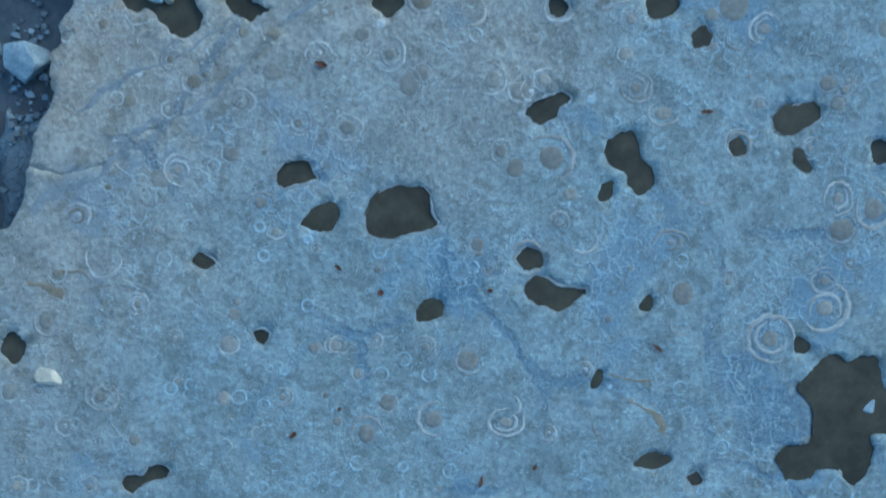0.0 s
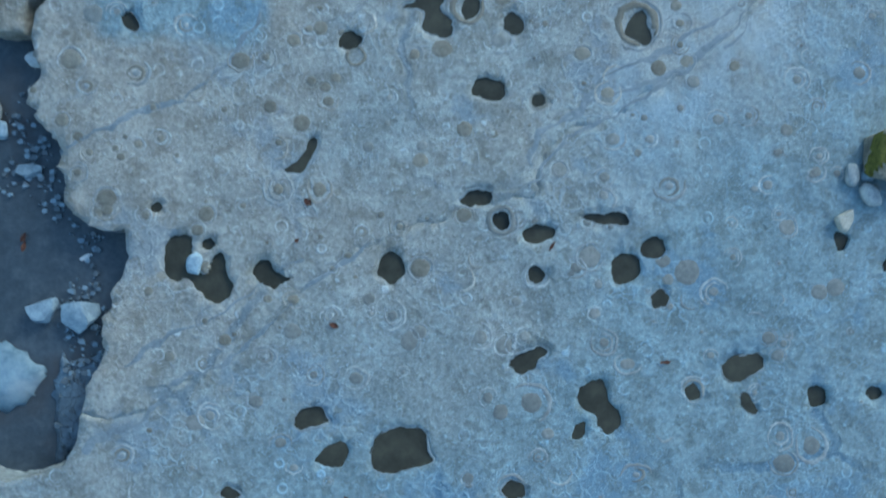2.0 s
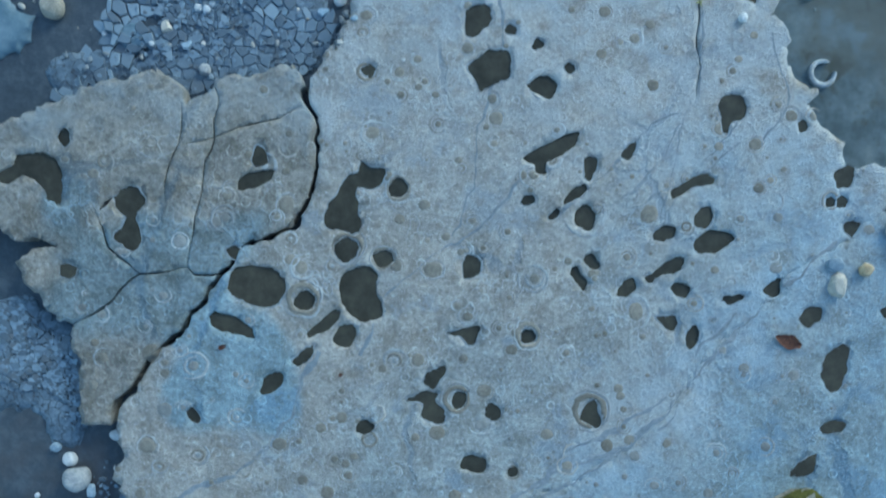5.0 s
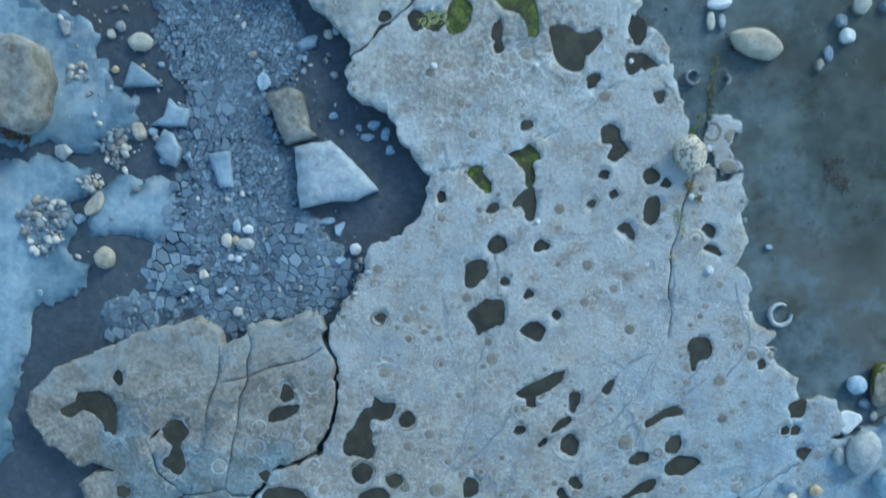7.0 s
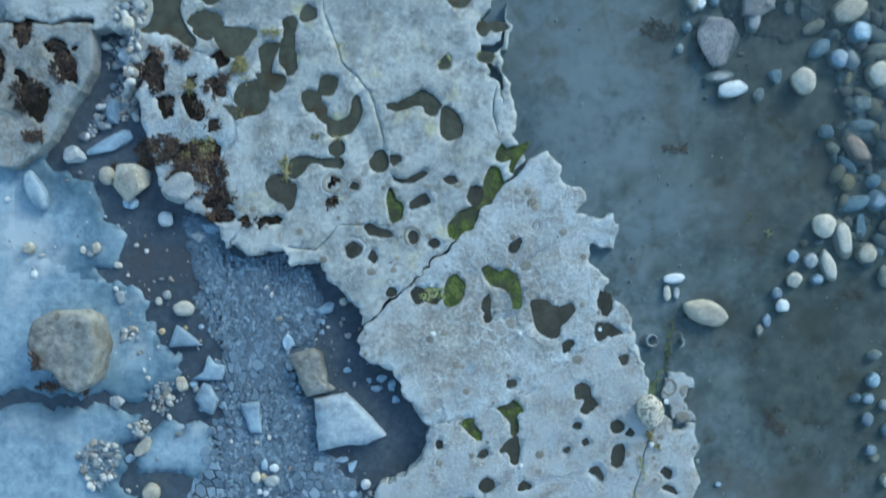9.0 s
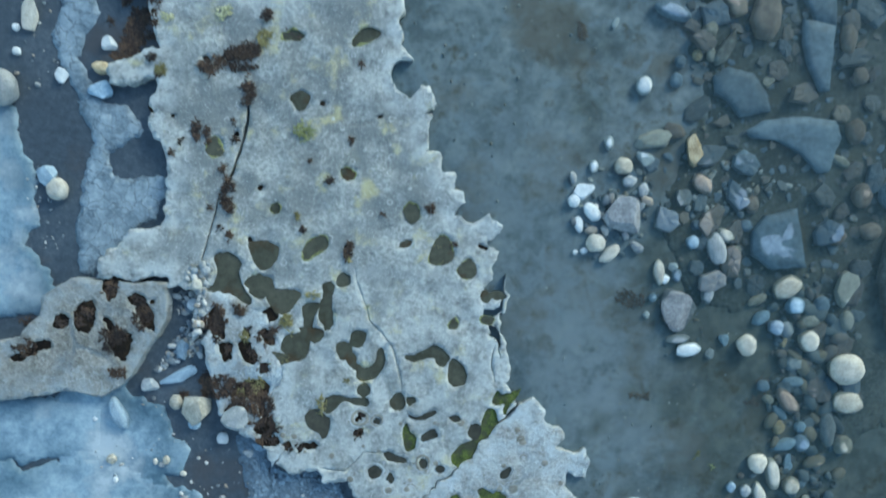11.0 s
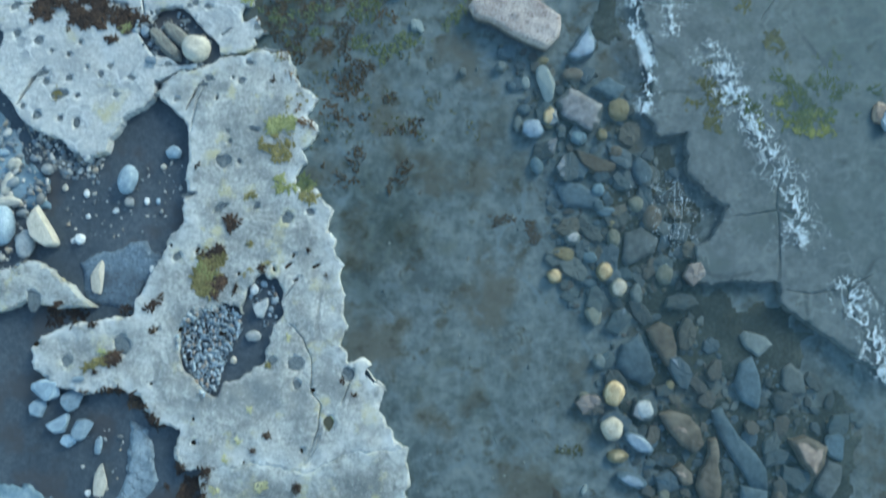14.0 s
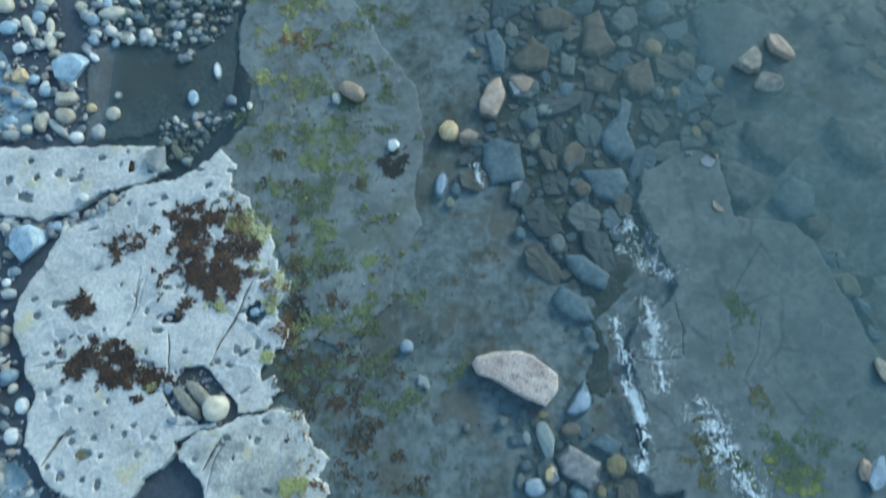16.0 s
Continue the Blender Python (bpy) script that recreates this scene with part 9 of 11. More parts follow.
cobble(2.19, 23.07, 0.34, 0.30, 1, "brown")
cobble(3.10, 26.55, 0.33, 0.38, 1, "grey")
cobble(4.31, 24.22, 0.23, 0.30, 1, "ochre")
cobble(3.86, 23.82, 0.42, 0.15, 17, "brown")
cobble(2.60, 25.18, 0.28, 0.29, 1, "brown")
cobble(3.70, 25.02, 0.23, 0.29, 1, "grey")
cobble(4.01, 25.03, 0.23, 0.26, 1, "ochre")
cobble(1.31, 24.34, 0.27, 0.28, 1, "dark")
cobble(4.52, 24.34, 0.31, 0.25, 1, "brown")
cobble(1.96, 25.05, 0.32, 0.36, 1, "dark")
cobble(4.23, 25.70, 0.43, 0.42, 1, "brown")
cobble(3.83, 26.82, 0.55, 0.52, 1, "dark")
cobble(0.21, 25.84, 0.14, 0.17, 1, "cream")
cobble(4.45, 23.60, 0.31, 0.24, 1, "dark")
cobble(1.07, 22.21, 0.20, 0.25, 1, "dark")
cobble(6.73, 26.74, 0.44, 0.39, 1, "dark")
cobble(7.21, 26.36, 0.43, 0.51, 1, "dark")
cobble(7.35, 25.87, 0.54, 0.50, 1, "dark")
cobble(7.82, 26.75, 0.55, 0.65, 1, "dark")
boulder(0.17, 24.04, 0.42, 0.34, 23, "brown")
flagstone([(5.54, 22.97), (5.95, 23.41), (6.32, 23.20), (6.29, 22.66), (5.83, 22.55)], "dark", 0.10, 0.02)
flagstone([(4.49, 26.83), (5.35, 27.10), (5.96, 26.72), (5.65, 25.96), (5.02, 25.10), (4.56, 25.82)], "dark", 0.10, 0.02)
flagstone([(3.06, 13.95), (3.23, 13.99), (3.47, 13.93), (3.62, 13.76), (3.67, 13.56), (3.56, 13.43), (3.35, 13.52), (3.17, 13.72)], "brown", 0.13)
flagstone([(3.75, 13.60), (3.85, 13.64), (3.88, 13.47), (3.85, 13.26), (3.90, 13.06), (3.89, 12.86), (3.79, 12.73), (3.62, 12.75), (3.56, 12.95), (3.62, 13.19), (3.73, 13.40)], "brown", 0.13)
flagstone([(3.21, 13.18), (3.32, 13.27), (3.48, 13.15), (3.50, 13.02), (3.37, 12.98)], "brown", 0.13)
flagstone([(3.15, 12.54), (3.28, 12.74), (3.37, 12.85), (3.39, 12.68), (3.29, 12.47), (3.17, 12.41)], "drab", 0.10)
flagstone([(3.16, 12.30), (3.32, 12.40), (3.60, 12.34), (3.78, 12.11), (3.82, 11.91), (3.48, 11.83), (3.34, 12.00), (3.19, 12.09)], "dark", 0.09)
flagstone([(3.56, 11.66), (3.76, 11.80), (4.23, 11.86), (4.59, 11.82), (4.66, 11.62), (4.54, 11.24), (4.40, 11.20), (4.25, 11.40), (3.91, 11.57), (3.63, 11.59)], "dark", 0.09)
flagstone([(3.80, 14.00), (3.94, 14.07), (4.16, 13.68), (4.44, 13.41), (4.55, 13.21), (4.56, 12.94), (4.32, 12.97), (4.18, 13.21), (3.89, 13.67)], "dark", 0.09)
flagstone([(4.19, 12.98), (4.56, 12.92), (4.54, 12.74), (4.50, 12.16), (4.39, 12.16), (4.28, 12.39), (4.18, 12.73)], "dark", 0.09)
flagstone([(4.89, 13.62), (5.12, 13.70), (5.39, 13.55), (5.35, 13.29), (5.20, 13.13), (5.05, 13.32)], "brown", 0.16)
flagstone([(5.20, 12.94), (5.43, 13.36), (5.62, 13.29), (5.59, 13.03), (5.42, 12.79), (5.27, 12.87)], "lilac", 0.10)
flagstone([(2.43, 14.60), (2.55, 14.91), (2.78, 15.07), (2.93, 14.77), (3.01, 14.50), (2.86, 14.34), (2.59, 14.45)], "dark", 0.10)
flagstone([(2.89, 15.11), (3.08, 15.25), (3.24, 15.16), (3.32, 14.89), (3.30, 14.62), (3.17, 14.62), (3.01, 14.88)], "brown", 0.12)
flagstone([(4.14, 14.37), (4.24, 14.68), (4.40, 14.78), (4.50, 14.53), (4.51, 14.19), (4.45, 14.03), (4.24, 14.14)], "dark", 0.10)
flagstone([(4.24, 15.07), (4.32, 15.15), (4.63, 15.08), (4.73, 14.96), (4.51, 14.76), (4.32, 14.91)], "grey", 0.07)
flagstone([(4.83, 14.39), (4.86, 14.62), (4.99, 14.71), (5.13, 14.55), (5.19, 14.28), (4.93, 14.23)], "grey", 0.07)
flagstone([(1.55, 17.24), (1.71, 17.30), (1.98, 17.25), (2.25, 17.02), (2.14, 16.89), (1.71, 16.91)], "dark", 0.07)
flagstone([(2.54, 16.12), (2.61, 16.52), (2.84, 16.62), (3.08, 16.45), (3.04, 16.25), (2.77, 16.13), (2.61, 16.05)], "lilac", 0.09)
flagstone([(5.26, 24.47), (5.82, 24.44), (6.31, 23.99), (5.87, 23.53), (5.52, 23.75), (5.25, 24.05)], "lilac", -0.085 - bed_height(5.52, 23.75))
flagstone([(4.72, 23.59), (4.93, 23.67), (5.51, 23.34), (5.43, 23.02), (5.14, 22.80), (4.81, 22.90), (4.61, 23.22)], "lilac", -0.085 - bed_height(4.81, 22.90))
flagstone([(6.84, 24.57), (7.36, 24.54), (7.71, 24.16), (7.64, 23.64), (7.22, 23.70), (6.90, 24.07)], "lilac", -0.085 - bed_height(7.22, 23.70))
flagstone([(0.42, 23.89), (0.66, 24.04), (1.07, 23.90), (1.17, 23.23), (0.59, 23.15), (0.42, 23.51)], "dark", 0.10)
flagstone([(2.57, 24.15), (2.90, 24.54), (3.00, 24.94), (3.20, 24.78), (3.06, 24.31), (3.20, 23.79), (2.92, 23.63), (2.62, 23.85)], "dark", 0.10)
flagstone([(2.19, 23.43), (2.91, 23.48), (3.03, 23.19), (2.80, 22.83), (2.41, 22.96)], "dark", 0.10)
flagstone([(0.45, 26.25), (0.67, 26.34), (0.85, 25.96), (0.81, 25.38), (0.63, 25.42)], "dark", 0.10)
flagstone([(0.35, 24.74), (0.52, 25.18), (0.74, 25.26), (0.84, 24.90), (0.66, 24.39), (0.38, 24.50)], "brown", 0.13)
flagstone([(0.96, 25.63), (1.36, 26.18), (1.68, 25.89), (1.60, 25.48), (1.10, 25.43)], "brown", 0.13)
flagstone([(2.37, 26.66), (2.67, 26.80), (2.79, 26.33), (2.95, 25.99), (2.61, 25.74), (2.30, 25.90)], "brown", 0.13)
flagstone([(1.41, 26.73), (1.86, 26.87), (2.22, 26.66), (2.06, 26.36), (1.55, 26.35)], "brown", 0.13)
flagstone([(3.07, 25.50), (3.55, 25.76), (3.64, 25.11), (3.35, 24.94), (3.08, 25.18)], "brown", 0.13)
flagstone([(1.90, 25.89), (2.18, 25.73), (2.13, 25.36), (1.88, 25.40)], "grey", 0.08)
flagstone([(4.36, 25.60), (4.72, 25.29), (4.90, 25.01), (4.34, 25.00)], "grey", 0.08)
flagstone([(1.83, 21.83), (2.16, 21.84), (2.59, 21.48), (2.48, 21.24), (2.14, 21.37), (1.89, 21.60)], "dark", 0.12)
flagstone([(1.58, 21.06), (1.75, 21.30), (2.15, 21.07), (2.30, 20.72), (1.98, 20.68), (1.67, 20.87)], "dark", 0.12)
flagstone([(1.56, 18.50), (1.78, 18.71), (2.28, 18.46), (2.23, 18.18), (2.11, 18.03), (1.64, 18.28)], "lilac", 0.14)
flagstone([(1.74, 19.20), (2.06, 19.72), (2.19, 19.45), (2.14, 19.27), (1.89, 19.14)], "dark", 0.14)
flagstone([(0.23, 19.93), (0.31, 20.06), (0.62, 20.15), (1.05, 20.16), (1.30, 20.05), (1.64, 19.79), (1.63, 19.53), (1.44, 19.28), (1.17, 19.38), (0.81, 19.56), (0.57, 19.71), (0.32, 19.77)], "granite", 0.27)


gravel([(-7.99, 22.31), (-7.37, 22.22), (-6.72, 22.38), (-6.07, 22.69), (-5.84, 22.77), (-6.14, 22.48), (-6.77, 22.12), (-7.31, 21.91), (-7.90, 21.90)], 190, 0.05, 0.26, PEBBLES, "pebbles packed in the gap between two slabs", 61)
gravel([(0.92, 9.98), (3.64, 9.96), (3.62, 7.79), (4.42, 6.91), (4.40, 5.16), (2.73, 5.18), (1.98, 6.93), (1.34, 8.35)], 420, 0.006, 0.03, PEBBLES, "stray grit and shell on the seabed", 31)
gravel([(-1.19, 17.38), (1.47, 17.44), (1.98, 14.32), (1.72, 10.67), (0.36, 10.64), (-0.62, 13.49)], 420, 0.010, 0.045, PEBBLES, "stray grit and shell on the seabed", 32)
gravel([(-2.83, 26.93), (0.48, 26.98), (0.47, 22.33), (1.22, 20.37), (0.12, 17.89), (-1.98, 17.85)], 420, 0.012, 0.06, PEBBLES, "stray grit and shell on the seabed", 33)
patch("shale", [(-2.40, 7.92), (-2.21, 7.97), (-2.00, 7.83), (-1.94, 7.45), (-1.70, 7.53), (-1.11, 7.39), (-0.97, 7.07), (-1.06, 6.74), (-1.38, 6.64), (-1.50, 6.10), (-1.93, 6.10), (-2.00, 6.97), (-2.24, 7.29)], -0.138)
CHANNEL = jag([(-2.36, 7.90), (-2.05, 7.86), (-1.94, 7.50), (-1.70, 7.52), (-1.11, 7.39), (-0.97, 7.07), (-1.10, 6.70), (-1.33, 6.45), (-1.23, 6.15), (-1.07, 5.75), (-0.90, 5.55), (-0.66, 5.25), (-0.70, 4.90), (-1.01, 4.80), (-1.52, 4.69), (-1.66, 4.61), (-1.99, 4.82), (-2.27, 4.68), (-2.66, 4.60), (-2.72, 4.82), (-2.35, 5.00), (-2.20, 5.18), (-2.03, 5.40), (-2.06, 5.80), (-1.96, 6.45), (-2.02, 7.00), (-2.22, 7.40)], 0.1, 0.16, 3.0, 1.3)


def coarse(x, y):
    return noise.noise(Vector((x * 1.5, y * 0.9, 8.0))) > 0.05 + 0.35 * (y - 5.5) - 0.25 * (x < -1.6)


mosaic(CHANNEL, [(0.075, coarse), (0.036, lambda x, y: not coarse(x, y))])
rubble([(-2.10, 7.37), (-1.30, 7.36), (-1.26, 6.81), (-1.09, 6.08), (-0.91, 5.57), (-0.73, 4.88), (-1.29, 4.74), (-1.66, 4.61), (-2.27, 4.68), (-2.59, 4.87), (-1.98, 4.96), (-2.04, 5.44), (-1.94, 6.45)], 2600, 0.026)
gravel([(-3.35, 5.73), (-3.22, 5.77), (-2.99, 5.75), (-2.97, 5.54), (-3.02, 5.36), (-3.13, 5.29), (-3.27, 5.36), (-3.34, 5.50)], 170, 0.02, 0.09, PEBBLES, "heap of mixed pale beach pebbles", 1)
gravel([(-2.70, 6.25), (-2.56, 6.34), (-2.45, 6.25), (-2.47, 6.07), (-2.57, 6.02), (-2.66, 6.09)], 70, 0.02, 0.09, PEBBLES, "small heap of mixed beach pebbles", 2)
gravel([(-2.95, 6.85), (-2.77, 6.87), (-2.78, 6.78), (-2.93, 6.73)], 50, 0.02, 0.07, PEBBLES, "small heap of mixed beach pebbles", 3)
gravel([(-2.87, 5.93), (-2.68, 5.98), (-2.68, 5.86), (-2.82, 5.78)], 45, 0.02, 0.07, PEBBLES, "small heap of mixed beach pebbles", 4)
gravel([(-0.66, 4.88), (-0.61, 5.20), (-0.54, 5.34), (-0.52, 5.24), (-0.59, 4.97)], 60, 0.015, 0.04, PEBBLES, "scattered fine gravel against the ledge", 5)
gravel([(-2.91, 7.38), (-1.62, 7.37), (-0.53, 6.81), (-0.49, 6.30), (-0.73, 5.62), (-0.54, 5.34), (-0.73, 4.88), (-1.75, 4.79), (-2.59, 4.80), (-3.04, 5.27), (-2.66, 6.00)], 160, 0.012, 0.06, PEBBLES, "pebbles scattered over the channel floor", 6)
rubble([(-2.84, 3.18), (-2.61, 3.03), (-2.48, 2.99), (-2.46, 2.73), (-2.47, 2.32), (-2.48, 2.13), (-2.68, 2.13), (-2.72, 2.32), (-2.83, 2.39), (-3.05, 2.39), (-3.06, 3.21)], 1500, 0.04, 4)
rubble([(-2.38, 1.90), (-2.16, 2.12), (-2.25, 1.96), (-2.13, 1.75), (-2.04, 1.49), (-2.01, 1.27), (-1.72, 1.24), (-1.74, 0.90), (-1.82, 0.52), (-1.94, 0.01), (-2.10, -0.17), (-2.07, 0.52), (-1.97, 1.02), (-2.25, 1.46), (-2.38, 1.78)], 450, 0.026, 5)
gravel([(-2.88, 9.97), (-2.61, 9.96), (-2.70, 9.42), (-2.77, 8.89), (-2.96, 8.84), (-3.32, 8.64), (-3.24, 8.84), (-2.96, 9.25), (-2.90, 9.64)], 420, 0.02, 0.10, PEBBLES, "pebbles packed in the gap between two slabs", 7)
gravel([(-4.07, 8.39), (-2.99, 8.38), (-2.35, 7.73), (-1.92, 7.18), (-2.30, 6.21), (-3.01, 6.22), (-3.00, 7.30), (-4.08, 7.42)], 90, 0.012, 0.06, PEBBLES, "pebbles scattered over the channel floor", 8)
gravel([(3.75, 9.96), (4.84, 9.95), (4.81, 7.12), (4.05, 7.57), (3.90, 8.33), (4.01, 8.87)], 260, 0.04, 0.20, DROWNED, "drowned shingle between the cobbles", 9)
gravel([(2.44, 9.86), (3.15, 9.86), (3.20, 8.99), (2.71, 8.99)], 60, 0.02, 0.08, DROWNED, "stray pebbles on the seabed", 10)
flag_field([(2.51, 13.87), (5.21, 13.94), (5.42, 10.69), (4.96, 10.54), (5.06, 8.46), (4.38, 8.02), (4.08, 8.71), (4.46, 9.56), (3.62, 9.81), (2.93, 9.93), (2.48, 10.89), (2.06, 11.15), (2.92, 11.86), (2.88, 12.87)], 260, 0.05, 0.34, FLAGS, "drowned brown and blue-grey stones between the cobbles", 11)
gravel([(2.51, 13.87), (5.21, 13.94), (5.42, 10.69), (4.96, 10.54), (5.06, 8.46), (4.38, 8.02), (4.08, 8.71), (4.46, 9.56), (3.62, 9.81), (2.93, 9.93), (2.48, 10.89), (2.06, 11.15), (2.92, 11.86), (2.88, 12.87)], 900, 0.012, 0.07, DROWNED, "drowned grit between the cobbles", 11)
gravel([(1.51, 11.07), (1.92, 11.21), (2.40, 11.16), (2.49, 10.68), (2.30, 10.19), (1.82, 10.11), (1.54, 10.31)], 70, 0.05, 0.16, PEBBLES, "pebbles clustered in shallow water", 29)
gravel([(2.74, 11.17), (3.56, 11.33), (4.25, 11.07), (3.58, 10.64), (2.90, 10.62)], 160, 0.02, 0.10, PEBBLES, "pale pebbles among the drowned cobbles", 12)
gravel([(-3.10, 9.64), (-2.93, 9.64), (-2.96, 9.36), (-3.06, 9.36)], 40, 0.02, 0.10, PEBBLES, "pebbles packed in the gap between two slabs", 13)
gravel([(-5.22, 13.54), (-4.54, 13.56), (-4.46, 12.00), (-4.94, 11.92), (-4.94, 11.38), (-4.25, 10.85), (-4.52, 9.88), (-4.80, 10.42)], 60, 0.015, 0.08, PEBBLES, "pebbles scattered over the channel floor", 14)
flag_field([(1.63, 17.46), (3.44, 17.50), (3.48, 16.47), (3.48, 15.76), (3.91, 14.91), (5.38, 14.48), (5.99, 13.87), (5.53, 13.17), (4.00, 12.53), (2.84, 13.11), (1.99, 13.94), (2.44, 15.11), (1.50, 15.87)], 300, 0.05, 0.38, FLAGS, "drowned brown and blue-grey broken stones beside the shelf", 15)
gravel([(1.63, 17.46), (3.44, 17.50), (3.48, 16.47), (3.48, 15.76), (3.91, 14.91), (5.38, 14.48), (5.99, 13.87), (5.53, 13.17), (4.00, 12.53), (2.84, 13.11), (1.99, 13.94), (2.44, 15.11), (1.50, 15.87)], 900, 0.015, 0.08, DROWNED, "drowned grit between the broken stones", 15)
gravel([(-3.82, 14.97), (-3.66, 15.27), (-3.39, 15.33), (-3.08, 15.34), (-2.95, 15.18), (-2.92, 14.99), (-3.04, 14.75), (-3.16, 14.44), (-3.24, 14.11), (-3.37, 14.05), (-3.51, 14.20), (-3.70, 14.50), (-3.81, 14.73)], 1500, 0.014, 0.075, GRIT, "blue-grey gravel filling a pocket of the ledge", 16, 0.03)
gravel([(-2.85, 15.58), (-2.70, 15.74), (-2.50, 15.66), (-2.42, 15.43), (-2.44, 15.08), (-2.67, 14.99), (-2.65, 15.31), (-2.81, 15.38)], 70, 0.02, 0.11, GRIT, "stray pebbles on the mud of the pocket", 17)
gravel([(-6.43, 18.03), (-5.78, 17.69), (-5.45, 17.44), (-5.12, 17.57), (-5.21, 17.18), (-5.72, 17.17), (-6.11, 17.51)], 330, 0.02, 0.10, PEBBLES, "fine shingle on wet mud", 18)
gravel([(-7.47, 17.92), (-6.42, 17.94), (-5.89, 17.16), (-6.01, 16.73), (-6.15, 15.72), (-7.13, 15.53)], 380, 0.03, 0.18, PEBBLES, "mixed shingle beside the ledge", 19)
flag_field([(0.61, 19.45), (2.63, 18.85), (2.87, 17.97), (3.69, 16.95), (3.56, 15.77), (1.73, 15.41), (1.57, 16.56), (1.32, 17.93)], 170, 0.06, 0.40, FLAGS, "drowned brown and blue-grey broken stones beside the shelf", 20)
gravel([(0.61, 19.45), (2.63, 18.85), (2.87, 17.97), (3.69, 16.95), (3.56, 15.77), (1.73, 15.41), (1.57, 16.56), (1.32, 17.93)], 500, 0.02, 0.09, DROWNED, "drowned grit between the broken stones", 20)
gravel([(-4.76, 19.62), (-4.49, 19.77), (-4.14, 19.82), (-3.65, 19.34), (-3.61, 19.09), (-4.06, 18.97), (-4.51, 18.99), (-4.80, 19.39)], 60, 0.03, 0.11, GRIT, "pebbles round the cobbles in a pocket", 41)
gravel([(-5.89, 17.16), (-3.94, 17.47), (-3.81, 16.95), (-4.36, 16.43), (-5.66, 15.90)], 90, 0.015, 0.07, PEBBLES, "pebbles scattered over wet mud", 21)
flag_field([(0.15, 27.02), (4.57, 27.09), (4.97, 24.63), (4.77, 23.72), (3.22, 23.47), (2.95, 22.40), (1.82, 21.16), (1.26, 21.85), (0.88, 23.11), (-0.13, 23.09), (0.48, 24.56)], 560, 0.12, 0.66, FLAGS, "drowned field of flat broken stones", 22)
gravel([(0.15, 27.02), (4.57, 27.09), (4.97, 24.63), (4.77, 23.72), (3.22, 23.47), (2.95, 22.40), (1.82, 21.16), (1.26, 21.85), (0.88, 23.11), (-0.13, 23.09), (0.48, 24.56)], 800, 0.03, 0.12, DROWNED, "drowned grit between the flat stones", 22)
gravel([(-10.56, 27.38), (-7.96, 27.42), (-7.53, 25.75), (-7.01, 24.67), (-6.68, 23.98), (-7.80, 23.82), (-9.67, 23.81)], 500, 0.05, 0.24, PEBBLES, "shingle of the beach beside the slab", 23)
gravel([(-7.41, 26.90), (-4.30, 26.95), (-4.54, 26.18), (-5.22, 25.54), (-5.58, 25.78), (-6.71, 26.01), (-7.21, 25.76)], 330, 0.06, 0.26, PEBBLES, "shingle under a shallow pool", 24)
gravel([(-5.51, 23.83), (-5.47, 24.29), (-4.34, 24.48), (-3.83, 24.60), (-4.50, 24.02), (-4.93, 23.33)], 260, 0.04, 0.18, PEBBLES, "shingle at the edge of the pool", 25)
gravel([(-9.31, 22.34), (-7.20, 22.32), (-7.60, 21.39), (-7.58, 20.60), (-7.26, 19.76), (-6.84, 18.61), (-6.58, 17.77), (-8.17, 17.74)], 420, 0.04, 0.24, PEBBLES, "shingle of the beach beside the slab", 26)
gravel([(-4.71, 19.63), (-4.30, 19.68), (-3.75, 19.37), (-3.80, 19.02), (-4.35, 18.96), (-4.66, 19.27)], 60, 0.02, 0.10, PEBBLES, "dark pebbles in a pocket of the ledge", 27)
flag_field([(6.45, 27.12), (9.10, 27.16), (8.80, 25.65), (7.50, 25.51), (7.00, 26.36)], 60, 0.12, 0.5, FLAGS, "drowned stones off the shelf", 28)


fossil(0.57, 0.30, 0.25, 0.24, 0)
fossil(1.90, -0.42, 0.25, 0.25, -0)
fossil(1.95, 0.11, 0.16, 0.17, 0)
fossil(1.97, -0.04, 0.17, 0.14, -0)
fossil(2.12, 0.06, 0.19, 0.22, 0)
fossil(1.10, 0.51, 0.17, 0.13, 0)
fossil(0.97, 0.63, 0.16, 0.16, 0)
fossil(-1.65, 0.03, 0.14, 0.13, 0)
fossil(-1.31, 0.12, 0.11, 0.11, 0)
fossil(-1.18, 0.24, 0.16, 0.16, 0)
fossil(-1.10, 0.42, 0.10, 0.11, 0)
fossil(-1.10, 0.65, 0.14, 0.13, 0)
fossil(-1.40, 0.56, 0.08, 0.08, 0)
fossil(-0.62, 0.46, 0.13, 0.13, 0)
fossil(-0.39, 0.44, 0.16, 0.13, 0)
fossil(-0.80, 0.09, 0.13, 0.12, 0)
fossil(-0.73, 0.87, 0.13, 0.11, 0)
fossil(-0.19, 0.78, 0.16, 0.17, 0)
fossil(0.29, 0.66, 0.15, 0.16, 0)
fossil(-0.31, -1.02, 0.17, 0.19, -0)
fossil(0.01, -0.95, 0.18, 0.18, -0)
fossil(0.36, -0.97, 0.20, 0.15, -0)
fossil(-1.56, -0.83, 0.16, 0.16, -0)
fossil(-1.54, -0.19, 0.18, 0.19, -0)
fossil(0.18, -0.67, 0.14, 0.14, -0)
fossil(1.64, -0.57, 0.25, 0.25, -0)
fossil(-0.03, -0.60, 0.11, 0.11, -0)
fossil(0.57, -1.02, 0.09, 0.09, -0)
fossil(-0.96, -0.58, 0.11, 0.11, -0)
fossil(0.22, -0.11, 0.09, 0.09, -0)
fossil(-0.35, -0.73, 0.06, 0.07, -0)
fossil(-1.41, -1.04, 0.07, 0.07, -0)
fossil(0.61, -0.00, 0.12, 0.11, -0)
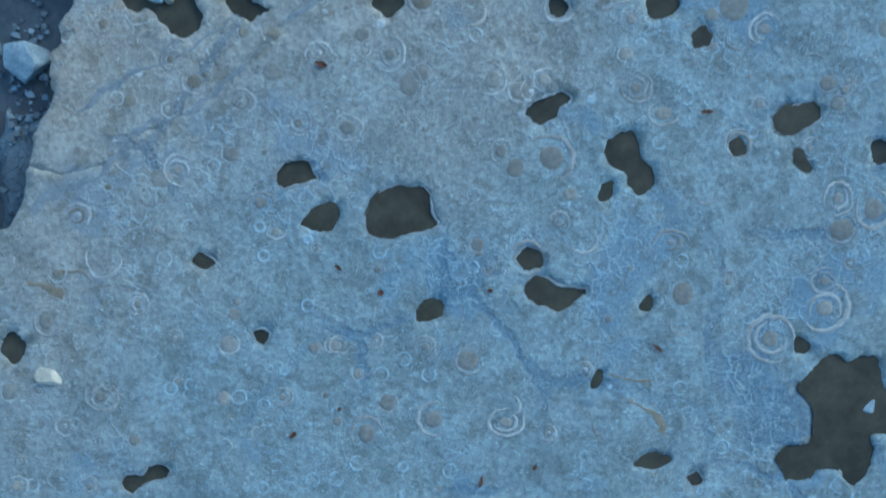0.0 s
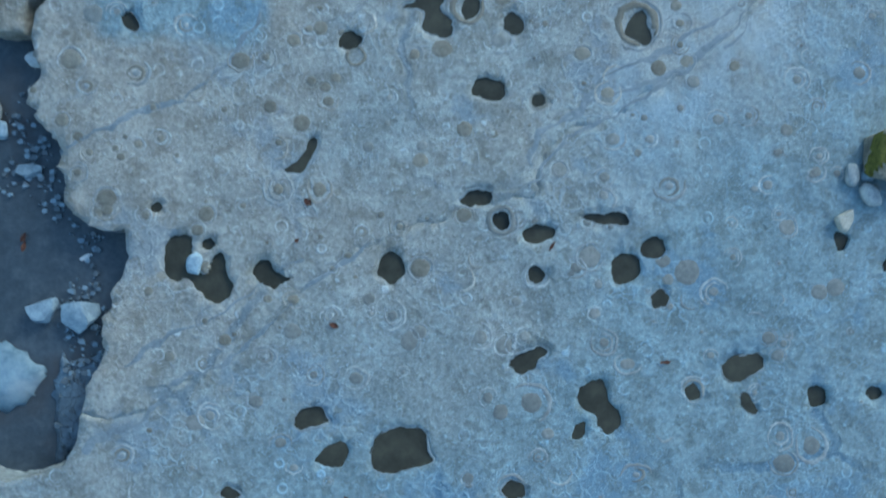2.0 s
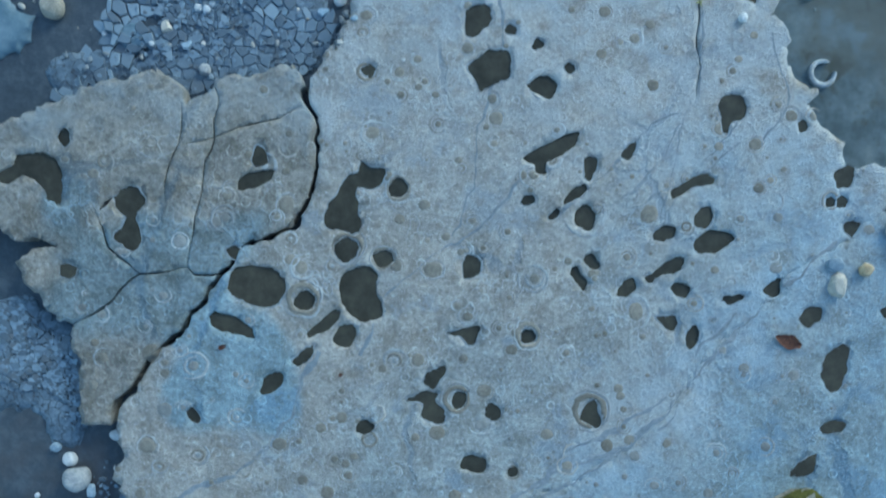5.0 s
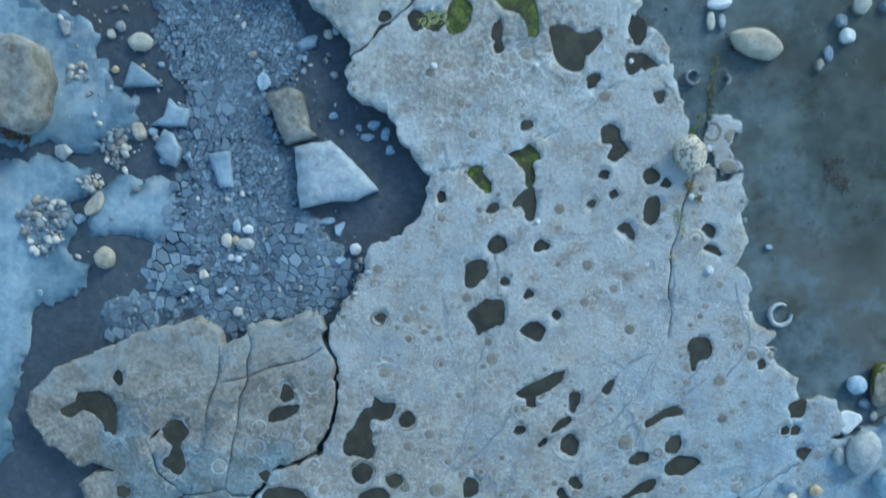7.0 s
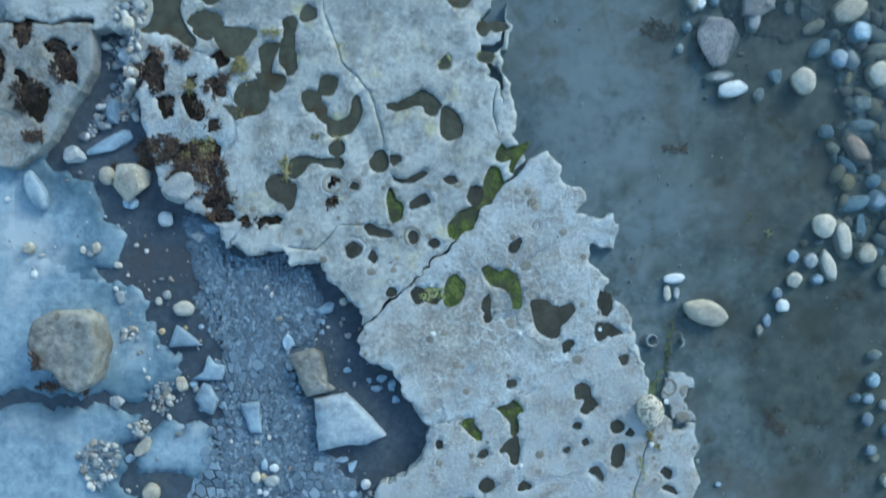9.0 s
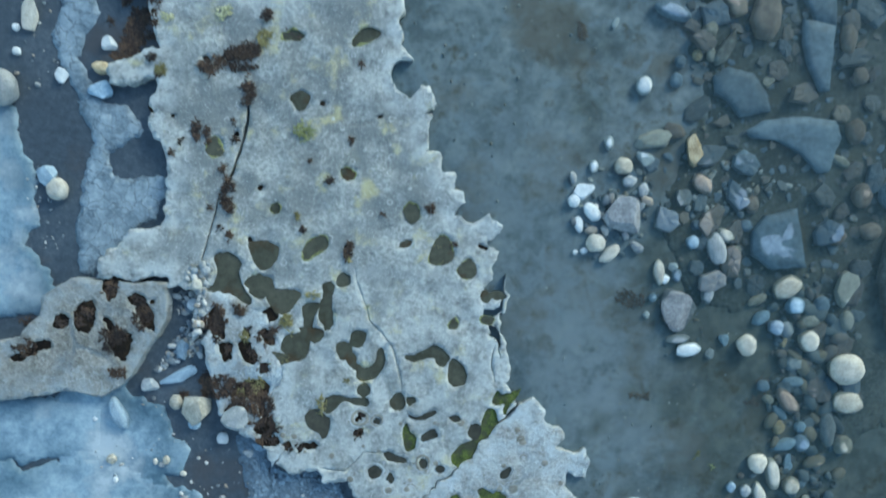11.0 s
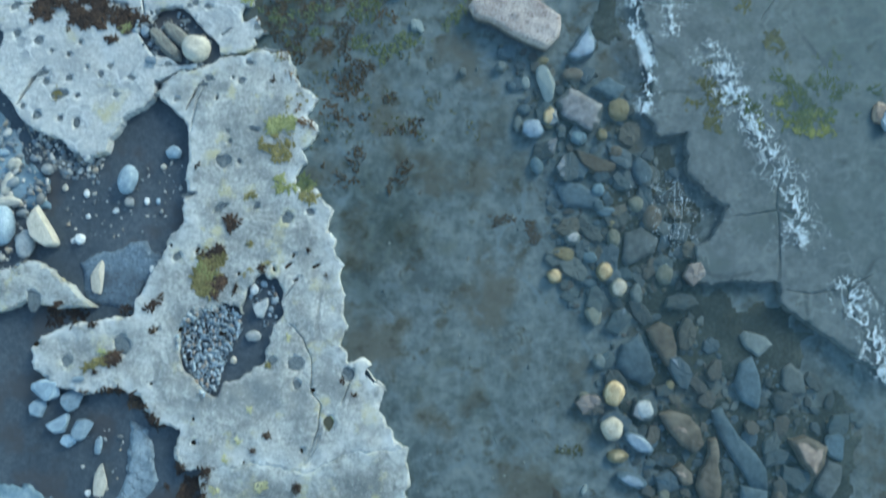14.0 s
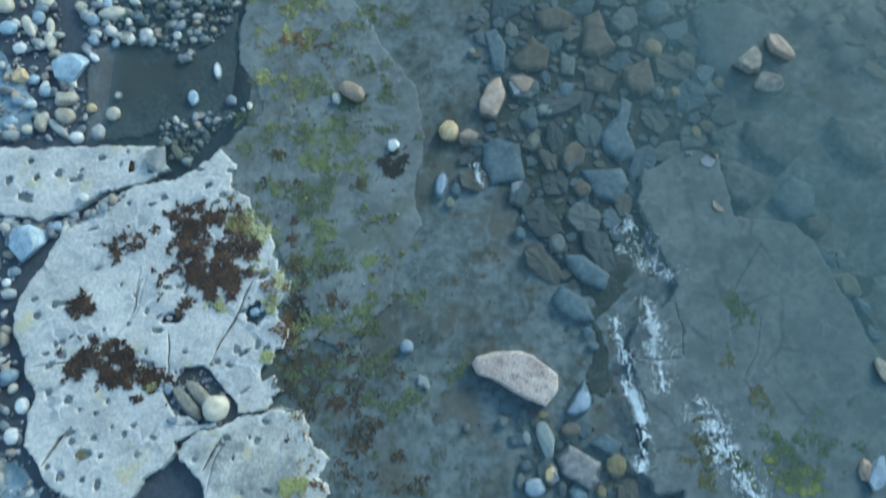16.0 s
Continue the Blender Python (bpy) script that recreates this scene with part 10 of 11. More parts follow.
fossil(0.40, 0.25, 0.11, 0.12, 0)
fossil(1.21, -0.35, 0.14, 0.15, -0)
fossil(1.31, 0.13, 0.11, 0.11, 0)
fossil(1.81, 0.76, 0.11, 0.08, 0)
fossil(1.45, 0.86, 0.12, 0.11, 0)
fossil(0.92, 0.79, 0.09, 0.09, 0)
fossil(1.58, 0.91, 0.16, 0.16, 0)
fossil(0.20, 0.98, 0.13, 0.14, 0)
fossil(-1.74, -0.97, 0.11, 0.11, -0)
fossil(-0.44, -0.59, 0.11, 0.10, -0)
fossil(-1.86, -0.80, 0.07, 0.08, -0)
fossil(-1.20, -0.76, 0.05, 0.05, -0)
fossil(-0.98, -1.07, 0.07, 0.07, -0)
fossil(-0.83, -1.01, 0.06, 0.06, -0)
fossil(-1.95, -1.14, 0.07, 0.07, -0)
fossil(-1.97, -1.26, 0.11, 0.10, -0)
fossil(-1.21, -0.55, 0.08, 0.09, -0)
fossil(-0.54, -0.13, 0.06, 0.06, -0)
fossil(0.74, -0.71, 0.09, 0.09, -0)
fossil(0.85, -0.47, 0.07, 0.07, -0)
fossil(0.66, 0.13, 0.09, 0.09, 0)
fossil(0.73, -0.10, 0.14, 0.12, -0)
fossil(1.15, -0.10, 0.19, 0.14, -0)
fossil(-1.58, 0.74, 0.10, 0.09, 0)
fossil(-1.22, 0.52, 0.09, 0.09, 0)
fossil(-0.88, 0.56, 0.14, 0.13, 0)
fossil(-0.32, 0.87, 0.09, 0.09, 0)
fossil(-0.10, 0.64, 0.13, 0.16, 0)
fossil(1.47, 0.37, 0.15, 0.16, 0, 0)
fossil(1.81, 0.35, 0.09, 0.11, 0)
fossil(-1.38, -0.39, 0.11, 0.11, -0)
fossil(-0.71, -0.84, 0.11, 0.10, -0)
fossil(-0.21, -0.87, 0.11, 0.11, -0)
fossil(1.20, -0.50, 0.10, 0.11, -0)
fossil(-1.81, -0.47, 0.13, 0.16, -0)
fossil(-1.99, -0.80, 0.11, 0.11, -0)
fossil(-0.47, -0.59, 0.08, 0.08, -0)
fossil(-0.26, -0.57, 0.08, 0.08, -0)
fossil(1.43, -0.29, 0.09, 0.11, -0)
fossil(1.90, -0.29, 0.17, 0.14, -0)
fossil(-1.69, -0.64, 0.05, 0.05, -0)
fossil(-0.73, -0.05, 0.10, 0.08, -0)
fossil(0.33, 0.33, 0.11, 0.13, 0)
fossil(-0.93, -0.44, 0.08, 0.08, -0)
fossil(-1.27, -0.03, 0.08, 0.07, -0)
fossil(0.46, -0.17, 0.17, 0.18, -0, 3)
fossil(-0.81, 1.47, 0.18, 0.19, 0)
fossil(-0.82, 1.70, 0.14, 0.14, 0)
fossil(-0.04, 1.04, 0.15, 0.15, -0)
fossil(0.27, 1.09, 0.11, 0.11, -0)
fossil(0.40, 1.30, 0.21, 0.20, 0, 0)
fossil(0.20, 1.33, 0.12, 0.11, 0)
fossil(0.89, 1.10, 0.17, 0.17, -0)
fossil(0.96, 1.41, 0.16, 0.16, 0)
fossil(0.97, 1.54, 0.12, 0.11, 0)
fossil(1.33, 1.49, 0.19, 0.19, 0)
fossil(1.02, 1.75, 0.16, 0.14, 0)
fossil(0.99, 2.00, 0.16, 0.14, 0)
fossil(0.85, 2.22, 0.12, 0.11, 0)
fossil(0.61, 1.96, 0.12, 0.12, 0, 0)
fossil(-0.39, 2.20, 0.14, 0.14, 0, 0)
fossil(-0.35, 2.38, 0.15, 0.14, 0)
fossil(-0.07, 2.21, 0.12, 0.12, 0)
fossil(-0.54, 1.95, 0.12, 0.11, 0)
fossil(-0.21, 1.97, 0.11, 0.10, 0)
fossil(1.39, 2.27, 0.11, 0.12, 0)
fossil(1.68, 1.10, 0.11, 0.11, -0)
fossil(2.39, 2.12, 0.15, 0.14, 0)
fossil(-1.31, 2.36, 0.15, 0.14, 0)
fossil(-1.81, 2.42, 0.15, 0.14, 0)
fossil(-0.88, 2.19, 0.13, 0.12, 0)
fossil(1.68, 1.29, 0.08, 0.08, 0)
fossil(2.16, 0.91, 0.13, 0.12, -0)
fossil(-0.59, 1.47, 0.15, 0.17, 0)
fossil(-0.36, 1.24, 0.09, 0.09, 0)
fossil(-1.83, 1.67, 0.12, 0.12, 0)
fossil(-1.74, 1.42, 0.15, 0.14, 0)
fossil(-0.87, 1.18, 0.07, 0.07, 0)
fossil(-1.00, 1.38, 0.10, 0.09, 0)
fossil(-0.04, 1.63, 0.12, 0.11, 0)
fossil(0.72, 1.58, 0.12, 0.12, 0)
fossil(1.43, 1.02, 0.19, 0.19, -0)
fossil(1.60, 1.86, 0.14, 0.12, 0)
fossil(0.60, 1.00, 0.16, 0.16, -0, 3)
fossil(-1.58, 2.10, 0.18, 0.15, 0)
fossil(-1.31, 0.84, 0.12, 0.10, -0)
fossil(2.04, 2.08, 0.16, 0.16, 0)
fossil(0.20, 1.80, 0.12, 0.12, 0)
fossil(0.22, 2.47, 0.24, 0.24, -0, 0)
fossil(-0.85, 3.18, 0.29, 0.28, -0, 0)
fossil(-0.54, 3.54, 0.27, 0.26, 0, 0)
fossil(1.15, 2.38, 0.31, 0.31, -0, 0)
fossil(1.13, 3.74, 0.31, 0.30, 0, 3)
fossil(0.72, 2.92, 0.22, 0.22, -0, 0)
fossil(-0.21, 2.75, 0.18, 0.17, -0)
fossil(-0.05, 2.75, 0.13, 0.13, -0)
fossil(0.39, 2.29, 0.18, 0.15, -0)
fossil(0.41, 2.53, 0.15, 0.13, -0)
fossil(0.08, 2.24, 0.15, 0.13, -0)
fossil(-1.61, 2.72, 0.22, 0.21, -0)
fossil(-2.24, 2.78, 0.14, 0.15, -0)
fossil(-1.90, 2.81, 0.18, 0.18, -0)
fossil(-0.86, 3.40, 0.18, 0.19, -0)
fossil(0.77, 3.31, 0.20, 0.20, -0)
fossil(1.48, 3.08, 0.22, 0.25, -0)
fossil(0.06, 3.38, 0.19, 0.15, -0)
fossil(-1.70, 3.59, 0.13, 0.13, 0)
fossil(-1.70, 2.83, 0.13, 0.10, -0)
fossil(0.77, 4.04, 0.22, 0.19, 0)
fossil(1.58, 3.76, 0.17, 0.17, 0)
fossil(1.39, 2.39, 0.15, 0.13, -0)
fossil(-0.29, 3.46, 0.20, 0.19, 0, 0)
fossil(2.47, 3.85, 0.15, 0.15, 0)
fossil(-1.02, 2.17, 0.15, 0.13, -0)
fossil(-0.73, 2.28, 0.10, 0.10, -0)
fossil(1.89, 3.13, 0.15, 0.13, -0)
fossil(0.90, 4.15, 0.23, 0.23, 0)
fossil(1.42, 3.46, 0.15, 0.16, 0)
fossil(0.30, 3.05, 0.15, 0.13, -0)
fossil(0.15, 3.61, 0.13, 0.11, 0)
fossil(-1.93, 2.17, 0.16, 0.15, -0)
fossil(-1.28, 2.01, 0.16, 0.15, -0)
fossil(0.34, 3.72, 0.15, 0.11, 0)
fossil(-0.95, 4.24, 0.16, 0.15, 0)
fossil(-1.39, 3.75, 0.22, 0.19, 0)
fossil(2.61, 1.41, 0.15, 0.15, -1)
fossil(1.49, 5.00, 0.15, 0.15, -0, 3)
fossil(2.30, 6.26, 0.21, 0.20, -0, 0)
fossil(2.10, 6.69, 0.15, 0.15, -0, 0)
fossil(2.46, 6.22, 0.18, 0.16, -0)
fossil(2.60, 4.45, 0.18, 0.16, -0)
fossil(2.76, 4.45, 0.14, 0.14, -0)
fossil(-0.17, 4.77, 0.15, 0.14, -0)
fossil(0.11, 5.58, 0.14, 0.14, -0)
fossil(-0.18, 3.95, 0.21, 0.21, -0, 0)
fossil(-2.23, 4.15, 0.16, 0.16, -0)
fossil(-1.11, 4.11, 0.20, 0.21, -0)
fossil(2.87, 3.85, 0.17, 0.17, -0, 0)
fossil(-0.04, 4.86, 0.12, 0.11, -0)
fossil(0.51, 4.44, 0.14, 0.14, -0)
fossil(-0.36, 4.34, 0.20, 0.18, -0)
fossil(0.10, 4.40, 0.14, 0.14, -0)
fossil(-0.40, 5.17, 0.18, 0.14, -0)
fossil(1.28, 5.19, 0.12, 0.12, -0)
fossil(-0.40, 4.77, 0.18, 0.16, -0, 0)
fossil(0.85, 4.68, 0.25, 0.23, -0, 3)
fossil(-0.96, 3.84, 0.16, 0.18, -0)
fossil(-0.87, 8.22, 0.25, 0.24, -0, 0)
fossil(-0.13, 7.72, 0.22, 0.24, -0, 0)
fossil(0.94, 7.43, 0.21, 0.21, -0)
fossil(2.43, 5.97, 0.21, 0.16, -1)
fossil(-0.67, 8.20, 0.18, 0.18, -0, 0)
fossil(0.68, 7.49, 0.18, 0.16, -0)
fossil(-0.69, 7.60, 0.27, 0.21, -0)
fossil(0.03, 6.74, 0.16, 0.14, -1)
fossil(2.41, 6.71, 0.11, 0.16, -1, 0)
rnd = random.Random(31)
for _ in range(460):
    u, v = rnd.uniform(-2.5, 2.6), rnd.uniform(0.2, 8.2)
    if slab_at(u, v)[0] and not any(h.holds(u, v) for h in HOLLOWS):
        d = 0.05 + 0.09 * rnd.random()
        fossil(u, v, d, d * rnd.uniform(0.85, 1.0), 0)
for _ in range(210):
    u, v = rnd.uniform(-2.4, 3.6), rnd.uniform(-1.3, 5.0)
    if slab_at(u, v)[0]:
        d = 0.03 + 0.09 * rnd.random() ** 2
        fossil(u, v, d, d * rnd.uniform(0.8, 1.0), 0)


leaf_scrap(-0.66, -1.02, 0.04, 0.03, 40)
leaf_scrap(0.24, -1.26, 0.06, 0.02, 80)
leaf_scrap(1.09, -0.61, 0.06, 0.02, -40)
leaf_scrap(-0.24, -0.34, 0.03, 0.03, 20)
leaf_scrap(-0.44, -0.22, 0.04, 0.02, -40)
leaf_scrap(0.50, -1.19, 0.03, 0.02, 61)
leaf_scrap(-0.05, 0.05, 0.08, 0.03, 50)
leaf_scrap(2.11, -1.05, 0.04, 0.03, 82)
leaf_scrap(-0.51, 0.73, 0.06, 0.03, -20)
leaf_scrap(1.30, 0.52, 0.04, 0.02, 10)
leaf_scrap(0.28, -0.33, 0.03, 0.02, -0)
leaf_scrap(-0.44, -0.90, 0.02, 0.02, -0)
leaf_scrap(-0.65, 1.40, 0.05, 0.04, -40)
leaf_scrap(0.68, 1.16, 0.06, 0.02, 60)
leaf_scrap(-0.51, 0.73, 0.06, 0.03, -20)
leaf_scrap(1.32, 0.52, 0.04, 0.02, 10)
leaf_scrap(-0.71, 1.19, 0.03, 0.02, 40)
leaf_scrap(-2.28, 1.16, 0.06, 0.03, 70)
leaf_scrap(2.55, 2.86, 0.19, 0.11, -20)
leaf_scrap(-1.41, 2.85, 0.06, 0.04, 20)
leaf_scrap(-2.28, 1.21, 0.06, 0.03, 60)
leaf_scrap(-0.59, 2.65, 0.03, 0.03, -0)
leaf_scrap(1.87, 2.90, 0.04, 0.04, -0)


wrack_clump(-4.28, 21.71, 1.45, 1.67, 1, "brown", 3)
wrack_clump(-4.58, 22.32, 0.79, 0.63, 1, "brown", 2.4)
wrack_clump(-4.61, 21.40, 0.58, 0.80, 1, "brown", 2)
wrack_clump(-3.91, 21.22, 0.67, 0.59, 1, "brown", 2)
wrack_clump(-3.79, 22.28, 0.33, 0.31, 1, "olive", 2)
wrack_clump(-5.65, 21.89, 0.75, 0.53, 17, "brown")
wrack_clump(-5.59, 19.78, 1.44, 0.65, -18, "brown", 2)
wrack_clump(-6.28, 20.79, 0.34, 0.41, 1, "brown", 1.4)
wrack_clump(-6.26, 19.67, 0.42, 0.37, 1, "brown")
wrack_clump(-2.63, 20.71, 0.32, 0.53, 1, "brown")
wrack_clump(-2.82, 21.63, 0.29, 0.34, 1, "olive")
wrack_clump(-3.96, 22.43, 0.59, 0.52, 1, "brown")
wrack_clump(-5.85, 18.39, 0.28, 0.15, 1, "olive", 2)
wrack_clump(-4.90, 19.47, 0.18, 0.13, 1, "green", 3)
wrack_clump(-4.05, 20.78, 0.38, 0.25, 1, "green")
wrack_clump(-3.13, 20.00, 0.18, 0.28, 1, "green", 2)
wrack_clump(-2.50, 18.02, 0.44, 0.21, 1, "green", 2)
wrack_clump(-1.20, 23.55, 0.48, 0.63, -60, "brown", 3)
wrack_clump(-1.97, 24.76, 0.54, 0.34, -21, "brown", 0.8)
wrack_clump(-3.39, 15.79, 0.35, 0.65, -9, "olive", 1.6)
wrack_clump(-3.36, 16.04, 0.31, 0.23, 1, "brown", 2)
wrack_clump(-5.46, 15.10, 0.84, 0.31, -9, "brown")
wrack_clump(-4.90, 14.57, 0.48, 0.20, 22, "olive", 2)
wrack_clump(-4.18, 15.36, 0.38, 0.23, 1, "brown")
wrack_clump(-4.63, 15.23, 0.46, 0.20, 1, "brown")
wrack_clump(-3.68, 12.67, 0.42, 0.45, 1, "brown", 1.6)
wrack_clump(-4.22, 13.83, 0.61, 0.20, -43, "brown", 1.4)
wrack_clump(-3.39, 12.90, 0.42, 0.23, 21, "brown")
wrack_clump(-2.74, 15.89, 0.46, 0.11, 22, "olive", 2)
wrack_clump(-2.63, 16.99, 0.54, 0.14, 11, "olive", 2)
wrack_clump(-3.15, 16.53, 0.20, 0.14, 32, "brown", 2)
wrack_clump(-4.69, 14.12, 0.61, 0.11, 1, "brown", 1.5)
wrack_clump(-2.01, 17.00, 0.46, 0.24, 22, "olive", 1.2)
wrack_clump(-2.22, 12.03, 0.10, 0.45, 11, "brown")
wrack_clump(-2.61, 12.25, 0.45, 0.14, 21, "brown")
wrack_clump(-4.15, 21.23, 0.81, 0.49, 1, "brown", 1.5)
wrack_clump(-6.33, 20.80, 0.38, 0.42, -29, "brown")
wrack_clump(-5.64, 19.92, 1.29, 0.54, -19, "brown", 0.8)
wrack_clump(-2.72, 20.64, 0.36, 0.86, 1, "brown", 0.8)
wrack_clump(-2.53, 17.69, 0.51, 0.61, 1, "olive", 0.9)
wrack_clump(-2.33, 17.14, 0.59, 0.29, 1, "green")
wrack_clump(-2.59, 17.95, 0.43, 0.17, 1, "green", 1.6)
wrack_clump(-3.13, 16.55, 0.21, 0.26, 42, "brown")
wrack_clump(-3.49, 15.78, 0.33, 0.66, 11, "olive", 2)
wrack_clump(-2.41, 8.52, 0.37, 0.21, -10, "brown", 1.6)
wrack_clump(-1.91, 8.07, 0.24, 0.43, -0, "brown", 1.4)
wrack_clump(-2.73, 8.53, 0.32, 0.27, -30, "brown", 1.6)
wrack_clump(-2.30, 9.49, 0.17, 0.30, -0, "brown", 2)
wrack_clump(-1.97, 9.16, 0.19, 0.27, -50, "brown", 2)
wrack_clump(-3.65, 8.69, 0.30, 0.14, -0, "brown", 2)
wrack_clump(-2.17, 8.52, 0.48, 0.16, 20, "olive", 2)
wrack_clump(-2.04, 8.25, 0.21, 0.27, -0, "brown")
wrack_clump(-2.41, 8.63, 0.16, 0.11, -0, "brown")
wrack_clump(-3.57, 6.54, 0.12, 0.32, -1, "brown", 1.6)
wrack_clump(-3.43, 6.30, 0.42, 0.13, -1, "brown", 1.6)
wrack_clump(0.08, 7.17, 0.32, 0.14, -0, "green", 1.5)
wrack_clump(-0.84, 8.65, 0.11, 0.14, -0, "olive")
wrack_clump(2.15, 6.24, 0.12, 0.14, 30, "green", 2)
wrack_clump(2.24, 6.38, 0.05, 0.27, -12, "green", 2)
wrack_clump(2.32, 6.67, 0.04, 0.36, -8, "green", 1.5)
wrack_clump(2.36, 6.89, 0.03, 0.22, -6, "olive", 1.5)
wrack_clump(1.94, 5.21, 0.03, 0.23, 4, "green", 2)
wrack_clump(2.01, 5.54, 0.03, 0.27, 8, "green", 1.5)
wrack_clump(2.10, 5.82, 0.05, 0.18, 12, "olive", 2)
wrack_clump(2.19, 5.72, 0.15, 0.07, 20, "olive", 2)
wrack_clump(-3.50, 12.74, 0.31, 0.40, 1, "brown", 2)
wrack_clump(-2.69, 12.26, 0.27, 0.09, 1, "brown", 2.2)
wrack_clump(-2.22, 12.23, 0.34, 0.09, 1, "brown", 2.2)
wrack_clump(-2.80, 11.53, 0.11, 0.34, 1, "brown", 2.2)
wrack_clump(-2.35, 11.47, 0.09, 0.40, 1, "brown", 2.2)
wrack_clump(-2.48, 10.76, 0.11, 0.47, 11, "brown", 2.2)
wrack_clump(-2.55, 10.46, 0.09, 0.27, 12, "brown", 2.2)
wrack_clump(-3.00, 11.39, 0.13, 0.20, 1, "brown", 2.2)
wrack_clump(-3.65, 12.57, 0.31, 0.33, 1, "brown", 2.2)
wrack_clump(-3.69, 13.00, 0.20, 0.26, 1, "brown", 2.2)
wrack_clump(-3.21, 12.18, 0.13, 0.11, 1, "olive", 2)
wrack_clump(-2.04, 12.61, 0.13, 0.20, 1, "olive", 2)
wrack_clump(-3.35, 13.01, 0.20, 0.13, 1, "brown", 2)
wrack_clump(-2.43, 10.96, 0.11, 0.40, 21, "brown", 1.5)
wrack_clump(-2.23, 11.94, 0.11, 0.27, 1, "brown")
wrack_clump(-2.83, 11.69, 0.11, 0.33, 1, "brown")
wrack_clump(-2.31, 12.34, 0.34, 0.08, 11, "brown")
wrack_clump(-2.53, 9.40, 0.16, 0.27, 2, "brown", 2)
wrack_clump(-2.15, 9.00, 0.18, 0.27, 2, "brown")
wrack_clump(-5.04, 9.17, 0.48, 0.14, 21, "brown")
wrack_clump(-1.55, 11.53, 0.27, 0.17, 1, "green")
wrack_clump(-3.06, 8.36, 0.27, 0.21, 2, "brown", 2)
wrack_clump(-2.05, 12.85, 0.09, 0.20, 1, "brown")

fronds("algae_carpet", scatter([(-4.14, 22.89), (-4.11, 25.40), (-4.24, 27.70), (0.48, 27.77), (0.47, 23.40), (0.47, 19.99), (-0.97, 18.89), (-3.00, 19.38), (-3.31, 20.67), (-3.53, 21.85)], 44000, 71, mask=lambda u, v: damp_band(u, v, 1, 0.19, 2.4)).tolist(), 0.04, WEED_GREEN, "patchy green algae on the drowned shelf", "algae", 5, 0.02, "stuff", 2.2)
fronds("algae_carpet", scatter([(-4.14, 22.89), (-4.11, 25.40), (-4.24, 27.70), (0.48, 27.77), (0.47, 23.40), (0.47, 17.75), (-2.49, 17.69), (-3.00, 19.38), (-3.31, 20.67), (-3.53, 21.85)], 8000, 72, mask=lambda u, v: damp_band(u, v, 7, 0.15, 2.3)).tolist(), 0.04, WEED_OLIVE, "olive weed tufts on the drowned shelf", "algae", 6, 0.02, "stuff", 2.2)
fronds("algae_carpet", scatter([(-3.53, 21.55), (-0.06, 21.62), (0.53, 18.80), (0.21, 17.04), (-1.32, 17.00), (-1.76, 17.16), (-2.23, 18.02)], 15000, 73, mask=lambda u, v: damp_band(u, v, 3, 0.24)).tolist(), 0.035, WEED_RUST, "rust-brown weed tufts on the drowned shelf", "algae", 7, 0.03, "stuff", 2.2)
wrack_clump(5.25, 18.67, 1.72, 0.75, 10, "deep", 2.4)
wrack_clump(5.37, 18.25, 0.87, 0.50, 1, "deep", 2.4)
wrack_clump(4.91, 18.75, 0.71, 0.43, 1, "deep", 2)
wrack_clump(3.91, 18.47, 0.70, 0.67, 1, "olive", 1)
wrack_clump(4.71, 20.95, 0.47, 0.48, 1, "deep", 2)
wrack_clump(4.52, 20.06, 0.33, 0.46, 1, "olive", 1)
wrack_clump(4.86, 19.44, 0.47, 0.28, -30, "olive", 1)
wrack_clump(5.69, 19.28, 0.45, 0.35, 1, "deep", 1.6)
wrack_clump(3.84, 19.11, 0.36, 0.16, 1, "olive")

wrack_clump(-2.63, 9.31, 0.16, 0.21, -0, "brown", 2)
wrack_clump(-2.23, 9.14, 0.13, 0.16, -0, "olive", 2)
wrack_clump(-1.95, 9.13, 0.14, 0.21, 20, "brown", 2)
wrack_clump(-1.75, 9.33, 0.11, 0.14, -0, "olive", 2)
wrack_clump(-1.98, 8.76, 0.14, 0.14, -0, "brown", 2)
wrack_clump(-1.81, 8.88, 0.27, 0.13, -0, "olive", 1.6)
wrack_clump(-2.30, 8.31, 0.32, 0.21, 20, "brown", 2)
wrack_clump(-2.04, 8.39, 0.32, 0.27, -0, "brown", 2)
wrack_clump(-2.67, 8.54, 0.27, 0.24, -20, "brown", 2)
wrack_clump(-2.38, 8.48, 0.13, 0.13, -0, "brown")
wrack_clump(-2.17, 8.63, 0.21, 0.11, -0, "olive", 2)
wrack_clump(-1.49, 9.64, 0.27, 0.07, 10, "olive")
wrack_clump(-1.71, 9.16, 0.09, 0.21, -0, "olive")
wrack_clump(-2.45, 9.64, 0.13, 0.16, -0, "brown", 1.5)
wrack_clump(-1.32, 8.36, 0.09, 0.21, -0, "olive")
wrack_clump(-1.02, 8.67, 0.16, 0.05, 20, "olive")
for poly, kind in HOLES:       # wrack growing in the larger pits
    if kind == "weed" and c_size(poly) > 0.10:
        p, q = np.max(poly, 0), np.min(poly, 0)
        wrack_clump((p[0] + q[0]) / 2, (p[1] + q[1]) / 2, 0.75 * (p[0] - q[0]), 0.75 * (p[1] - q[1]), 0, "brown", 1.5)
rnd = random.Random(77)
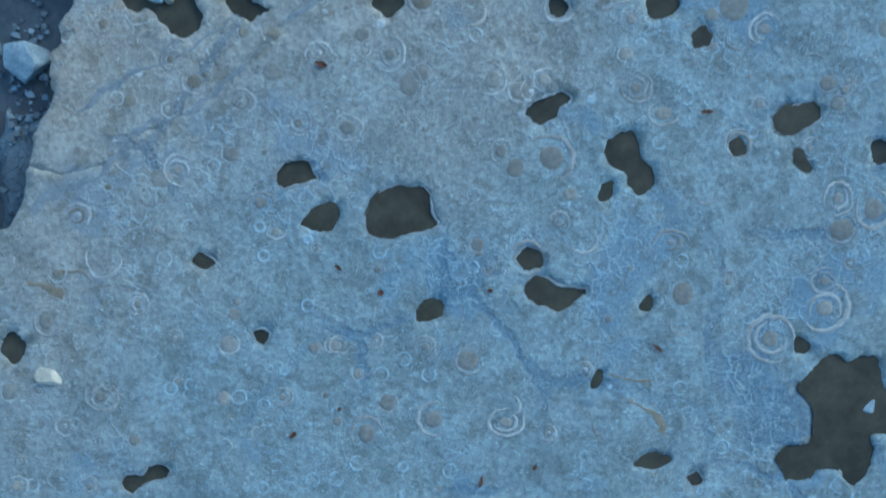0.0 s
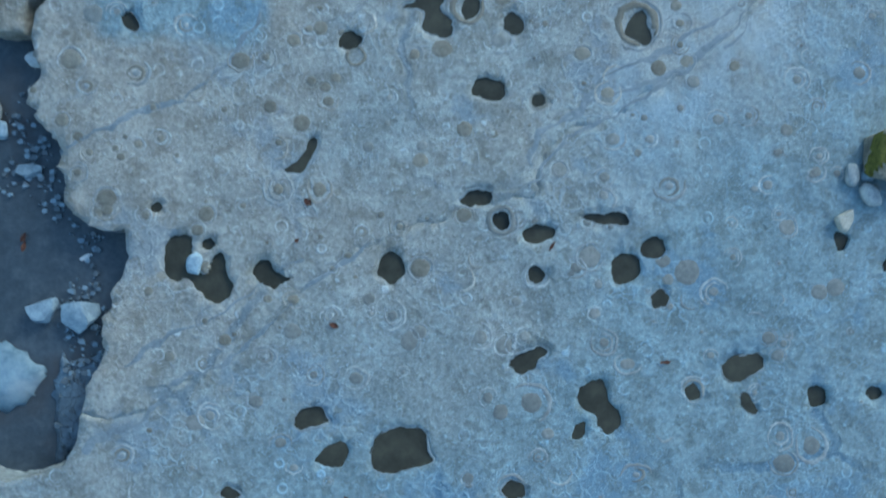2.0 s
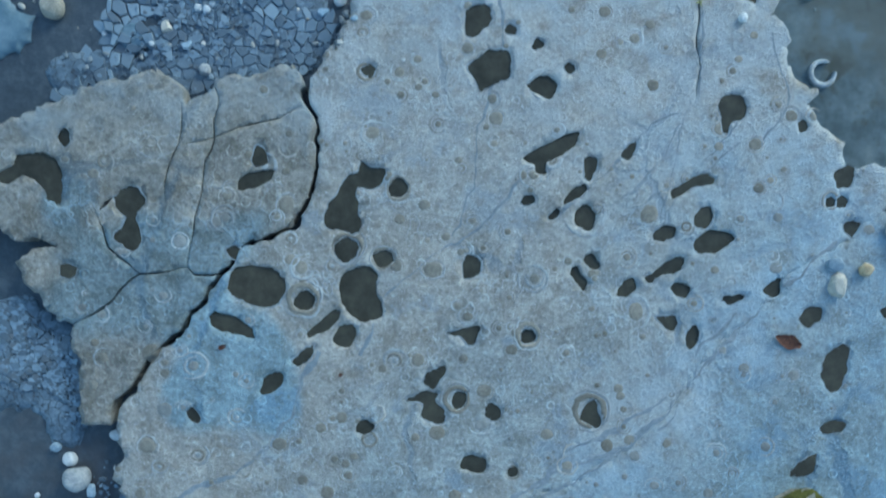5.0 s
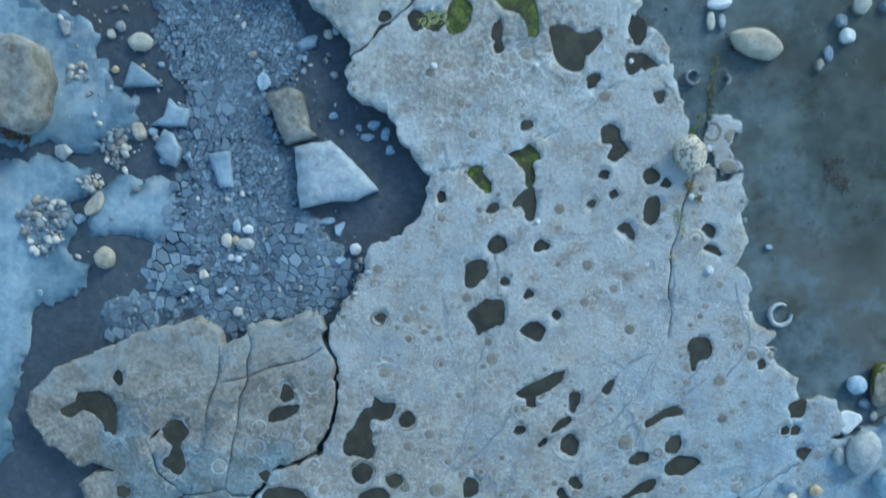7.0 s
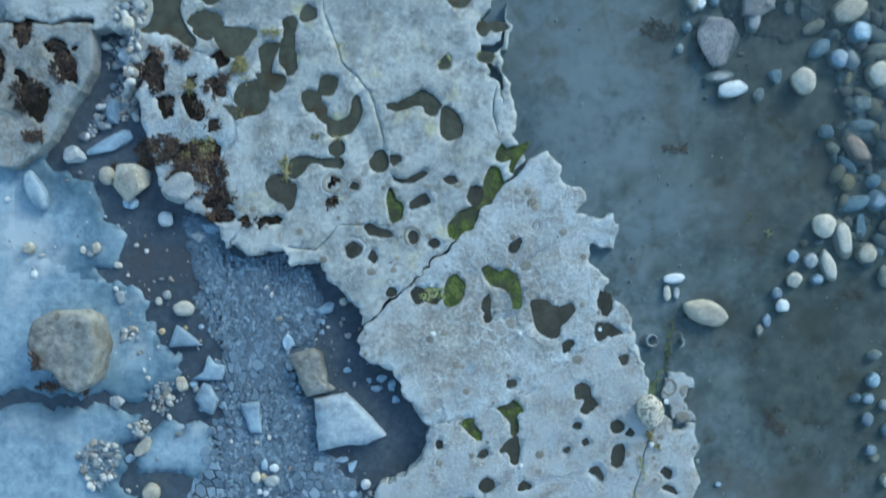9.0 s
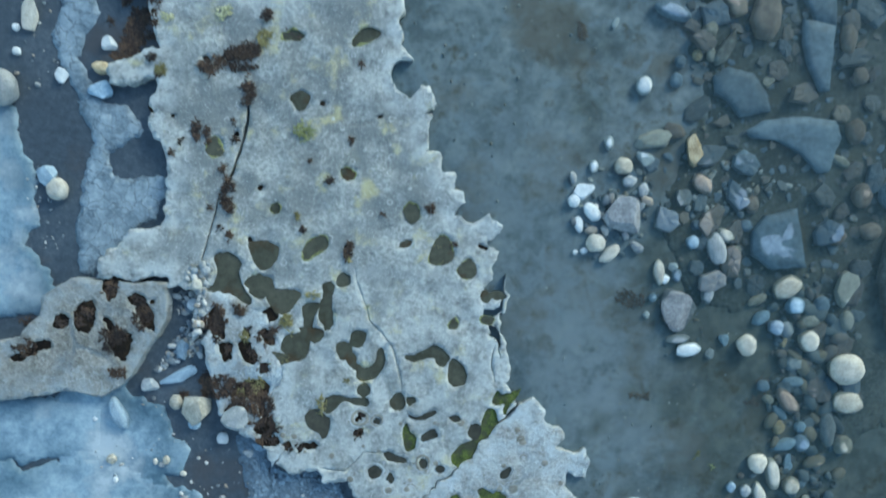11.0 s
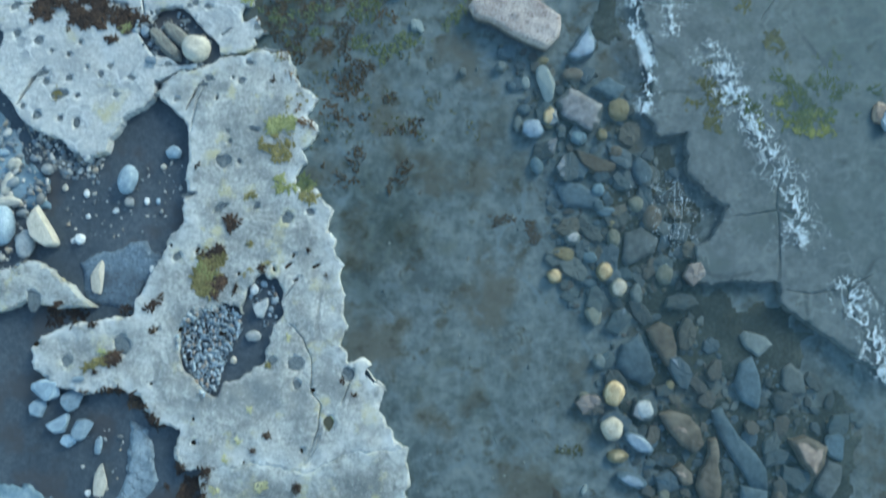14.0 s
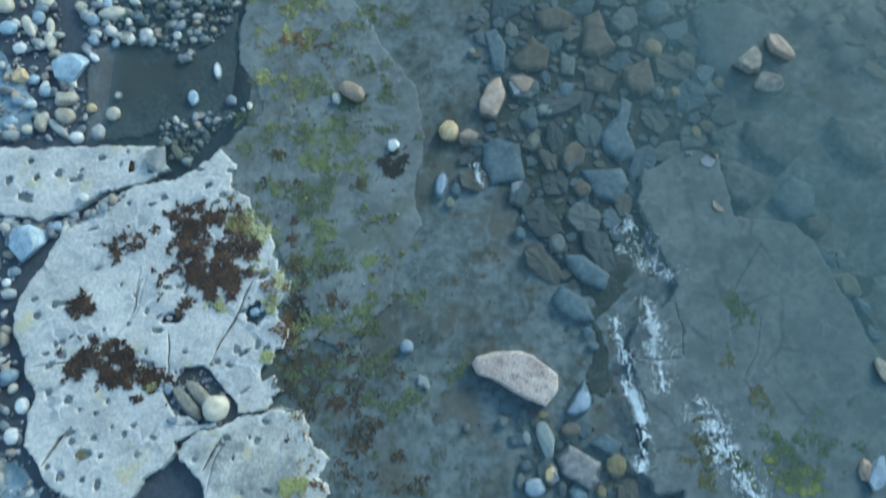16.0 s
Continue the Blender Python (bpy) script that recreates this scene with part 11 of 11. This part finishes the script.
for _ in range(60):
    u, v = rnd.uniform(-6.2, 0.4), rnd.uniform(9.8, 17.5)
    if slab_at(u, v)[0]:
        wrack_clump(u, v, 0.06 + 0.22 * rnd.random() ** 2, rnd.uniform(0.04, 0.10), rnd.uniform(30, 110), "brown" if rnd.random() < 0.7 else "olive", 2.5)
wrack_clump(-1.95, 19.70, 1.50, 0.85, 14, "drowned", 0.35)
wrack_clump(-2.66, 20.10, 0.20, 0.90, 9, "rust", 1.0)
wrack_clump(-2.80, 20.67, 0.22, 0.30, 9, "rust", 2.0)
wrack_clump(-2.83, 21.60, 0.20, 0.16, 9, "rust", 2.0)
wrack_clump(-2.88, 21.95, 0.20, 0.30, 9, "rust", 2.0)
wrack_clump(-2.85, 22.36, 0.20, 0.20, 9, "rust", 2.0)
wrack_clump(-3.26, 22.62, 0.42, 0.12, 9, "rust", 2.0)
wrack_clump(-3.25, 23.60, 0.18, 0.14, 9, "rust", 2.0)
wrack_clump(-2.43, 22.06, 0.60, 0.50, 9, "green", 0.7)
wrack_clump(-2.66, 23.45, 0.55, 0.50, 9, "green", 0.7)
wrack_clump(-2.57, 24.14, 0.90, 0.60, 9, "green", 0.5)
wrack_clump(-1.42, 21.72, 0.50, 0.20, 30, "green", 0.8)
wrack_clump(-3.36, 22.15, 0.36, 0.50, 9, "yellow", 0.9)
wrack_clump(-3.04, 21.32, 0.20, 0.36, 9, "yellow", 0.9)


wrack_clump(-2.81, 21.56, 0.31, 0.25, 0, "olive", 1.0)
wrack_clump(-2.72, 20.84, 0.25, 0.44, 10, "brown", 1.2)
wrack_clump(-2.62, 21.63, 0.25, 0.19, 0, "green", 1.0)
wrack_clump(-2.20, 19.84, 0.28, 0.20, 0, "rust", 1.5)
wrack_clump(-2.37, 20.02, 0.25, 0.19, 0, "rust", 1.0)
wrack_clump(-1.44, 21.31, 0.31, 0.22, 0, "green", 1.0)
wrack_clump(-1.60, 20.79, 0.37, 0.19, 20, "green", 1.0)
wrack_clump(-2.12, 20.98, 0.19, 0.16, 0, "rust", 1.5)
wrack_clump(-1.86, 20.28, 0.19, 0.19, 0, "rust", 1.5)
wrack_clump(-2.22, 20.52, 0.44, 0.31, 0, "green", 0.8)
wrack_clump(-1.95, 19.30, 0.25, 0.25, 0, "rust", 1.2)
wrack_clump(-1.59, 18.44, 0.62, 0.75, 0, "rust", 0.4)
wrack_clump(-1.34, 19.92, 0.94, 0.37, -10, "rust", 0.2)
wrack_clump(-2.51, 18.04, 0.37, 0.19, 0, "green", 1.2)
wrack_clump(-2.69, 18.71, 0.44, 0.14, 50, "brown", 1.5)
wrack_clump(-4.91, 19.49, 0.14, 0.11, 0, "green", 2.0)
wrack_clump(-2.99, 21.42, 0.25, 0.19, 0, "olive", 1.2)
wrack_clump(-3.31, 21.35, 0.19, 0.12, 0, "olive", 1.0)
wrack_clump(-3.24, 23.62, 0.16, 0.16, 0, "rust", 2.0)
wrack_clump(-3.49, 23.06, 0.19, 0.25, 0, "brown", 1.5)
wrack_clump(-2.98, 25.95, 0.81, 0.37, -10, "rust", 0.6)
wrack_clump(-3.28, 26.11, 0.37, 0.37, 0, "green", 0.8)
wrack_clump(-2.96, 24.81, 0.44, 0.25, 0, "green", 0.8)
wrack_clump(-2.51, 24.43, 0.16, 0.12, 0, "rust", 2.0)
wrack_clump(-2.11, 23.67, 1.00, 0.94, 0, "green", 0.5)
wrack_clump(-2.34, 24.05, 0.69, 0.37, 0, "green", 0.6)
wrack_clump(-1.80, 23.02, 0.31, 0.19, 0, "olive", 1.0)
wrack_clump(-2.73, 22.78, 0.19, 0.15, 0, "rust", 1.5)
wrack_clump(-2.88, 23.07, 0.15, 0.12, 0, "rust", 1.5)
wrack_clump(-2.49, 22.29, 0.50, 0.31, 0, "green", 0.8)
wrack_clump(-3.63, 25.20, 0.37, 0.25, 0, "green", 0.7)

# ---- wrack and lichen round the gravel pocket ----
wrack_clump(-5.67, 15.27, 0.26, 0.28, 0, "brown", 2.2)
wrack_clump(-5.49, 15.11, 0.23, 0.19, 20, "brown", 2.2)
wrack_clump(-5.06, 15.02, 0.12, 0.19, 0, "brown", 2.2)
wrack_clump(-4.78, 14.56, 0.28, 0.23, 0, "brown", 2.2)
wrack_clump(-4.88, 14.63, 0.23, 0.14, 20, "green", 2.2)
wrack_clump(-3.33, 15.68, 0.23, 0.52, 10, "brown", 2.2)
wrack_clump(-3.49, 15.81, 0.19, 0.37, 0, "green", 2.2)
wrack_clump(-4.77, 14.07, 0.61, 0.10, 5, "brown", 2.2)
wrack_clump(-4.37, 13.93, 0.28, 0.16, -35, "brown", 2.2)
wrack_clump(-4.15, 13.76, 0.28, 0.14, -35, "brown", 2.2)
wrack_clump(-3.58, 12.73, 0.33, 0.33, 0, "brown", 2.2)
wrack_clump(-3.67, 12.38, 0.33, 0.12, 10, "brown", 2.2)
wrack_clump(-3.31, 13.04, 0.23, 0.07, 25, "brown", 2.2)
wrack_clump(-3.29, 12.34, 0.19, 0.07, 10, "brown", 2.2)
wrack_clump(-2.31, 12.41, 0.37, 0.16, 12, "brown", 2.2)
wrack_clump(-2.75, 12.33, 0.16, 0.26, 0, "brown", 2.2)
wrack_clump(-1.70, 12.66, 0.23, 0.17, 0, "brown", 2.2)
wrack_clump(-2.01, 12.81, 0.08, 0.23, -20, "brown", 2.2)
wrack_clump(-2.20, 12.04, 0.23, 0.12, 10, "brown", 2.2)
wrack_clump(-2.48, 13.55, 0.12, 0.08, 0, "brown", 2.2)
wrack_clump(-2.66, 13.32, 0.09, 0.08, 0, "brown", 2.2)
wrack_clump(-2.65, 15.90, 0.22, 0.12, 10, "brown", 2.2)
wrack_clump(-2.90, 13.40, 0.16, 0.13, 0, "yellow", 1.2)
wrack_clump(-3.03, 13.24, 0.14, 0.14, 0, "yellow", 1.2)
wrack_clump(-2.72, 13.88, 0.14, 0.11, 0, "yellow", 1.2)
wrack_clump(-2.51, 12.85, 0.19, 0.11, 0, "yellow", 1.2)
wrack_clump(-3.16, 12.79, 0.16, 0.14, 0, "yellow", 1.2)
wrack_clump(-2.25, 14.90, 0.12, 0.14, 0, "yellow", 1.2)

foam([(3.15, 21.07), (3.22, 20.50), (3.29, 19.94), (3.32, 19.52)], 0.30, 13000, 1)
foam([(3.88, 19.40), (4.12, 18.86), (4.40, 18.33), (4.71, 17.81), (4.98, 17.30), (5.11, 16.80), (5.13, 16.39)], 0.42, 52000, 2)
foam([(5.75, 15.91), (5.92, 15.43), (6.13, 14.96), (6.33, 14.50)], 0.42, 34000, 3)
foam([(2.59, 20.77), (2.66, 20.39), (2.76, 20.03), (2.69, 19.62), (2.91, 19.31), (2.99, 18.97), (2.95, 18.62), (2.90, 18.33)], 0.20, 42000, 4)
foam([(2.93, 22.57), (2.99, 21.95), (3.35, 21.56), (3.63, 21.46)], 0.45, 9000, 5)
foam([(0.25, 23.48), (0.35, 23.16), (0.52, 23.00)], 0.18, 2500, 6)
foam([(3.25, 17.27), (3.40, 16.76), (3.30, 16.26)], 0.8, 3500, 7)
wrack_clump(2.53, 6.90, 0.22, 0.06, -28, "brown", 2.5)
wrack_clump(2.30, 6.47, 0.04, 0.40, -6, "olive", 2.0)
wrack_clump(2.20, 6.24, 0.10, 0.16, -20, "green", 2.5)
shell_ring(2.86, 4.77, 0.105, 60, 305)
shell_ring(2.15, 6.70, 0.065, 20, 330)
shell_ring(2.41, 6.68, 0.05, -80, 150)
wrack_clump(2.26, 9.68, 0.24, 0.17, -0, "drowned", 1)
wrack_clump(2.38, 8.53, 0.22, 0.11, -10, "drowned", 1)
wrack_clump(3.37, 5.95, 0.19, 0.28, -1, "drowned", 1.5)
wrack_clump(3.75, 8.50, 0.33, 0.16, -0, "drowned", 0.6)
wrack_clump(3.11, 7.85, 0.16, 0.14, -0, "olive", 0.7)
wrack_clump(3.28, 7.72, 0.14, 0.08, -0, "green", 0.8)
wrack_clump(4.06, 7.07, 0.22, 0.16, -0, "drowned", 0.6)
wrack_clump(4.05, 6.15, 0.11, 0.09, -1, "drowned")
wrack_clump(3.86, 8.66, 0.16, 0.16, -0, "drowned", 0.5)
wrack_clump(3.49, 7.26, 0.13, 0.16, -0, "drowned", 1)
wrack_clump(1.62, 12.86, 0.17, 0.27, 1, "drowned", 1.5)
wrack_clump(1.29, 16.49, 0.16, 0.27, 1, "drowned")
wrack_clump(0.74, 16.65, 0.27, 0.13, 1, "drowned")
wrack_clump(1.84, 13.40, 0.46, 0.15, 1, "olive", 0.5)
wrack_clump(0.72, 16.71, 0.42, 0.14, 1, "drowned")
wrack_clump(1.23, 16.47, 0.20, 0.37, 1, "drowned", 0.8)

# ---- clay-filled joints of the ledge ----
seam([(-1.86, 0.03), (-1.75, 0.12), (-1.59, 0.22), (-1.30, 0.44), (-1.09, 0.53), (-0.88, 0.72), (-0.69, 0.91), (-0.36, 1.15), (-0.18, 1.24)], 0.03)
seam([(0.44, 1.40), (0.61, 1.50), (0.66, 1.64), (0.77, 1.77), (1.03, 1.88), (1.32, 2.07), (1.57, 2.23)], 0.022)
seam([(0.63, 1.79), (0.89, 1.94), (1.22, 2.05), (1.56, 2.23), (1.82, 2.55), (1.98, 2.70), (2.32, 3.04), (2.59, 3.31), (2.94, 3.57)], 0.03)
seam([(-2.01, 1.67), (-1.63, 1.87), (-1.34, 1.96), (-1.09, 2.16), (-0.93, 2.35), (-0.86, 2.61), (-0.73, 2.84)], 0.03)
seam([(0.56, 1.58), (0.62, 1.80), (0.82, 1.87), (0.98, 2.10), (1.27, 2.23), (1.44, 2.33), (1.77, 2.52)], 0.03)
seam([(-1.63, 0.49), (-1.38, 0.68), (-1.02, 0.87), (-0.83, 1.00), (-0.64, 1.13)], 0.02)
seam([(-0.44, 2.75), (-0.29, 3.20), (0.01, 3.42), (0.30, 3.61), (0.53, 3.83), (0.75, 4.09)], 0.02)
seam([(1.63, 2.23), (1.86, 2.52), (1.94, 2.82), (2.21, 3.08)], 0.02)
seam([(1.46, 3.79), (1.77, 3.95), (2.04, 4.10), (2.27, 4.29)], 0.02)
seam([(1.96, 5.18), (1.94, 4.59), (1.69, 4.18), (1.46, 3.91), (1.09, 3.73)], 0.018)
seam([(2.23, 4.41), (2.01, 4.18), (1.78, 3.86), (1.55, 3.54)], 0.018)
seam([(2.46, 5.04), (2.60, 4.59), (2.42, 4.31), (2.23, 4.04)], 0.02)
seam([(0.53, 5.28), (0.55, 4.97), (0.47, 4.60), (0.39, 4.38), (0.36, 3.96), (0.18, 3.60)], 0.016)
seam([(1.89, 4.59), (1.78, 4.14), (1.66, 3.72)], 0.020)
seam([(1.92, 4.50), (1.60, 4.41), (1.28, 4.05), (0.91, 3.73)], 0.022)
seam([(0.87, -0.73), (0.94, -0.76), (0.99, -0.76), (1.06, -0.76), (1.07, -0.83)], 0.030, WEED_FILM)
seam([(0.91, -0.84), (0.98, -0.89), (1.05, -0.92), (1.13, -1.00), (1.09, -1.05)], 0.030, WEED_FILM)
seam([(0.74, -0.93), (0.79, -1.00), (0.86, -1.06)], 0.025, WEED_FILM)
seam([(-1.90, -0.27), (-1.84, -0.29), (-1.78, -0.33), (-1.69, -0.36)], 0.030, WEED_FILM)
seam([(-1.77, -0.25), (-1.63, -0.24), (-1.56, -0.30), (-1.47, -0.29)], 0.025, WEED_FILM)
